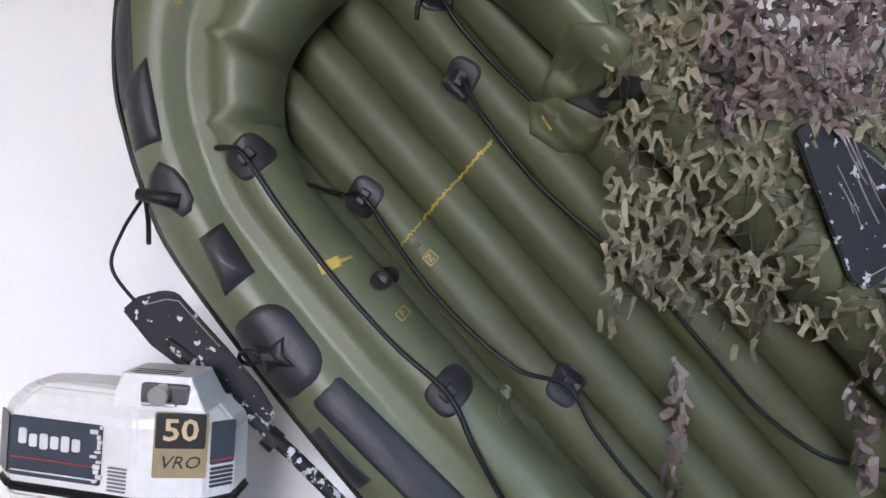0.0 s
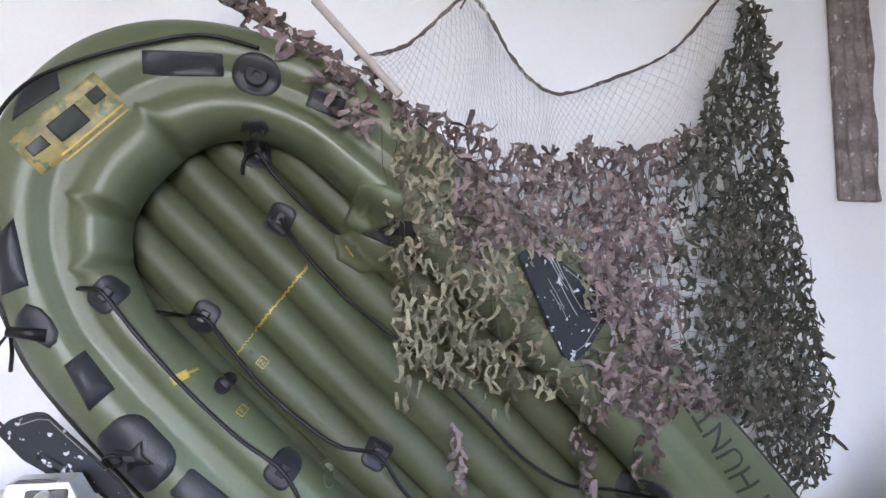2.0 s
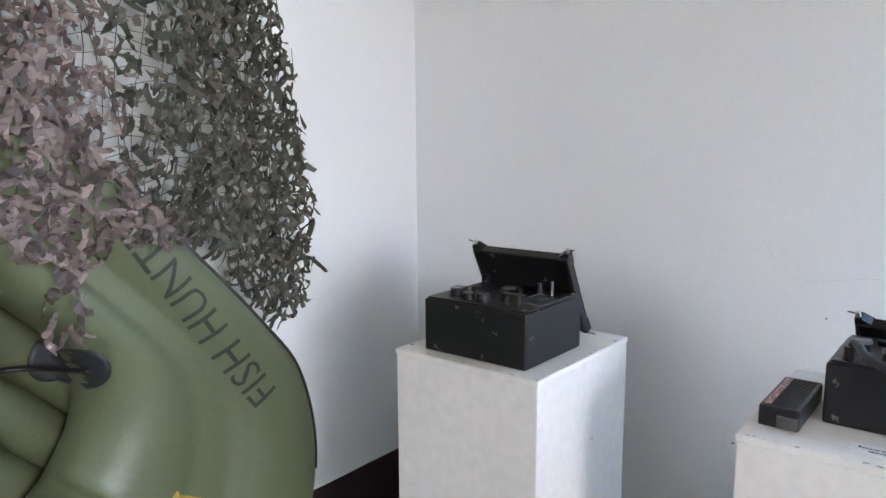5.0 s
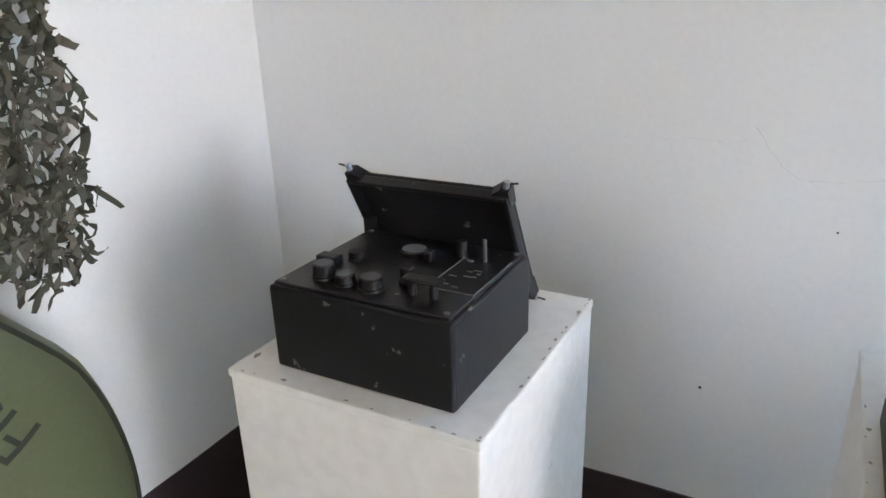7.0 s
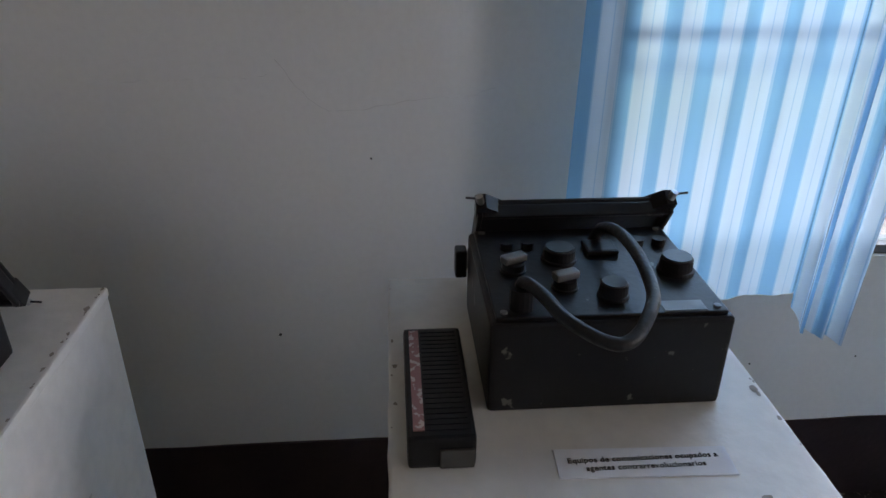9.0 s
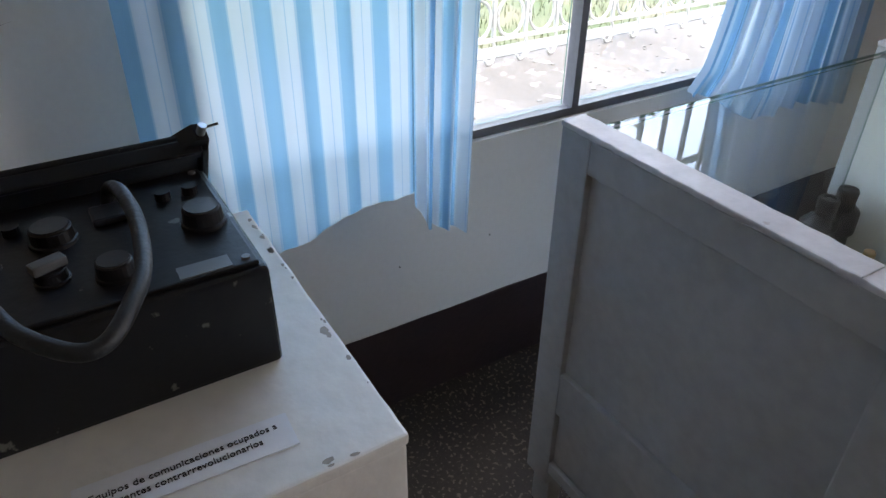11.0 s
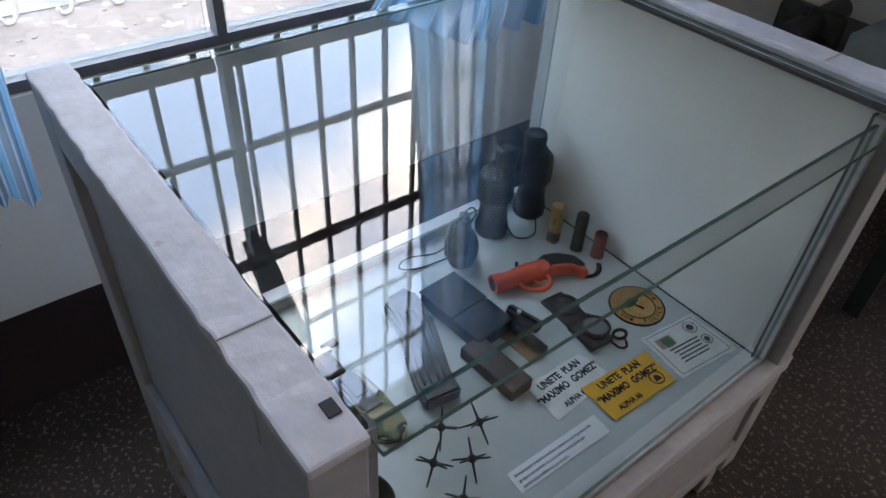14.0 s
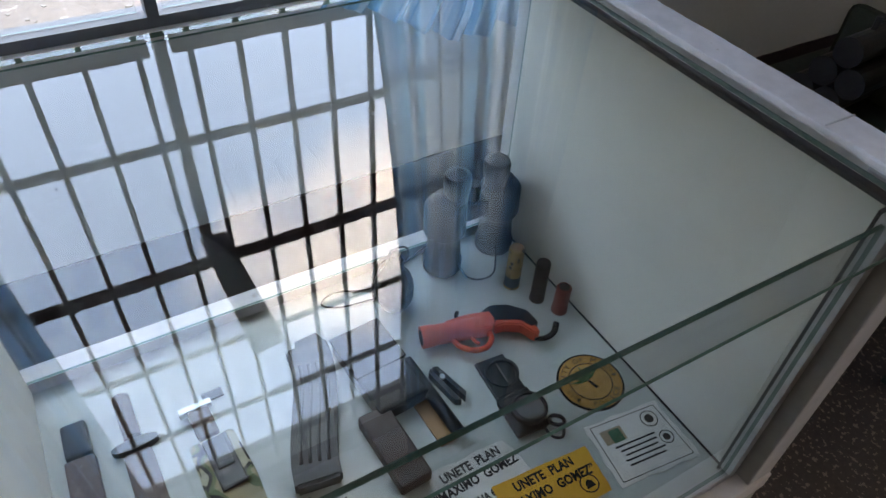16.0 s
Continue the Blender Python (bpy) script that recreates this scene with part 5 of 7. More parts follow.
def ribbon(bm, p, q, w, pinch):
    """A torn strip of cloth between two knots, widest at its ends."""
    d = Vector((q[0] - p[0], q[1] - p[1]))
    n2 = Vector((-d.y, d.x)).normalized()
    y0, y1 = net_y(*p) - rng.uniform(0, 0.014), net_y(*q) - rng.uniform(0, 0.014)
    sway, puff = rng.uniform(-0.008, 0.008), rng.uniform(-0.006, 0.018)
    rows = []
    for t, f in ((0, 1.0), (0.3, pinch), (0.65, pinch * rng.uniform(0.8, 1.3)), (1, rng.uniform(0.7, 1.2))):
        x, z = p[0] + d.x * t + n2.x * sway * math.sin(3.14 * t), p[1] + d.y * t + n2.y * sway * math.sin(3.14 * t)
        y = y0 + (y1 - y0) * t - puff * math.sin(3.14 * t)
        k, tilt = w * f * rng.uniform(0.7, 1.25), rng.uniform(-0.9, 0.9)
        rows.append((bm.verts.new((x + n2.x * k, y - k * tilt, z + n2.y * k)), bm.verts.new((x - n2.x * k, y + k * tilt, z - n2.y * k))))
    for (a1, b1), (a2, b2) in zip(rows, rows[1:]):
        bm.faces.new((a1, b1, b2, a2))


GAPS = ((-0.95, 1.93, 0.04), (-1.70, 1.46, 0.03), (-1.80, 1.40, 0.03), (-1.66, 1.37, 0.035))
knots = {}
for j in range(60):
    for i in range(84):
        x, z = -2.3 + 0.0262 * (i + 0.5 * (j % 2)) + rng.uniform(-.007, .007), 0.86 + 0.0315 * j + rng.uniform(-.008, .008)
        if inside(x, z, NET) and not any((x - gx) ** 2 + (z - gz) ** 2 < gr * gr for gx, gz, gr in GAPS):
            on_blade = abs((x + 1.62) * 0.89 + (z - 1.46) * 0.45) < 0.058 and abs(-(x + 1.62) * 0.45 + (z - 1.46) * 0.89) < 0.145
            if not on_blade:
                knots[(i, j)] = (x, z)
for (i, j), p in knots.items():
    k = net_region(*p)
    open_part = k != 1 and -1.30 < p[0] < -1.02 and 1.25 < p[1] < 1.88
    right, up1 = (i + 1, j), (i + (j % 2), j + 1)
    up2 = (up1[0] - 1, j + 1)
    w = rng.uniform(.006, .0115) if k == 1 else rng.uniform(.0065, .0135)
    keep = 0.34 if open_part else ((0.60 if p[1] < 1.66 else 0.72) if k == 1 else 0.76)
    for q, chance in ((up1, keep), (up2, keep), (right, 0.20 if k == 1 else 0.34)):
        if q in knots and rng.random() < chance:
            ribbon(bms[k], p, knots[q], w, rng.uniform(0.38, 0.62))
    flaps = (0.10 if k == 1 and p[1] < 1.65 else 0.6) if not open_part else 0.35
    if k != 1:
        flaps += 0.25
    while rng.random() < flaps:
        flaps -= 0.55
        x, z = p[0] + rng.uniform(-.01, .01), p[1] + rng.uniform(-.01, .01)
        cloth_bit(bms[k], x, z, rng.uniform(.026, .056), rng.uniform(.0055, .0105), rng.uniform(0, 6.28) if k == 0 else rng.gauss(-1.57, 0.6), net_y(x, z) - rng.uniform(.002, .02))


def hanging(k, x0, z0, x1, z1, n, spread):
    for i in range(n):
        f = i / n
        x, z = x0 + (x1 - x0) * f + rng.uniform(-spread, spread) * (1 - 0.6 * f), z0 + (z1 - z0) * f
        cloth_bit(bms[k], x, z, rng.uniform(.025, .055), rng.uniform(.005, .012), -1.57 + rng.uniform(-.5, .5), min(-0.27, on_raft(x, z) - 0.02))


hanging(0, -1.92, 1.15, -1.895, 0.74, 32, 0.022)
hanging(0, -1.555, 1.22, -1.525, 0.93, 34, 0.045)
hanging(0, -1.40, 1.15, -1.385, 0.98, 18, 0.04)
hanging(1, -2.05, 1.28, -2.04, 1.19, 6, 0.05)
hanging(1, -1.80, 1.24, -1.79, 1.17, 5, 0.05)
# garnish tied up along the branch and the upper cords
for a, b, n in (((-2.60, 2.31), (-2.25, 2.10), 46), ((-2.27, 2.10), (-2.17, 1.93), 40), ((-0.90, 2.58), (-0.80, 2.3), 30)):
    for i in range(n):
        f = i / n
        x, z = a[0] + (b[0] - a[0]) * f + rng.uniform(-.03, .03), a[1] + (b[1] - a[1]) * f + rng.uniform(-.03, .03)
        cloth_bit(bms[0 if a[0] < -1 else 2], x, z, rng.uniform(.03, .06), rng.uniform(.007, .012), rng.uniform(0, 6.28), -0.35 if x < -2 else -0.15)
for bm, m, lab in zip(bms, (M_NETBROWN, M_NETGREEN, M_NETDARK), ("brown cut cloth garnish", "yellow-green cut cloth garnish", "dark green cut cloth garnish")):
    o = part("garnish", bm, m, net, lab)
    o["kind"] = "stuff"
# carrier cords behind the cloth
cords = bmesh.new()
for i in range(46):
    x = -2.10 + i * 0.032
    pts = [(x + 0.03 * math.sin(zz * 9 + i), net_y(x, zz) + 0.006, zz) for zz in [1.0 + 0.07 * k for k in range(21)] if inside(x, zz, NET)]
    if len(pts) > 2:
        tube(cords, pts, 0.0011, n=3, steps=1)
for k in range(19):
    zz = 1.2 + 0.03 * k
    pts = [(x, net_y(x, zz) + 0.006, zz + 0.012 * math.sin(x * 25 + k)) for x in [-2.10 + 0.05 * i for i in range(29)] if inside(x, zz, NET)]
    if len(pts) > 2:
        tube(cords, pts, 0.0011, n=3, steps=1)
part("carrier_cord", cords, M_NETDARK, net, "", False)["kind"] = "stuff"

# pale fishing net hung in swags above it
fish = thing("fishing_net", (-1.55, -0.12, 1.9), "pale knotted fishing net hung in swags on the wall", "fishing net")
TOPS = [(-2.19, 2.18), (-2.04, 2.241), (-1.905, 2.374), (-1.83, 2.44), (-1.765, 2.388), (-1.66, 2.237), (-1.534, 2.158), (-1.364, 2.207), (-1.12, 2.325), (-0.95, 2.50), (-0.86, 2.62)]
LOWS = [(-2.17, 2.06), (-2.03, 2.0), (-1.9, 1.95), (-1.80, 1.93), (-1.72, 1.90), (-1.62, 1.88), (-1.52, 1.93), (-1.38, 1.93), (-1.14, 2.02), (-0.98, 2.26), (-0.88, 2.45)]
tl = smooth_line([(x, -0.06 - 0.2 * max(0, (-1.6 - x)), z) for x, z in TOPS], 10)
ll = smooth_line([(x, -0.10 - 0.25 * max(0, (-1.4 - x)), z) for x, z in LOWS], 10)


def net_at(s, t):
    i = min(max(s, 0), 0.9999) * (len(tl) - 1)
    a, f = int(i), i - int(i)
    p, q = tl[a].lerp(tl[a + 1], f), ll[a].lerp(ll[a + 1], f)
    r = p.lerp(q, t)
    r.y -= 0.03 * math.sin(math.pi * t) + 0.012 * math.sin(s * 40)
    r.x += 0.012 * math.sin(t * 5 + s * 23)
    return r


bm = bmesh.new()
for k in range(-14, 78):
    for d in (1, -1):
        pts = []
        for j in range(15):
            t = j / 14
            s = (k + d * t * 7 + (7 if d < 0 else 0)) / 70
            if 0 <= s <= 1:
                pts.append(net_at(s, t))
        if len(pts) > 2:
            tube(bm, pts, 0.0008, n=3, steps=1)
part("mesh_cord", bm, M_CORD, fish, "", False)["kind"] = "stuff"
bm = bmesh.new()
tube(bm, tl, 0.0055, n=6, steps=1)
for v in bm.verts:
    v.co += Vector((noise.noise(v.co * 70), noise.noise(v.co * 71 + Vector((3, 0, 0))), noise.noise(v.co * 72))) * 0.006
part("head_rope", bm, M_NETBROWN, fish, "twisted brown head rope", True)
for x, z in ((-1.83, 2.445), (-0.865, 2.625)):
    part("nail", cylm((x, 0.004, z), (x, -0.075, z), 0.004, n=8), M_DARKMET, fish)

# ---- outboard motor ----
mot = thing("outboard_motor", (-2.98, -0.42, 0.0), "white outboard motor with a navy band and worn paint", "outboard motor")
FOOT = [(-3.172, -0.435), (-3.130, -0.478), (-2.950, -0.505), (-2.892, -0.515), (-2.775, -0.490), (-2.738, -0.455), (-2.738, -0.375), (-2.82, -0.34), (-3.172, -0.34)]


def loft(levels, material, name, parent, label=""):
    bm = bmesh.new()
    cx, cy = -2.965, -0.43
    rows = [[bm.verts.new((cx + (x - cx) * s, cy + (y - cy) * s, z)) for x, y in FOOT] for z, s in levels]
    for a, b in zip(rows, rows[1:]):
        for i in range(len(FOOT)):
            bm.faces.new((a[i], a[(i + 1) % len(FOOT)], b[(i + 1) % len(FOOT)], b[i]))
    bm.faces.new(rows[0][::-1])
    bm.faces.new(rows[-1])
    bmesh.ops.recalc_face_normals(bm, faces=bm.faces)
    bmesh.ops.bevel(bm, geom=[e for e in bm.edges if e.calc_face_angle(0) > 0.3], offset=0.006, segments=2, affect="EDGES")
    return part(name, bm, material, parent, label)


loft([(0.862, 1.02), (0.878, 1.025)], M_BLACKP, "rubber_rim", mot, "black rubber rim")
cowl = loft([(0.878, 1.0), (0.998, 0.985), (1.012, 0.95), (1.036, 0.84), (1.050, 0.72), (1.056, 0.5)], M_WHITECOWL, "cowl", mot, "yellowed white engine cowl")
loft([(0.70, 0.86), (0.862, 0.97)], M_WHITECOWL, "lower_pan", mot)
FACE = Matrix.Rotation(radians(90), 4, "X")


def on_face(p, q, f, z, out=0.002):
    """A point on the upright face between footprint corners p and q, and its frame."""
    a, b = Vector((*FOOT[p], 0)), Vector((*FOOT[q], 0))
    d = (b - a).normalized()
    nrm = Vector((d.y, -d.x, 0))
    m = Matrix(((d.x, 0, nrm.x, 0), (d.y, 0, nrm.y, 0), (0, 1, 0, 0), (0, 0, 0, 1)))
    o = a.lerp(b, f) + nrm * out
    return Matrix.Translation((o.x, o.y, z)) @ m


def plate(name, p, q, f, z, w, h, depth, material, parent, label="", out=0.001, r=0.004):
    bm = bmesh.new()
    prism(bm, rounded(w, h, min(r, w / 2.1, h / 2.1), 3), depth, on_face(p, q, f, z, out))
    return part(name, bm, material, parent, label)


plate("band", 1, 2, 0.5, 0.945, 0.178, 0.104, 0.002, M_NAVY, cowl, "navy band with chipped edges")
plate("band", 0, 1, 0.5, 0.945, 0.054, 0.104, 0.002, M_NAVY, cowl)
rng = random.Random(31)
for k in range(6):
    plate("maker_mark", 1, 2, 0.15 + 0.115 * k, 0.957 + (0.006 if k == 0 else 0), 0.0155, 0.022 if k % 2 else 0.027, 0.0022, M_WHITECOWL, cowl, "white block of the maker's mark", 0.0022)
plate("pinstripe", 1, 2, 0.5, 0.925, 0.17, 0.002, 0.0024, M_RED, cowl, "thin red line", 0.0022, 0.0005)
plate("pinstripe", 1, 2, 0.5, 0.902, 0.17, 0.0022, 0.0024, M_WHITECOWL, cowl, "", 0.0022, 0.0005)
for k in range(7):
    plate("vent_slat", 2, 3, 0.5, 0.888 + 0.0065 * k, 0.036, 0.003, 0.002, M_KNOB, cowl)
for k in range(5):
    plate("vent_slat", 4, 5, 0.5, 0.90 + 0.0075 * k, 0.042, 0.0045, 0.003, M_NAVY, cowl)
plate("side_band", 4, 5, 0.5, 0.975, 0.044, 0.075, 0.002, M_NAVY, cowl)
plate("side_stripe", 4, 5, 0.5, 0.945, 0.04, 0.003, 0.0024, M_RED, cowl, "", 0.0022, 0.0005)
panel = plate("number_panel", 3, 4, 0.62, 0.972, 0.088, 0.112, 0.003, M_TAN, cowl, "bronze number panel")
plate("number_ground", 3, 4, 0.62, 0.997, 0.082, 0.060, 0.0012, M_BLACKP, panel, "", 0.0042)
part("number", words("50", 0.052, on_face(3, 4, 0.62, 0.997, 0.006), 0.0008, stretch=1.15, bold=0.015), M_OCHREPALE, panel, "pale gold number 50")
part("lettering", words("VRO", 0.030, on_face(3, 4, 0.62, 0.942, 0.0052), 0.0008, shear=0.25, stretch=1.1), M_INK, panel)
bm = boxm(-2.940, -2.775, -0.515, -0.40, 1.030, 1.090, bevel=0.006)
for v in bm.verts:
    if v.co.z > 1.06:
        v.co.x += -0.030 if v.co.x > -2.85 else 0.010
        v.co.y += 0.012 if v.co.y < -0.45 else 0
hood = part("air_hood", bm, M_WHITECOWL, cowl, "raised white hood at the front")
part("knob_recess", boxm(-2.888, -2.806, -0.5165, -0.46, 1.043, 1.077, bevel=0.006), M_BAKELITE, cowl, "grey recess")
part("latch_knob", cylm((-2.85, -0.535, 1.060), (-2.85, -0.510, 1.061), 0.017, n=22), M_STEEL, cowl, "chromed latch knob")
part("latch_bar", boxm(-2.880, -2.822, -0.530, -0.516, 1.042, 1.048, bevel=0.003), M_STEEL, cowl)
part("drive_leg", boxm(-3.09, -2.95, -0.47, -0.38, 0.16, 0.70, bevel=0.02), M_WHITECOWL, mot)
part("gearcase", cylm((-3.16, -0.425, 0.14), (-2.86, -0.425, 0.14), 0.055, 0.035, n=20), M_WHITECOWL, mot)
stand = thing("motor_stand", (-3.02, -0.43, 0), "plain dark timber stand under the motor", "stand")
for x in (-3.22, -2.80):
    part("upright", boxm(x - 0.025, x + 0.025, -0.46, -0.40, 0.04, 0.695, bevel=0.004), M_WOODOLD, stand)
part("foot_board", boxm(-3.3, -2.72, -0.6, -0.37, 0, 0.04, bevel=0.004), M_WOODOLD, stand)


rng = random.Random(41)
for k in range(12):
    plate("paint_chip", 1, 2, rng.uniform(0.90, 0.985), 0.90 + 0.0085 * k, rng.uniform(0.006, 0.016), rng.uniform(0.004, 0.009), 0.0024, M_WHITECOWL, cowl, "", 0.0024, 0.002)
for k in range(3):
    part("hood_line", boxm(-2.915, -2.835, -0.497 + 0.014 * k, -0.494 + 0.014 * k, 1.0898, 1.0908), M_INK, hood)


# ---- display case under the window ----
CX0, CX1 = -0.400, -1.030     # wall side, room side
CN, CF = -2.295, -3.190       # outer faces of the two end panels
CT, CFL, PT = 0.908, 0.412, 0.046
case = thing("display_case", (-0.715, -2.74, 0), "grey-painted wooden display case with glass top and front", "display case")


def end_panel(y0, y1, sign, label):
    """A framed end: stiles and rails round sunk boards, with a worn white upper edge."""
    p = part("end_panel", boxm(CX1 + 0.002, CX0 - 0.002, (y0 + y1) / 2 - 0.010, (y0 + y1) / 2 + 0.010, 0.14, CT - 0.012), M_CASEIN if sign > 0 else M_CASE, case, label)
    lo, hi = min(y0, y1), max(y0, y1)
    mid = (lo + hi) / 2
    for x0, x1 in ((CX0, CX0 - 0.068), (CX1 + 0.075, CX1)):
        part("stile", boxm(min(x0, x1), max(x0, x1), lo, hi, 0.10, CT - 0.010, bevel=0.003), M_CASE, p)
    if sign < 0:
        ys = (mid + 0.0105, hi)
    else:
        ys = (lo, mid - 0.0105)
    for z0, z1 in ((CT - 0.068, CT - 0.0105), (0.315, 0.420), (0.14, 0.17)):
        part("rail", boxm(CX1 + 0.076, CX0 - 0.069, ys[0], ys[1], z0, z1, bevel=0.003), M_CASE, p)
    return p


near = end_panel(CN, CN - PT, -1, "grey framed end panel with a dusty sunk board")
far = end_panel(CF + PT, CF, 1, "end panel lined in chalky white")
# the white lining of the far end, flush between the glasses
part("lining", boxm(CX1 + 0.03, CX0 - 0.036, CF + PT + 0.0005, CF + PT + 0.006, CFL, CT - 0.03), M_CASEIN, far, "chalky white lining board")
part("lining", boxm(CX1 + 0.03, CX0 - 0.036, CN - PT - 0.006, CN - PT - 0.0005, CFL, CT - 0.03), M_CASEIN, near)
for y0, y1 in ((CN - PT - 0.001, CN + 0.001), (CF - 0.001, CF + PT + 0.001)):
    bm = boxm(CX1 - 0.003, CX0 + 0.002, y0, y1, CT - 0.010, CT, bevel=0.003)
    bmesh.ops.subdivide_edges(bm, edges=[e for e in bm.edges if e.calc_length() > 0.2], cuts=40, use_grid_fill=True)
    for v in bm.verts:
        v.co += Vector((0, noise.noise(v.co * 60), noise.noise(v.co * 44) * 0.5)) * 0.0022
    cap = part("edge_cap", bm, M_CASETOP, case, "worn white painted edge with chips")
    ym = (y0 + y1) / 2
    inner = y0 + 0.012 if y1 > -2.5 else y1 - 0.012
    part("glass_slot", boxm(-1.006, -0.992, inner - 0.006, inner + 0.004, CT - 0.001, CT + 0.0015), M_INK, cap, "dark slot for the glass")
    part("joint", boxm(-0.9015, -0.9, y0 + 0.002, y1 - 0.002, CT - 0.001, CT + 0.0012), M_CASE, cap)
part("slot_cut", boxm(-0.80, -0.74, CN - 0.001, CN + 0.0018, 0.325, 0.335, bevel=0.003, turn=Matrix.Rotation(radians(20), 4, "Y")), M_INK, near, "dark hand slot")
# body below the show floor
part("show_floor", boxm(-0.995, -0.436, CF + PT + 0.006, CN - PT - 0.006, CFL - 0.012, CFL), M_CASEFLOOR, case, "pale green board under thin glass")
part("body", boxm(-1.004, -0.405, CF + PT, CN - PT, 0.15, CFL - 0.0125), M_CASE, case)
part("floor_gap", boxm(-0.99, -0.44, CF + PT + 0.0062, CF + PT + 0.0092, CFL, CFL + 0.0012), M_INK, case, "dark gap along the lining")
part("back_rail", boxm(-0.434, -0.402, CF + PT, CN - PT, CFL - 0.012, CFL + 0.02, bevel=0.002), M_CASETOP, case)
fr = part("front_ledge", boxm(-1.034, -1.008, CF + 0.002, CN - PT, CFL - 0.03, CFL + 0.004, bevel=0.003), M_CASETOP, case, "worn white front ledge")
part("ledge_strip", boxm(-1.0075, -0.9955, CF + PT, CN - PT, CFL - 0.011, CFL + 0.014, bevel=0.001), M_ALU, case, "bright aluminium glazing strip")
part("front_rail", boxm(-1.030, -1.005, CF + PT, CN - PT, 0.34, CFL - 0.031, bevel=0.002), M_CASE, case)
part("front_rail", boxm(-1.030, -1.005, CF + PT, CN - PT, 0.15, 0.20, bevel=0.002), M_CASE, case)
part("front_board", boxm(-1.022, -1.005, CF + PT, CN - PT, 0.2005, 0.3395), M_CASE, case)
for y in (CF + PT, CN - PT):
    s = 1 if y < -2.7 else -1
    part("glazing_strip", boxm(-1.010, -0.994, y + s * 0.0065, y + s * 0.020, CFL + 0.0145, CT - 0.032, bevel=0.001), M_ALU, case, "aluminium glazing strip")
    part("glazing_gap", boxm(-0.9935, -0.989, y + s * 0.0062, y + s * 0.016, CFL + 0.001, CT - 0.032), M_INK, case)
    part("top_bead", boxm(CX1 + 0.02, CX0 - 0.02, y + s * 0.0005, y + s * 0.012, CT - 0.028, CT - 0.0225), M_INK, case)
g = part("top_glass", boxm(-1.040, -0.425, CF + PT + 0.004, CN - PT - 0.004, CT - 0.020, CT - 0.0135, bevel=0.0012), M_GLASS, case, "thick plate glass top with a green edge")
glaze(g, 2, 1)
g = part("front_glass", boxm(-1.0035, -0.9985, CF + PT + 0.0205, CN - PT - 0.0205, CFL + 0.0145, CT - 0.040), M_GLASS, case, "upright plate glass front")
glaze(g, 0, -1)
g = part("back_glass", boxm(-0.4355, -0.4305, CF + PT + 0.004, CN - PT - 0.004, CFL + 0.0205, CT - 0.0205), M_GLASS, case, "upright glass back")
glaze(g, 0, -1)
for x in (CX0 - 0.04, CX1 + 0.04):
    for y in (CN - 0.03, CF + 0.03):
        part("leg", boxm(x - 0.025, x + 0.025, y - 0.02, y + 0.02, 0, 0.10, bevel=0.004), M_CASE, case)

# ---- things shown in the case ----
Z0 = CFL


def lay(x, y, turn=0.0, z=Z0):
    """Local x runs south along the case and local y towards the window."""
    return Matrix.Translation((x, y, z)) @ Matrix.Rotation(radians(-90 + turn), 4, "Z")


def quad(bm, pts, z0, z1):
    lo, hi = [bm.verts.new((x, y, z0)) for x, y in pts], [bm.verts.new((x, y, z1)) for x, y in pts]
    n = len(pts)
    bm.faces.new(lo[::-1])
    bm.faces.new(hi)
    for i in range(n):
        bm.faces.new((lo[i], lo[(i + 1) % n], hi[(i + 1) % n], hi[i]))
    bmesh.ops.recalc_face_normals(bm, faces=bm.faces)
    return bm


def ragged(pts, seed, amount=0.0015, per=8):
    r, out = random.Random(seed), []
    for (x0, y0), (x1, y1) in zip(pts, pts[1:] + pts[:1]):
        for k in range(per):
            f = k / per
            out.append((x0 + (x1 - x0) * f + r.uniform(-amount, amount), y0 + (y1 - y0) * f + r.uniform(-amount, amount)))
    return out


def spread(text, size, x, y, turn, material, parent, z, stretch=1.0, align="CENTER"):
    return part("lettering", words(text, size, lay(x, y, turn, z), 0.0002, align, 0.0, stretch, 0.03), material, parent)


def flyer(name, pts, material, seed, z, label, turn, x, y, lines):
    t = thing(name, (x, y, Z0), label, "leaflet", "printed leaflets")
    part("sheet", quad(bmesh.new(), ragged(pts, seed, 0.0006 if material is M_YELLOW else 0.0014), z, z + 0.0012), material, t)
    for text, dx, dy, size, st in lines:
        q = lay(x, y, turn) @ Vector((dx, dy, 0))
        part("lettering", words(text, size, lay(q.x, q.y, turn, z + 0.0014), 0.0002, "CENTER", 0.0, st, 0.035), M_INK, t)
    return t


LINES = [("UNETE  PLAN", 0.0, 0.022, 0.0185, 0.82), ("\u201cMAXIMO  GOMEZ\u201d", 0.0, 0.001, 0.0185, 0.82)]
flyer("leaflet", [(-0.809, -2.773), (-0.814, -2.893), (-0.880, -2.905), (-0.888, -2.769)], M_OLDCARD, 3, Z0 + 0.0006, "torn white leaflet with bold black slogan", 1.5, -0.8475, -2.834, LINES + [("ALPHA 66", -0.012, -0.026, 0.014, 0.82)])
fy = flyer("leaflet", [(-0.866, -2.840), (-0.877, -2.988), (-0.946, -2.979), (-0.940, -2.839)], M_YELLOW, 4, Z0 + 0.0022, "bright yellow leaflet with bold black slogan", -2.5, -0.9065, -2.911, LINES + [("ALPHA 66", -0.024, -0.025, 0.014, 0.82)])
bm = bmesh.new()
c = (-0.924, -2.958)
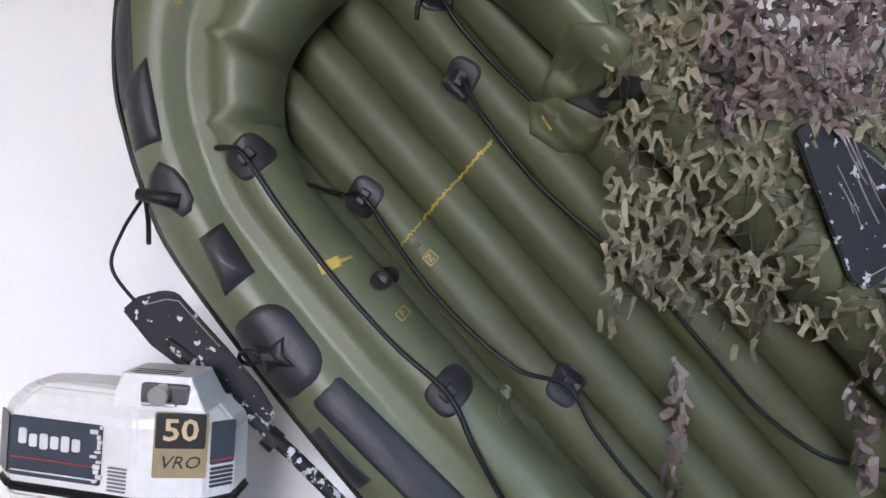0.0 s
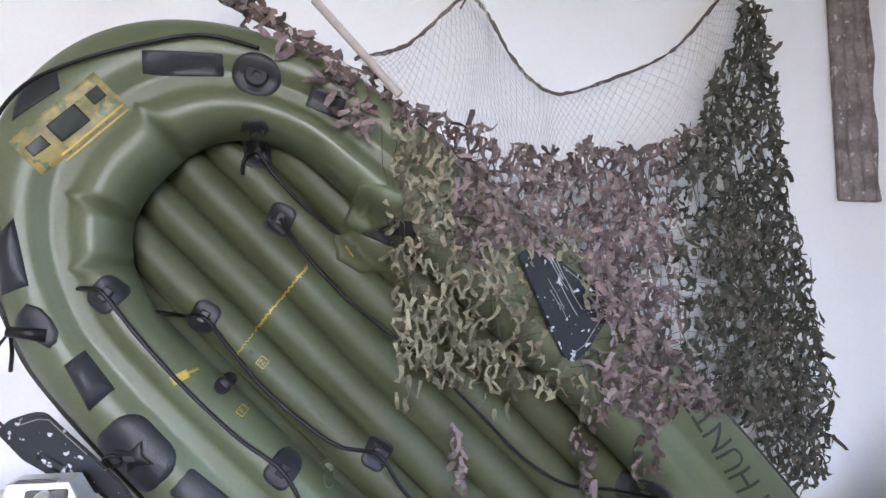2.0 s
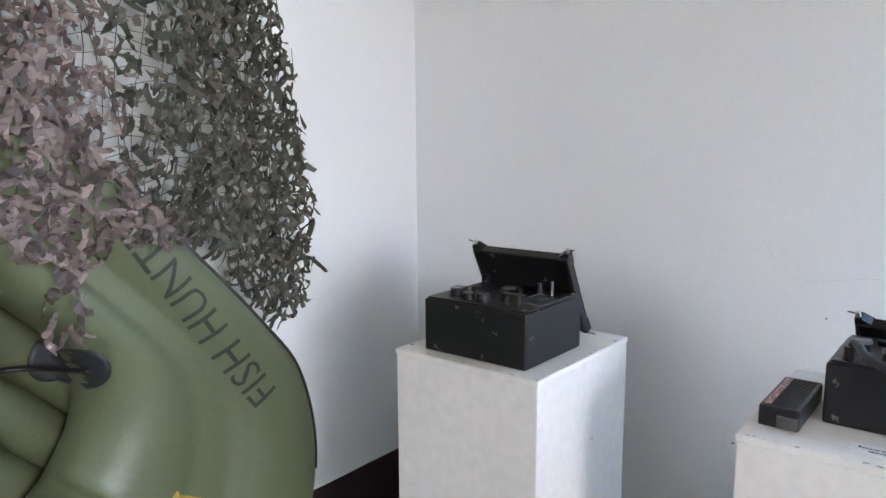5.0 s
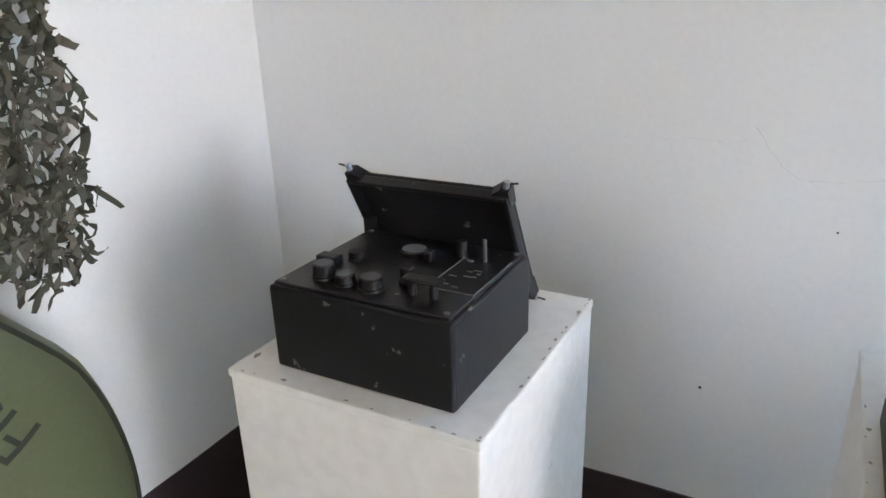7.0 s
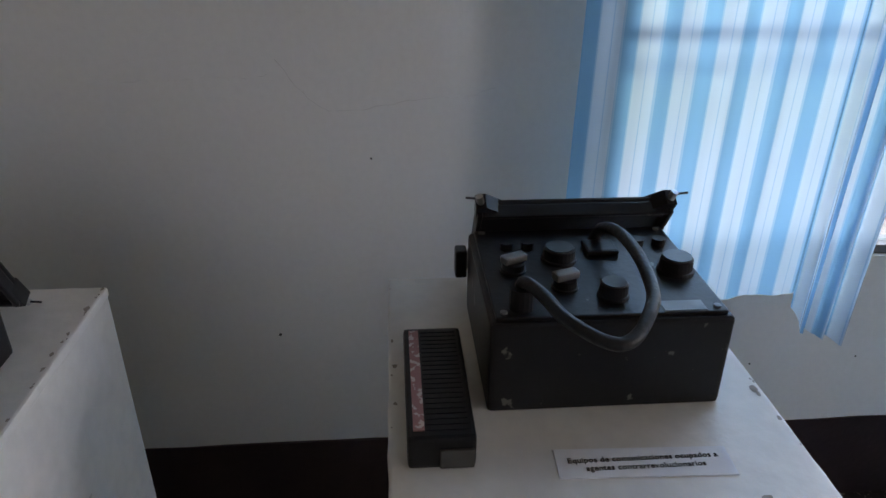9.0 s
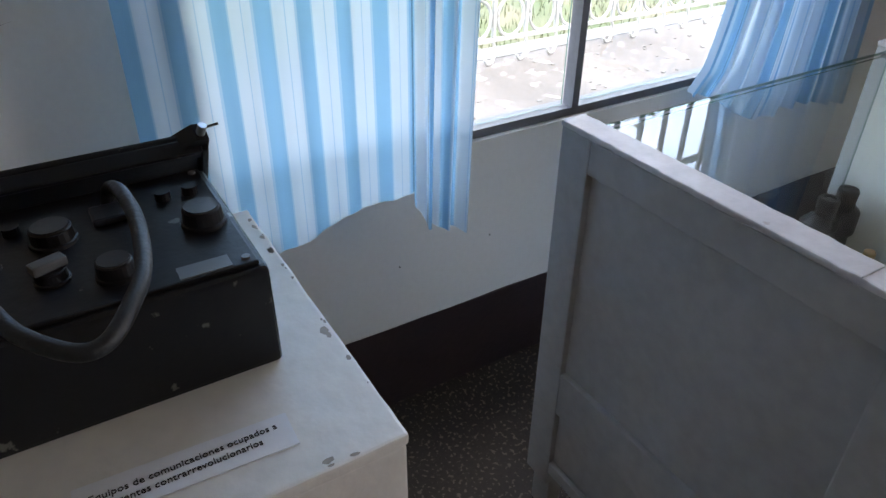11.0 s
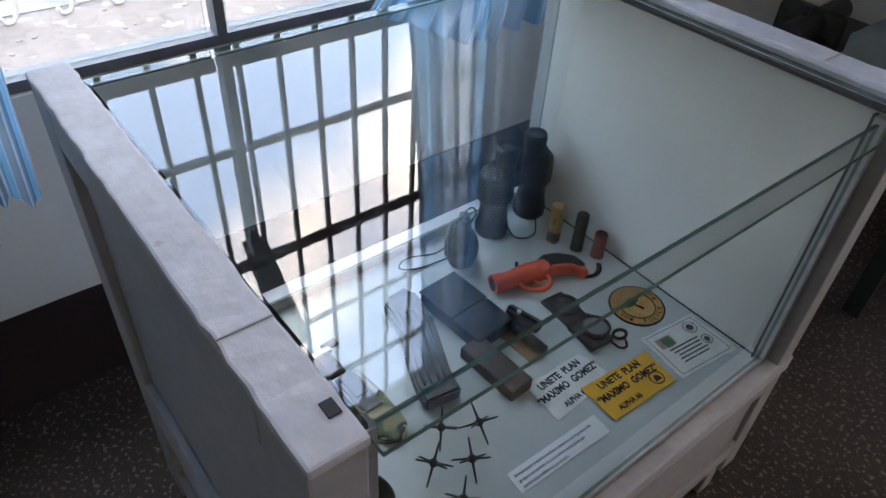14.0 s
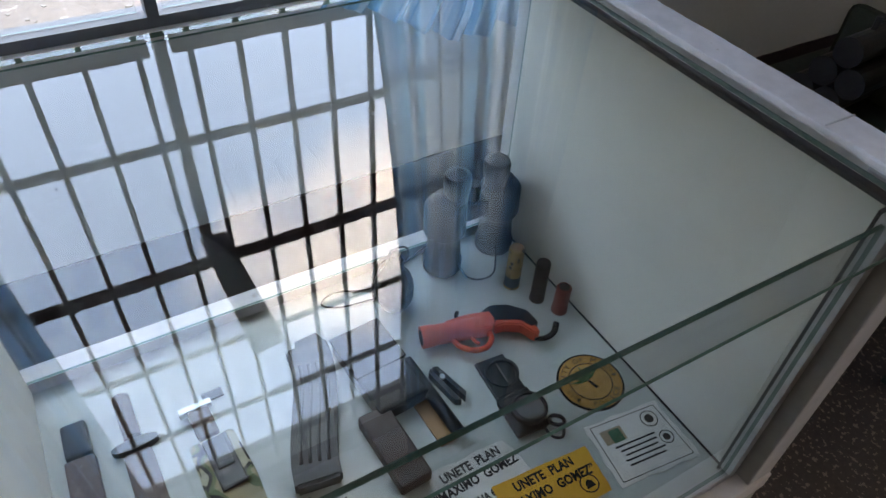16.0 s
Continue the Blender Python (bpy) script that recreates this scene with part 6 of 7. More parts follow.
tube(bm, [(c[0] + 0.0125 * math.cos(a), c[1] + 0.0125 * math.sin(a), Z0 + 0.0036) for a in [2 * math.pi * i / 24 for i in range(25)]], 0.0009, n=4, steps=1, up=(0, 0, 1))
part("seal_ring", bm, M_INK, fy)
part("seal", quad(bmesh.new(), [(c[0] - 0.006, c[1] + 0.007), (c[0] - 0.006, c[1] - 0.007), (c[0] + 0.002, c[1] - 0.005), (c[0] + 0.006, c[1]), (c[0] + 0.002, c[1] + 0.005)], Z0 + 0.0034, Z0 + 0.0038), M_INK, fy)

cap = thing("caption_card", (-0.928, -2.73, Z0), "white printed caption card lying in the case", "caption card", "caption cards")
part("sheet", quad(bmesh.new(), [(-0.909, -2.643), (-0.912, -2.821), (-0.948, -2.818), (-0.944, -2.640)], Z0 + 0.0006, Z0 + 0.0016), M_WHITEP, cap)
for k, text in enumerate(("Armamento y otros medios ocupados a integrantes de", "grupos terroristas de la contrarrevoluci\u00f3n que", "pretend\u00edan infiltrarse en el pa\u00eds.")):
    part("lettering", words(text, 0.0075, lay(-0.9185 - 0.0098 * k, -2.649, -1.5, Z0 + 0.0019), 0.0002, "LEFT", 0.0, 0.92), M_INK, cap)

bond = thing("voucher", (-0.908, -3.065, Z0), "aged white voucher with a ragged printed border", "voucher")
BP = [(-0.852, -3.005), (-0.866, -3.127), (-0.964, -3.124), (-0.950, -2.992)]
part("sheet", quad(bmesh.new(), ragged(BP, 9, 0.0016), Z0 + 0.0006, Z0 + 0.0016), M_OLDCARD, bond)
bc = Vector((-0.908, -3.062))
for (a, b) in zip(BP, BP[1:] + BP[:1]):
    for k in range(22):
        p, q = (Vector(a).lerp(Vector(b), (k + 0.15) / 22), Vector(a).lerp(Vector(b), (k + 0.8) / 22))
        p, q = bc + (p - bc) * 0.88, bc + (q - bc) * 0.88
        d = (q - p).normalized()
        nrm = Vector((-d.y, d.x)) * 0.0007
        part("border_dash", quad(bmesh.new(), [tuple(p - nrm), tuple(q - nrm), tuple(q + nrm), tuple(p + nrm)], Z0 + 0.0016, Z0 + 0.0019), M_INK, bond)


def on_bond(dx, dy, w, h, material, z=0.0003, name="print"):
    m = lay(bc.x, bc.y, -6)
    pts = [(m @ Vector((dx + sx * w / 2, dy + sy * h / 2, 0))) for sx, sy in ((-1, -1), (1, -1), (1, 1), (-1, 1))]
    part(name, quad(bmesh.new(), [(p.x, p.y) for p in pts], Z0 + 0.0016, Z0 + 0.0016 + z), material, bond)


on_bond(-0.030, 0.022, 0.034, 0.022, M_CARDTAN)
on_bond(-0.026, 0.020, 0.018, 0.020, M_CARDGREEN, 0.0005)
rng = random.Random(5)
for k in range(5):
    on_bond(-0.006 + rng.uniform(-.004, .004), 0.004 - 0.0075 * k, 0.066 - 0.006 * (k % 3), 0.0026, M_INK, 0.0003, "text_bar")
for dx, dy, r in ((0.034, 0.026, 0.0125), (0.040, -0.008, 0.010)):
    p = lay(bc.x, bc.y, -6) @ Vector((dx, dy, 0))
    bm = bmesh.new()
    tube(bm, [(p.x + r * math.cos(a), p.y + r * math.sin(a), Z0 + 0.0018) for a in [2 * math.pi * i / 20 for i in range(21)]], 0.0007, n=4, steps=1, up=(0, 0, 1))
    cyl(bm, (p.x, p.y, Z0 + 0.0016), (p.x, p.y, Z0 + 0.0019), r * 0.55, n=12)
    part("seal", bm, M_BAKELITE, bond)

# round police patch
pt = thing("cloth_patch", (-0.802, -3.056, Z0), "round orange cloth police patch with a palm tree", "patch")
px, py, PR = -0.795, -3.064, 0.051
bm = bmesh.new()
lathe(bm, (px, py, Z0), (0, 0, 1), [(0, PR), (0.0018, PR), (0.0026, PR * 0.985), (0.0026, PR * 0.95), (0.002, PR * 0.94)], 48)
part("rim", bm, M_PATCHBLK, pt)
part("ground", cylm((px, py, Z0 + 0.0018), (px, py, Z0 + 0.0024), PR * 0.935, n=48), M_PATCH, pt)
for r0 in (0.64,):
    bm = bmesh.new()
    tube(bm, [(px + PR * r0 * math.cos(a), py + PR * r0 * math.sin(a), Z0 + 0.0026) for a in [2 * math.pi * i / 40 for i in range(41)]], 0.0009, n=5, steps=1, up=(0, 0, 1))
    part("inner_ring", bm, M_PATCHBLK, pt)
part("centre", cylm((px, py, Z0 + 0.0022), (px, py, Z0 + 0.0027), PR * 0.62, n=40), M_PATCHIN, pt)


def round_words(text, radius, mid, step, flip=False):
    n = len(text)
    for i, ch in enumerate(text):
        if ch == " ":
            continue
        a = mid + (i - (n - 1) / 2) * step * (1 if flip else -1)
        q = lay(px, py, 8) @ Vector((radius * math.cos(radians(a)), radius * math.sin(radians(a)), 0))
        part("letter", words(ch, 0.0125, lay(q.x, q.y, 8 + (a + 90 if flip else a - 90), Z0 + 0.0027), 0.0002), M_PATCHBLK, pt)


round_words("THE CITY OF MIAMI", PR * 0.78, 92, 13.5)
round_words("POLICE", PR * 0.79, 270, 14.5, True)
for a in (198, 342):
    q = lay(px, py, 8) @ Vector((PR * 0.79 * math.cos(radians(a)), PR * 0.79 * math.sin(radians(a)), 0))
    bm = bmesh.new()
    prism(bm, [((0.0042 if k % 2 == 0 else 0.0018) * math.cos(k * math.pi / 5 + 1.57), (0.0042 if k % 2 == 0 else 0.0018) * math.sin(k * math.pi / 5 + 1.57)) for k in range(10)], 0.0004, lay(q.x, q.y, 8, Z0 + 0.0025))
    part("star", bm, M_PATCHBLK, pt)
for k in range(8):
    a = 25 + k * 20 - 8
    bm = bmesh.new()
    L = PR * (0.50 + 0.08 * (k % 2))
    m = lay(px, py, 8, Z0 + 0.0027) @ Matrix.Translation((-0.002, 0.003, 0)) @ Matrix.Rotation(radians(a), 4, "Z")
    prism(bm, [(0, 0), (L * 0.4, 0.0032), (L, 0.0004), (L * 0.45, -0.0022)], 0.0005, m)
    part("palm_leaf", bm, M_PATCHGRN, pt)
bm = bmesh.new()
prism(bm, [(-0.003, 0.004), (0.000, 0.004), (0.003, -0.014), (-0.003, -0.014)], 0.0005, lay(px, py, 8, Z0 + 0.0027))
part("palm_trunk", bm, M_PATCHBLK, pt)
bm = bmesh.new()
prism(bm, [(0.004, -0.003), (0.016, 0.0), (0.014, -0.012), (-0.012, -0.016), (-0.004, -0.010)], 0.0004, lay(px, py, 8, Z0 + 0.0027))
part("shore", bm, M_PATCH, pt)

# binoculars stood on end
bn = thing("binoculars", (-0.475, -3.045, Z0), "large black binoculars standing on their objective ends", "binoculars")
for x, y in ((-0.478, -2.990), (-0.474, -3.098)):
    bm = bmesh.new()
    lathe(bm, (x, y, Z0), (0, 0, 1), [(0, 0.031), (0.003, 0.033), (0.02, 0.0335), (0.022, 0.031), (0.075, 0.0265), (0.082, 0.034), (0.088, 0.036), (0.135, 0.0345), (0.142, 0.030), (0.146, 0.020), (0.155, 0.0195)], 30)
    b = part("barrel", bm, M_BLACKP, bn, "", True)
    dx = -0.004
    bm = bmesh.new()
    lathe(bm, (x + dx, y + 0.016 if y < -3.04 else y - 0.016, Z0 + 0.146), (0, 0, 1), [(0, 0.019), (0.02, 0.019), (0.022, 0.022), (0.044, 0.0225), (0.05, 0.020), (0.05, 0.014), (0.046, 0.012)], 24)
    part("eyepiece", bm, M_BLACKP, b, "", False)
part("bridge", boxm(-0.492, -0.460, -3.066, -3.020, Z0 + 0.095, Z0 + 0.13, bevel=0.006), M_BLACKP, bn)
part("focus_wheel", cylm((-0.476, -3.043, Z0 + 0.13), (-0.476, -3.043, Z0 + 0.16), 0.011, n=20), M_BLACKP, bn)
bm = bmesh.new()
tube(bm, [(-0.478, -2.955, Z0 + 0.06), (-0.47, -2.92, Z0 + 0.03), (-0.475, -2.86, Z0 + 0.004), (-0.455, -2.80, Z0 + 0.003), (-0.47, -2.77, Z0 + 0.003), (-0.49, -2.80, Z0 + 0.003), (-0.50, -2.88, Z0 + 0.003)], 0.0016, n=6)
tube(bm, [(-0.505, -3.08, Z0 + 0.03), (-0.535, -3.06, Z0 + 0.003), (-0.54, -3.03, Z0 + 0.003), (-0.525, -3.01, Z0 + 0.006), (-0.508, -3.0, Z0 + 0.03)], 0.0016, n=6)
part("cord", bm, M_INK, bn, "thin dark neck cord", True)

# hand grenade
gr = thing("hand_grenade", (-0.522, -2.875, Z0), "dull olive hand grenade with its ring and lever", "grenade")
bm = bmesh.new()
lathe(bm, (-0.522, -2.875, Z0), (0, 0, 1), [(0, 0.012), (0.004, 0.020), (0.018, 0.0275), (0.034, 0.0285), (0.036, 0.0262), (0.038, 0.0285), (0.05, 0.0245), (0.052, 0.0225), (0.054, 0.0228), (0.062, 0.016), (0.068, 0.0125), (0.078, 0.0125), (0.082, 0.010)], 48)
for v in bm.verts:
    if 0.008 < v.co.z - Z0 < 0.06:
        d = Vector((v.co.x + 0.522, v.co.y + 2.875, 0))
        a = math.atan2(d.y, d.x)
        v.co -= d * (0.10 * (abs(math.cos(a * 4)) < 0.4) + 0.02)
part("body", bm, M_GREN, gr, "", True)
bm = bmesh.new()
tube(bm, [(-0.519, -2.868, Z0 + 0.086), (-0.520, -2.852, Z0 + 0.082), (-0.522, -2.842, Z0 + 0.06), (-0.523, -2.841, Z0 + 0.03)], 0.005, n=8, flat=0.35)
part("lever", bm, M_GREN, gr, "", True)
bm = bmesh.new()
tube(bm, [(-0.527, -2.88 + 0.014 * math.cos(a), Z0 + 0.088 + 0.014 * math.sin(a)) for a in [2 * math.pi * i / 20 for i in range(21)]], 0.0013, n=6, steps=1, up=(1, 0, 0))
part("pull_ring", bm, M_DARKMET, gr, "", True)
part("fuse", cylm((-0.522, -2.875, Z0 + 0.08), (-0.522, -2.875, Z0 + 0.09), 0.009, n=14), M_DARKMET, gr)
gr.scale = (1.12, 1.12, 1.3)

# flare cartridges
for x, y, h, r, m, lab in ((-0.572, -3.072, 0.086, 0.0130, M_BRASSY, "tan flare cartridge with worn print, standing"), (-0.618, -3.092, 0.084, 0.0120, M_BLACKP, "black flare cartridge, standing"), (-0.656, -3.110, 0.054, 0.0125, M_REDCART, "short dark red flare cartridge, standing")):
    c = thing("flare_cartridge", (x, y, Z0), lab, "cartridge", "flare cartridges")
    bm = bmesh.new()
    lathe(bm, (x, y, Z0), (0, 0, 1), [(0, r * 1.08), (0.003, r * 1.08), (0.0032, r), (h * 0.97, r), (h, r * 0.9)], 22)
    part("shell", bm, m, c)
    part("top_rim", cylm((x, y, Z0 + h), (x, y, Z0 + h + 0.001), r * 0.7, n=20), M_BLACKP if m is not M_BRASSY else M_OCHRE, c)
    part("base", cylm((x, y, Z0 + 0.0035), (x, y, Z0 + h * 0.3), r * 1.02, n=22), M_DARKMET if m is M_BRASSY else m, c)

# orange flare pistol lying on its side
fp = thing("flare_pistol", (-0.66, -2.97, Z0), "orange plastic flare pistol with a black grip", "flare pistol")
GM = lay(-0.628, -2.93, -14)
bm = bmesh.new()
cyl(bm, GM @ Vector((-0.052, 0.0, 0.017)), GM @ Vector((0.040, 0.0, 0.017)), 0.0165, n=24)
cyl(bm, GM @ Vector((-0.058, 0.0, 0.017)), GM @ Vector((-0.040, 0.0, 0.017)), 0.0178, n=24)
part("barrel", bm, M_ORANGE, fp, "", False)
part("muzzle", cylm(GM @ Vector((-0.0588, 0, 0.017)), GM @ Vector((-0.0582, 0, 0.017)), 0.0125, n=20), M_INK, fp)


def slab(outline, z0, depth, material, name, label=""):
    bm = bmesh.new()
    prism(bm, outline, depth, GM @ Matrix.Translation((0, 0, z0)))
    bmesh.ops.bevel(bm, geom=list(bm.edges), offset=0.0022, segments=2, affect="EDGES")
    return part(name, bm, material, fp, label)


slab([(-0.018, -0.012), (0.05, -0.014), (0.062, 0.0), (0.058, 0.018), (0.02, 0.02), (-0.018, 0.014)], 0.004, 0.026, M_ORANGE, "receiver")
bm = bmesh.new()
tube(bm, [GM @ Vector(p) for p in ((-0.012, -0.014, 0.016), (-0.004, -0.030, 0.016), (0.014, -0.042, 0.016), (0.034, -0.041, 0.016), (0.047, -0.028, 0.016), (0.048, -0.014, 0.016))], 0.0045, n=10, up=(0, 0, 1))
part("trigger_guard", bm, M_ORANGE, fp, "", True)
bm = bmesh.new()
tube(bm, [GM @ Vector(p) for p in ((0.018, -0.014, 0.016), (0.020, -0.024, 0.016), (0.026, -0.032, 0.016))], 0.003, n=8, up=(0, 0, 1))
part("trigger", bm, M_ORANGE, fp, "", True)
slab([(0.044, 0.020), (0.062, 0.030), (0.090, 0.026), (0.118, 0.006), (0.126, -0.022), (0.112, -0.030), (0.098, -0.012), (0.072, -0.006), (0.052, -0.002)], 0.003, 0.026, M_BLACKP, "grip", "black grip shell")
slab([(0.056, -0.014), (0.072, -0.012), (0.098, -0.020), (0.112, -0.042), (0.122, -0.040), (0.120, -0.026), (0.1, -0.004), (0.06, 0.0)], 0.006, 0.022, M_ORANGE, "back_strap")
bm = bmesh.new()
tube(bm, [GM @ Vector(p) for p in ((0.114, -0.040, 0.014), (0.130, -0.044, 0.014), (0.148, -0.036, 0.014), (0.160, -0.018, 0.013))], 0.005, n=8, flat=0.5, up=(0, 0, 1))
part("lanyard_hook", bm, M_BLACKP, fp, "", True)
bm = bmesh.new()
tube(bm, [GM @ Vector(p) for p in ((0.008, 0.016, 0.018), (0.006, 0.026, 0.02), (0.010, 0.034, 0.02))], 0.0034, n=8, up=(0, 0, 1))
part("hammer", bm, M_BLACKP, fp, "", True)

# black pouch
po = thing("pouch", (-0.635, -2.79, Z0), "flat black boxy pouch with a lid flap", "pouch")
PM = lay(-0.636, -2.790, 4)


def block(parent, m, x0, x1, y0, y1, z0, z1, material, name, label="", bev=0.003):
    bm = boxm(x0, x1, y0, y1, z0, z1, bevel=bev)
    bmesh.ops.transform(bm, matrix=m, verts=bm.verts)
    return part(name, bm, material, parent, label)


block(po, PM, -0.040, 0.040, -0.075, 0.072, 0.0005, 0.030, M_BLACKP, "body", "", 0.005)
block(po, PM, -0.042, 0.042, -0.010, 0.074, 0.030, 0.034, M_BLACKP, "flap", "", 0.0015)
block(po, PM, -0.006, 0.006, -0.076, -0.070, 0.008, 0.022, M_DARKMET, "clasp")

# curved rifle magazine
mg = thing("rifle_magazine", (-0.665, -2.66, Z0), "curved dark ribbed rifle magazine", "magazine")
arc = []
for i in range(17):
    f = i / 16
    arc.append((-0.548 - 0.215 * f, -2.712 + 0.075 * math.sin(f * 1.9) * f * 0.95))
bm = bmesh.new()
rows = []
for i, (x, y) in enumerate(arc):
    p, q = arc[max(i - 1, 0)], arc[min(i + 1, 16)]
    d = Vector((q[0] - p[0], q[1] - p[1])).normalized()
    n2 = Vector((-d.y, d.x)) * 0.031
    rows.append([bm.verts.new((x + n2.x, y + n2.y, Z0 + 0.0005)), bm.verts.new((x - n2.x, y - n2.y, Z0 + 0.0005)), bm.verts.new((x - n2.x, y - n2.y, Z0 + 0.026)), bm.verts.new((x + n2.x, y + n2.y, Z0 + 0.026))])
for a, b in zip(rows, rows[1:]):
    for k in range(4):
        bm.faces.new((a[k], a[(k + 1) % 4], b[(k + 1) % 4], b[k]))
bm.faces.new(rows[0][::-1])
bm.faces.new(rows[-1])
bmesh.ops.recalc_face_normals(bm, faces=bm.faces)
bmesh.ops.bevel(bm, geom=[e for e in bm.edges if e.calc_face_angle(0) > 0.6], offset=0.004, segments=2, affect="EDGES")
part("body", bm, M_BAKELITE, mg)
for off in (-0.018, -0.006, 0.006, 0.018):
    line = []
    for i in range(3, 15):
        (x, y), p, q = arc[i], arc[i - 1], arc[i + 1]
        d = Vector((q[0] - p[0], q[1] - p[1])).normalized()
        line.append((x - d.y * off, y + d.x * off, Z0 + 0.0265))
    bm = bmesh.new()
    tube(bm, line, 0.0025, n=6, steps=1, up=(0, 0, 1), flat=0.6)
    part("rib", bm, M_BAKELITE, mg, "", True)
bm = bmesh.new()
quad(bm, [(-0.535, -2.70), (-0.532, -2.735), (-0.556, -2.742), (-0.562, -2.69)], Z0 + 0.004, Z0 + 0.02)
part("feed_lip", bm, M_DARKMET, mg)

bk = thing("wooden_block", (-0.76, -2.75, Z0), "brown rectangular block with rubbed edges", "block")
block(bk, lay(-0.760, -2.752, 3), -0.023, 0.023, -0.060, 0.060, 0.0005, 0.026, M_BROWNBLK, "body", "", 0.004)

# pen-like tool on a wooden slip
tl2 = thing("wooden_slip", (-0.71, -2.83, Z0), "thin plain wooden slip", "slip")
block(tl2, lay(-0.708, -2.823, 2), -0.013, 0.013, -0.075, 0.075, 0.0005, 0.004, M_OCHRE, "slip", "", 0.001)
pn = thing("tear_gas_pen", (-0.705, -2.838, Z0), "black tube-shaped pen device lying on a wooden slip", "pen device")
PN = lay(-0.708, -2.838, 3)
part("tube", cylm(PN @ Vector((0, 0.068, 0.013)), PN @ Vector((0, -0.072, 0.013)), 0.0095, n=20), M_BLACKP, pn)
part("cap", cylm(PN @ Vector((0, 0.02, 0.013)), PN @ Vector((0, 0.012, 0.013)), 0.0103, n=20), M_DARKMET, pn)
nl = thing("folding_clip", (-0.70, -2.868, Z0), "small blackened folding metal clip", "clip")
NL = lay(-0.702, -2.868, 12)
for s in (-1, 1):
    bm = bmesh.new()
    prism(bm, [(s * 0.002, 0.034), (s * 0.009, 0.03), (s * 0.011, -0.03), (s * 0.004, -0.036), (s * 0.003, 0.0)], 0.014, NL @ Matrix.Translation((0, 0, 0.0005)))
    part("jaw", bm, M_DARKMET, nl)
part("screw", cylm(NL @ Vector((0, 0.01, 0.0145)), NL @ Vector((0, 0.01, 0.019)), 0.004, n=12), M_STEEL, nl)

# lensatic compass, opened flat
cp = thing("compass", (-0.76, -2.945, Z0), "opened black lensatic field compass", "compass")
CM = lay(-0.757, -2.946, -4)
block(cp, CM, -0.026, 0.024, -0.004, 0.068, 0.0005, 0.006, M_DARKMET, "cover", "open sighting cover", 0.0025)
bm = bmesh.new()
lathe(bm, CM @ Vector((0.004, 0.036, 0.006)), (0, 0, 1), [(0, 0.026), (0.004, 0.026), (0.004, 0.021), (0.001, 0.0205)], 28)
part("cover_ring", bm, M_DARKMET, cp)
block(cp, CM, 0.003, 0.005, 0.018, 0.054, 0.0065, 0.008, M_KNOB, "sight_line", "", 0.0004)
block(cp, CM, -0.030, 0.022, -0.070, -0.006, 0.0005, 0.011, M_DARKMET, "base", "", 0.004)
bm = bmesh.new()
lathe(bm, CM @ Vector((0.006, -0.038, 0.011)), (0, 0, 1), [(0, 0.0265), (0.008, 0.0265), (0.009, 0.024), (0.009, 0.0215), (0.006, 0.021)], 36)
part("bezel", bm, M_DARKMET, cp)
part("dial", cylm(CM @ Vector((0.006, -0.038, 0.0165)), CM @ Vector((0.006, -0.038, 0.0175)), 0.0208, n=32), M_KNOB, cp, "pale grey compass dial")
bm = bmesh.new()
for k in range(24):
    a = 2 * math.pi * k / 24
    p, q = CM @ Vector((0.006 + 0.0175 * math.cos(a), -0.038 + 0.0175 * math.sin(a), 0.0178)), CM @ Vector((0.006 + 0.0200 * math.cos(a), -0.038 + 0.0200 * math.sin(a), 0.0178))
    cyl(bm, p, q, 0.0004, n=4)
box(bm, -0.0008, 0.0008, -0.014, 0.014, 0, 0.0006, turn=CM.to_3x3().to_4x4() @ Matrix.Rotation(0.7, 4, "Z"))
part("dial_marks", bm, M_INK, cp)
part("hinge", cylm(CM @ Vector((-0.026, -0.005, 0.007)), CM @ Vector((0.024, -0.005, 0.007)), 0.004, n=12), M_DARKMET, cp)
bm = bmesh.new()
th = CM @ Vector((0.030, -0.072, 0.016))
tube(bm, [th + Vector((0.011 * math.cos(a) * 0.7, 0.011 * math.cos(a) * 0.7, 0.011 * math.sin(a))) for a in [2 * math.pi * i / 20 for i in range(21)]], 0.0030, n=8, steps=1, up=(0.7, -0.7, 0))
part("thumb_ring", bm, M_DARKMET, cp, "", True)
bm = bmesh.new()
tube(bm, [CM @ Vector(p) for p in ((0.012, -0.070, 0.008), (0.016, -0.088, 0.006), (0.030, -0.092, 0.004), (0.040, -0.078, 0.005))], 0.0022, n=6, up=(0, 0, 1))
part("wire_loop", bm, M_DARKMET, cp, "", True)


# spiked road stars
def caltrop(x, y, turn):
    t = thing("caltrop", (x, y, Z0), "small black spiked caltrop of welded nails", "caltrop", "caltrops in the case")
    c = Vector((x, y, Z0 + 0.020))
    bm = bmesh.new()
    bmesh.ops.create_icosphere(bm, subdivisions=2, radius=0.0068, matrix=Matrix.Translation(c))
    part("hub", bm, M_DARKMET, t)
    for k in range(6):
        a = radians(turn + 60 * k)
        d = Vector((math.cos(a), math.sin(a), -0.62 if k % 2 == 0 else 0.62)).normalized()
        L = 0.0195 / 0.527 if k % 2 == 0 else 0.030
        part("spike", cylm(c, c + d * min(L, 0.034), 0.0023, 0.0012, n=7), M_DARKMET, t)
    return t


for x, y, a in ((-0.802, -2.608, 20), (-0.828, -2.659, 50), (-0.842, -2.563, 5), (-0.869, -2.611, 35), (-0.909, -2.562, 15)):
    caltrop(x, y, a)

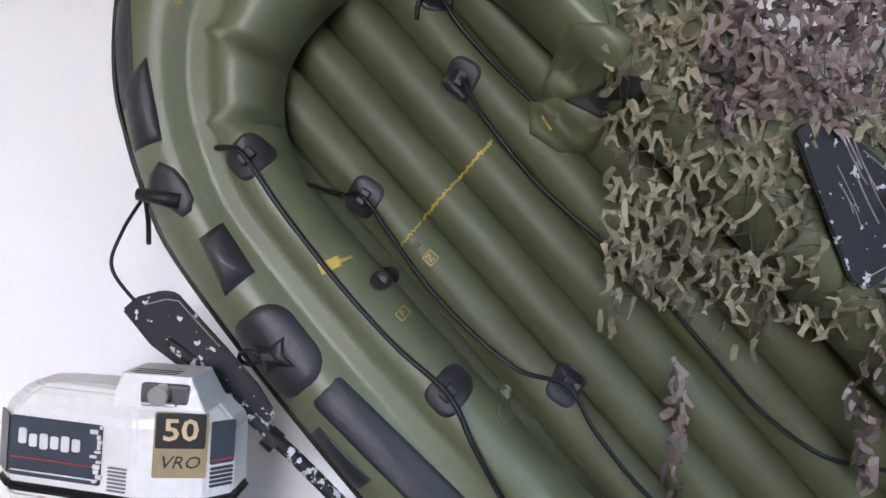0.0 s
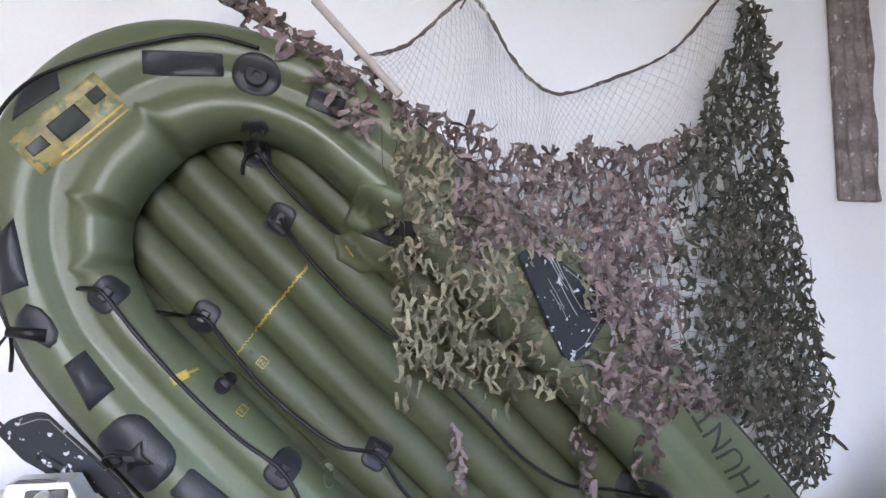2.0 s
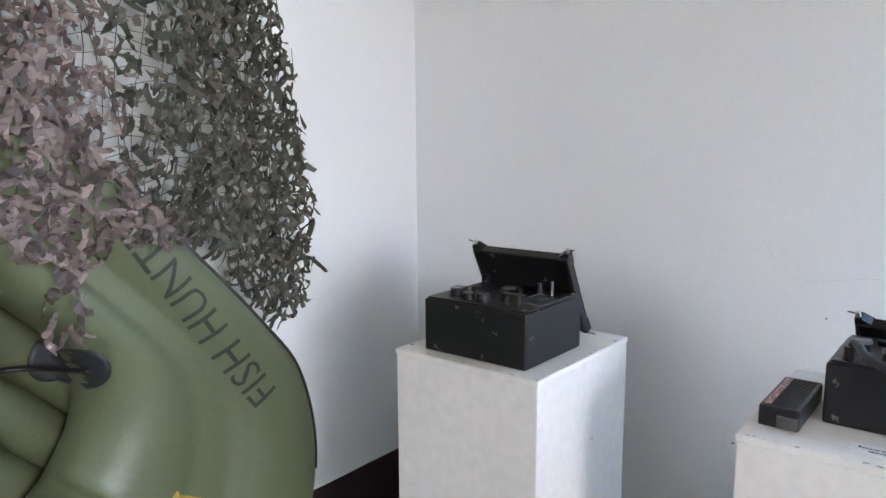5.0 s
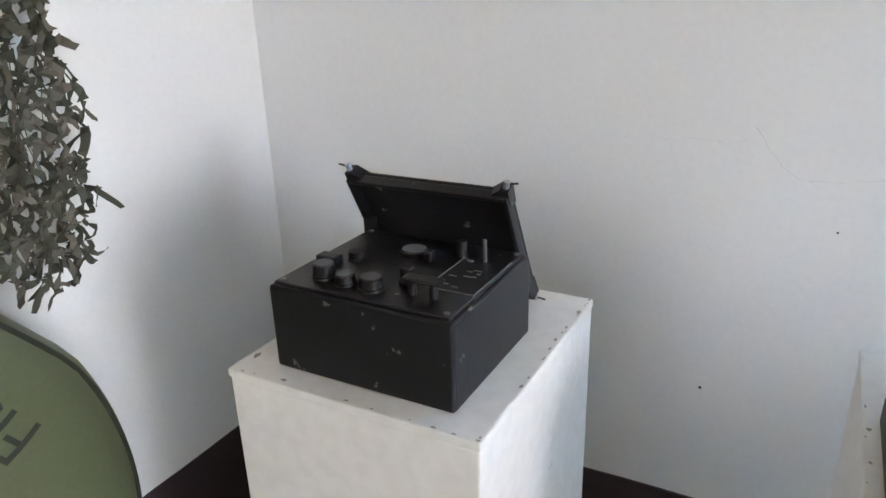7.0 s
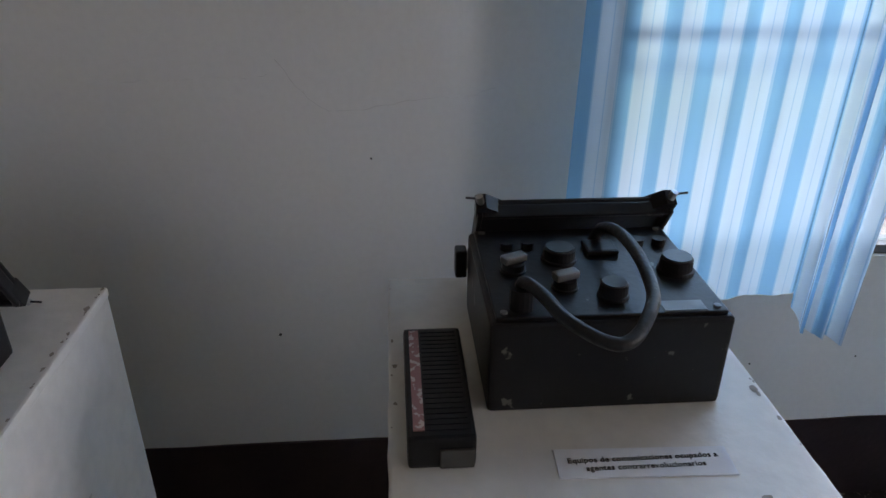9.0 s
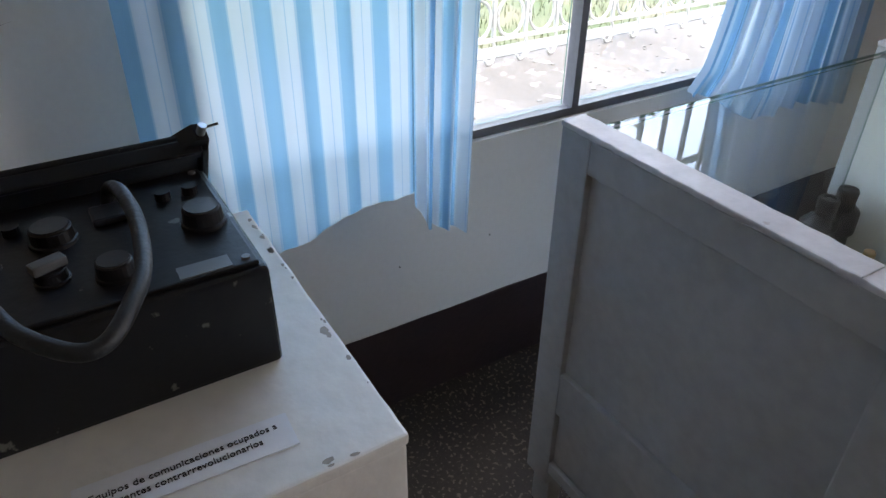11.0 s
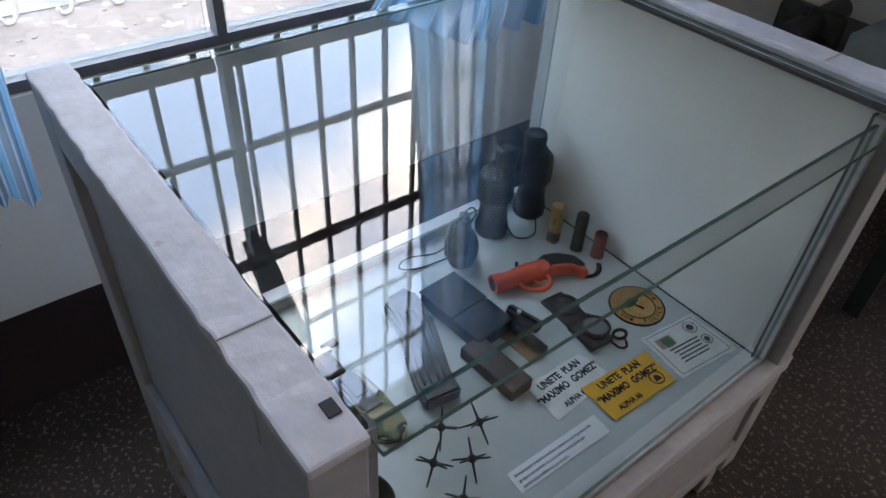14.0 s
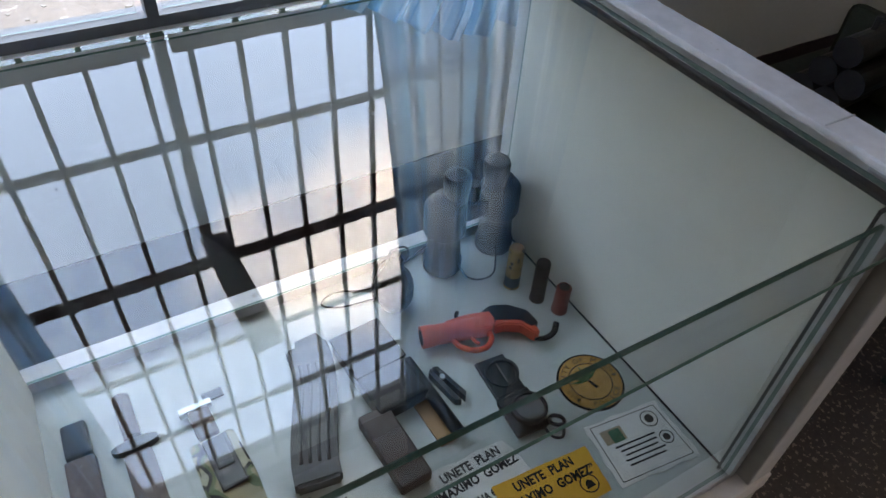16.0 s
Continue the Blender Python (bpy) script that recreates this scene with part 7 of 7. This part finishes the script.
# knives and sheaths
ks = thing("camouflage_sheath", (-0.69, -2.545, Z0), "camouflage printed knife sheath with a grey clip plate", "sheath")
KM = lay(-0.700, -2.548, 3)
bm = bmesh.new()
prism(bm, [(-0.030, 0.075), (0.030, 0.075), (0.034, 0.0), (0.030, -0.055), (0.016, -0.078), (-0.006, -0.082), (-0.024, -0.060), (-0.034, 0.0)], 0.009, KM @ Matrix.Translation((0, 0, 0.0005)))
bmesh.ops.bevel(bm, geom=list(bm.edges), offset=0.003, segments=2, affect="EDGES")
body = part("sheath", bm, M_CAMO, ks)
block(ks, KM, -0.014, 0.020, -0.012, 0.070, 0.0096, 0.014, M_BAKELITE, "clip_plate", "grey clip plate", 0.003)
block(ks, KM, -0.008, 0.014, 0.018, 0.064, 0.014, 0.017, M_BAKELITE, "clip", "", 0.002)
part("eyelet", cylm(KM @ Vector((0.012, -0.066, 0.009)), KM @ Vector((0.012, -0.066, 0.0115)), 0.006, n=16), M_DARKMET, ks)
block(ks, KM, -0.016, 0.014, 0.076, 0.125, 0.001, 0.014, M_LEATHER, "knife_handle", "", 0.005)
block(ks, KM, -0.026, 0.020, 0.125, 0.135, 0.001, 0.012, M_STEEL, "pommel", "", 0.002)
block(ks, KM, 0.012, 0.040, 0.135, 0.150, 0.0005, 0.004, M_DARKMET, "snap_strap", "", 0.001)

kn = thing("combat_knife", (-0.68, -2.455, Z0), "worn knife in a brown leather sheath", "knife")
NM = lay(-0.690, -2.456, 1)
bm = bmesh.new()
prism(bm, [(-0.018, 0.090), (0.018, 0.090), (0.019, -0.02), (0.012, -0.066), (0.002, -0.092), (-0.008, -0.078), (-0.019, -0.02)], 0.010, NM @ Matrix.Translation((0, 0, 0.0005)))
bmesh.ops.bevel(bm, geom=list(bm.edges), offset=0.0025, segments=2, affect="EDGES")
part("sheath", bm, M_LEATHER, kn)
bm = bmesh.new()
prism(bm, [(x * 0.060, y * 0.018) for x, y in [(0.5 * math.cos(a), 0.5 * math.sin(a)) for a in [2 * math.pi * i / 20 for i in range(20)]]], 0.012, NM @ Matrix.Translation((0.0, 0.100, 0.001)))
part("guard", bm, M_DARKMET, kn)
part("handle", cylm(NM @ Vector((0, 0.108, 0.012)), NM @ Vector((0, 0.180, 0.012)), 0.0115, n=16), M_LEATHER, kn)

sh = thing("bayonet_scabbard", (-0.68, -2.385, Z0), "brown scuffed leather scabbard with a black tip", "scabbard")
SM = lay(-0.690, -2.386, -1)
block(sh, SM, -0.019, 0.019, -0.078, 0.11, 0.0005, 0.016, M_LEATHER, "scabbard", "", 0.004)
block(sh, SM, -0.020, 0.020, -0.094, -0.078, 0.0005, 0.017, M_BLACKP, "tip", "", 0.004)
block(sh, SM, -0.016, 0.016, 0.11, 0.165, 0.001, 0.02, M_BLACKP, "handle", "", 0.005)

# rolled web belt
be = thing("web_belt", (-0.90, -2.43, Z0), "rolled olive webbing belt with a dark buckle", "belt")


def band(points, z0, z1, name, lean_out=0.0):
    line = smooth_line([(x, y, 0) for x, y in points], 10)
    bm = bmesh.new()
    rows = []
    for i, p in enumerate(line):
        d = (line[min(i + 1, len(line) - 1)] - line[max(i - 1, 0)]).normalized()
        n3 = Vector((-d.y, d.x, 0)) * 0.0013
        o = Vector((-d.y, d.x, 0)) * lean_out
        foot = [bm.verts.new(p + n3 + Vector((0, 0, z0))), bm.verts.new(p - n3 + Vector((0, 0, z0)))]
        left = [bm.verts.new(p + n3 * (1 + 0.25 * (k % 2)) + o * (k / 9) + Vector((0, 0, z0 + (z1 - z0) * k / 9))) for k in range(1, 10)]
        right = [bm.verts.new(p - n3 * (1 + 0.25 * (k % 2)) + o * (k / 9) + Vector((0, 0, z0 + (z1 - z0) * k / 9))) for k in range(1, 10)]
        rows.append([foot[0]] + left + right[::-1] + [foot[1]])
    for a, b in zip(rows, rows[1:]):
        for k in range(len(a)):
            bm.faces.new((a[k], a[(k + 1) % len(a)], b[(k + 1) % len(b)], b[k]))
    bm.faces.new(rows[0][::-1])
    bm.faces.new(rows[-1])
    bmesh.ops.recalc_face_normals(bm, faces=bm.faces)
    return part(name, bm, M_WEB, be)


band([(-0.925, -2.368), (-0.93, -2.41), (-0.945, -2.46), (-0.945, -2.50), (-0.915, -2.515), (-0.885, -2.495), (-0.875, -2.45), (-0.885, -2.41), (-0.91, -2.39)], Z0 + 0.0005, Z0 + 0.050, "strap", 0.006)
band([(-0.915, -2.385), (-0.87, -2.40), (-0.83, -2.405), (-0.805, -2.425), (-0.812, -2.46), (-0.84, -2.475), (-0.865, -2.47), (-0.872, -2.44)], Z0 + 0.0005, Z0 + 0.048, "strap", 0.008)
for x, y in ((-0.936, -2.425), (-0.949, -2.472), (-0.848, -2.401)):
    part("eyelet", cylm((x - 0.0035, y, Z0 + 0.027), (x + 0.002, y, Z0 + 0.027), 0.0035, n=12), M_STEEL, be)
bk2 = part("buckle", boxm(-0.934, -0.922, -2.378, -2.352, Z0 + 0.0005, Z0 + 0.052, bevel=0.003), M_DARKMET, be, "dark metal buckle")
part("prong", boxm(-0.922, -0.905, -2.362, -2.350, Z0 + 0.02, Z0 + 0.05, bevel=0.002), M_DARKMET, bk2)

# ---- table with field gear beyond the case ----
tb = thing("field_table", (-0.6, -4.2, 0), "dark green wooden table by the wall", "table")
part("tabletop", boxm(-0.97, -0.30, -4.62, -3.90, 0.445, 0.47, bevel=0.003), M_TABLE, tb)
for x in (-0.935, -0.335):
    for y in (-3.94, -4.58):
        part("leg", boxm(x - 0.022, x + 0.022, y - 0.022, y + 0.022, 0, 0.445, bevel=0.003), M_TABLE, tb)
part("apron", boxm(-0.945, -0.925, -4.55, -3.97, 0.37, 0.444), M_TABLE, tb)
part("apron", boxm(-0.90, -0.37, -3.945, -3.93, 0.37, 0.444), M_TABLE, tb)
tc = thing("caption_card", (-0.93, -3.98, 0.47), "small white caption card on the table corner", "caption card", "caption cards")
part("sheet", boxm(-0.955, -0.915, -4.04, -3.92, 0.4705, 0.472, turn=Matrix.Rotation(0.15, 4, "Z")), M_WHITEP, tc)
gp = thing("equipment_pack", (-0.74, -4.06, 0.47), "grey-green moulded equipment pack with a carry opening", "equipment pack")
bm = boxm(-0.86, -0.62, -4.16, -3.95, 0.4705, 0.69, bevel=0.035, segs=4)
for v in bm.verts:
    if v.co.z > 0.66:
        v.co.x += 0.015 if v.co.x < -0.74 else -0.02
part("shell", bm, M_OLIVEGEAR, gp, "", True)
bm = bmesh.new()
prism(bm, [(-0.045, 0.0), (-0.005, 0.026), (0.05, 0.022), (0.02, -0.024)], 0.003, Matrix.Translation((-0.72, -4.03, 0.69)) @ Matrix.Rotation(radians(-60), 4, "Z"))
part("carry_opening", bm, M_INK, gp, "dark three-cornered opening")
for k in range(5):
    part("rib", boxm(-0.885, -0.850, -4.13 + 0.035 * k, -4.113 + 0.035 * k, 0.475, 0.655 - 0.004 * k, bevel=0.004), M_OLIVEGEAR, gp)
bm = bmesh.new()
tube(bm, [(-0.80 + 0.055 * math.cos(a), -4.07 + 0.04 * math.sin(a), 0.694) for a in [2 * math.pi * i / 24 for i in range(19)]], 0.004, n=6, steps=1, up=(0, 0, 1))
part("wire_handle", bm, M_STEEL, gp, "", True)
part("knob", cylm((-0.845, -3.965, 0.63), (-0.852, -3.945, 0.66), 0.012, n=14), M_BLACKP, gp)
tbn = thing("tube_bundle", (-0.56, -4.05, 0.47), "bundle of dark metal tubes strapped together", "tube bundle")
for k, (dx, dz) in enumerate(((0, 0.032), (0.066, 0.032), (0.033, 0.089), (-0.033, 0.089), (0.0, 0.146))):
    part("tube", cylm((-0.50 + dx, -3.93, 0.47 + dz + 0.0005), (-0.48 + dx, -4.22, 0.47 + dz + 0.0005), 0.0315, n=18), M_DARKMET, tbn)
    part("tube_end", cylm((-0.50 + dx, -3.93, 0.4705 + dz), (-0.5005 + dx, -3.922, 0.4705 + dz), 0.0318, n=18), M_DARKMET, tbn)
part("strap", boxm(-0.566, -0.39, -4.08, -4.06, 0.475, 0.652, bevel=0.02), M_WEB, tbn)
part("sight", cylm((-0.49, -4.0, 0.645), (-0.49, -4.0, 0.675), 0.007, n=10), M_DARKMET, tbn)
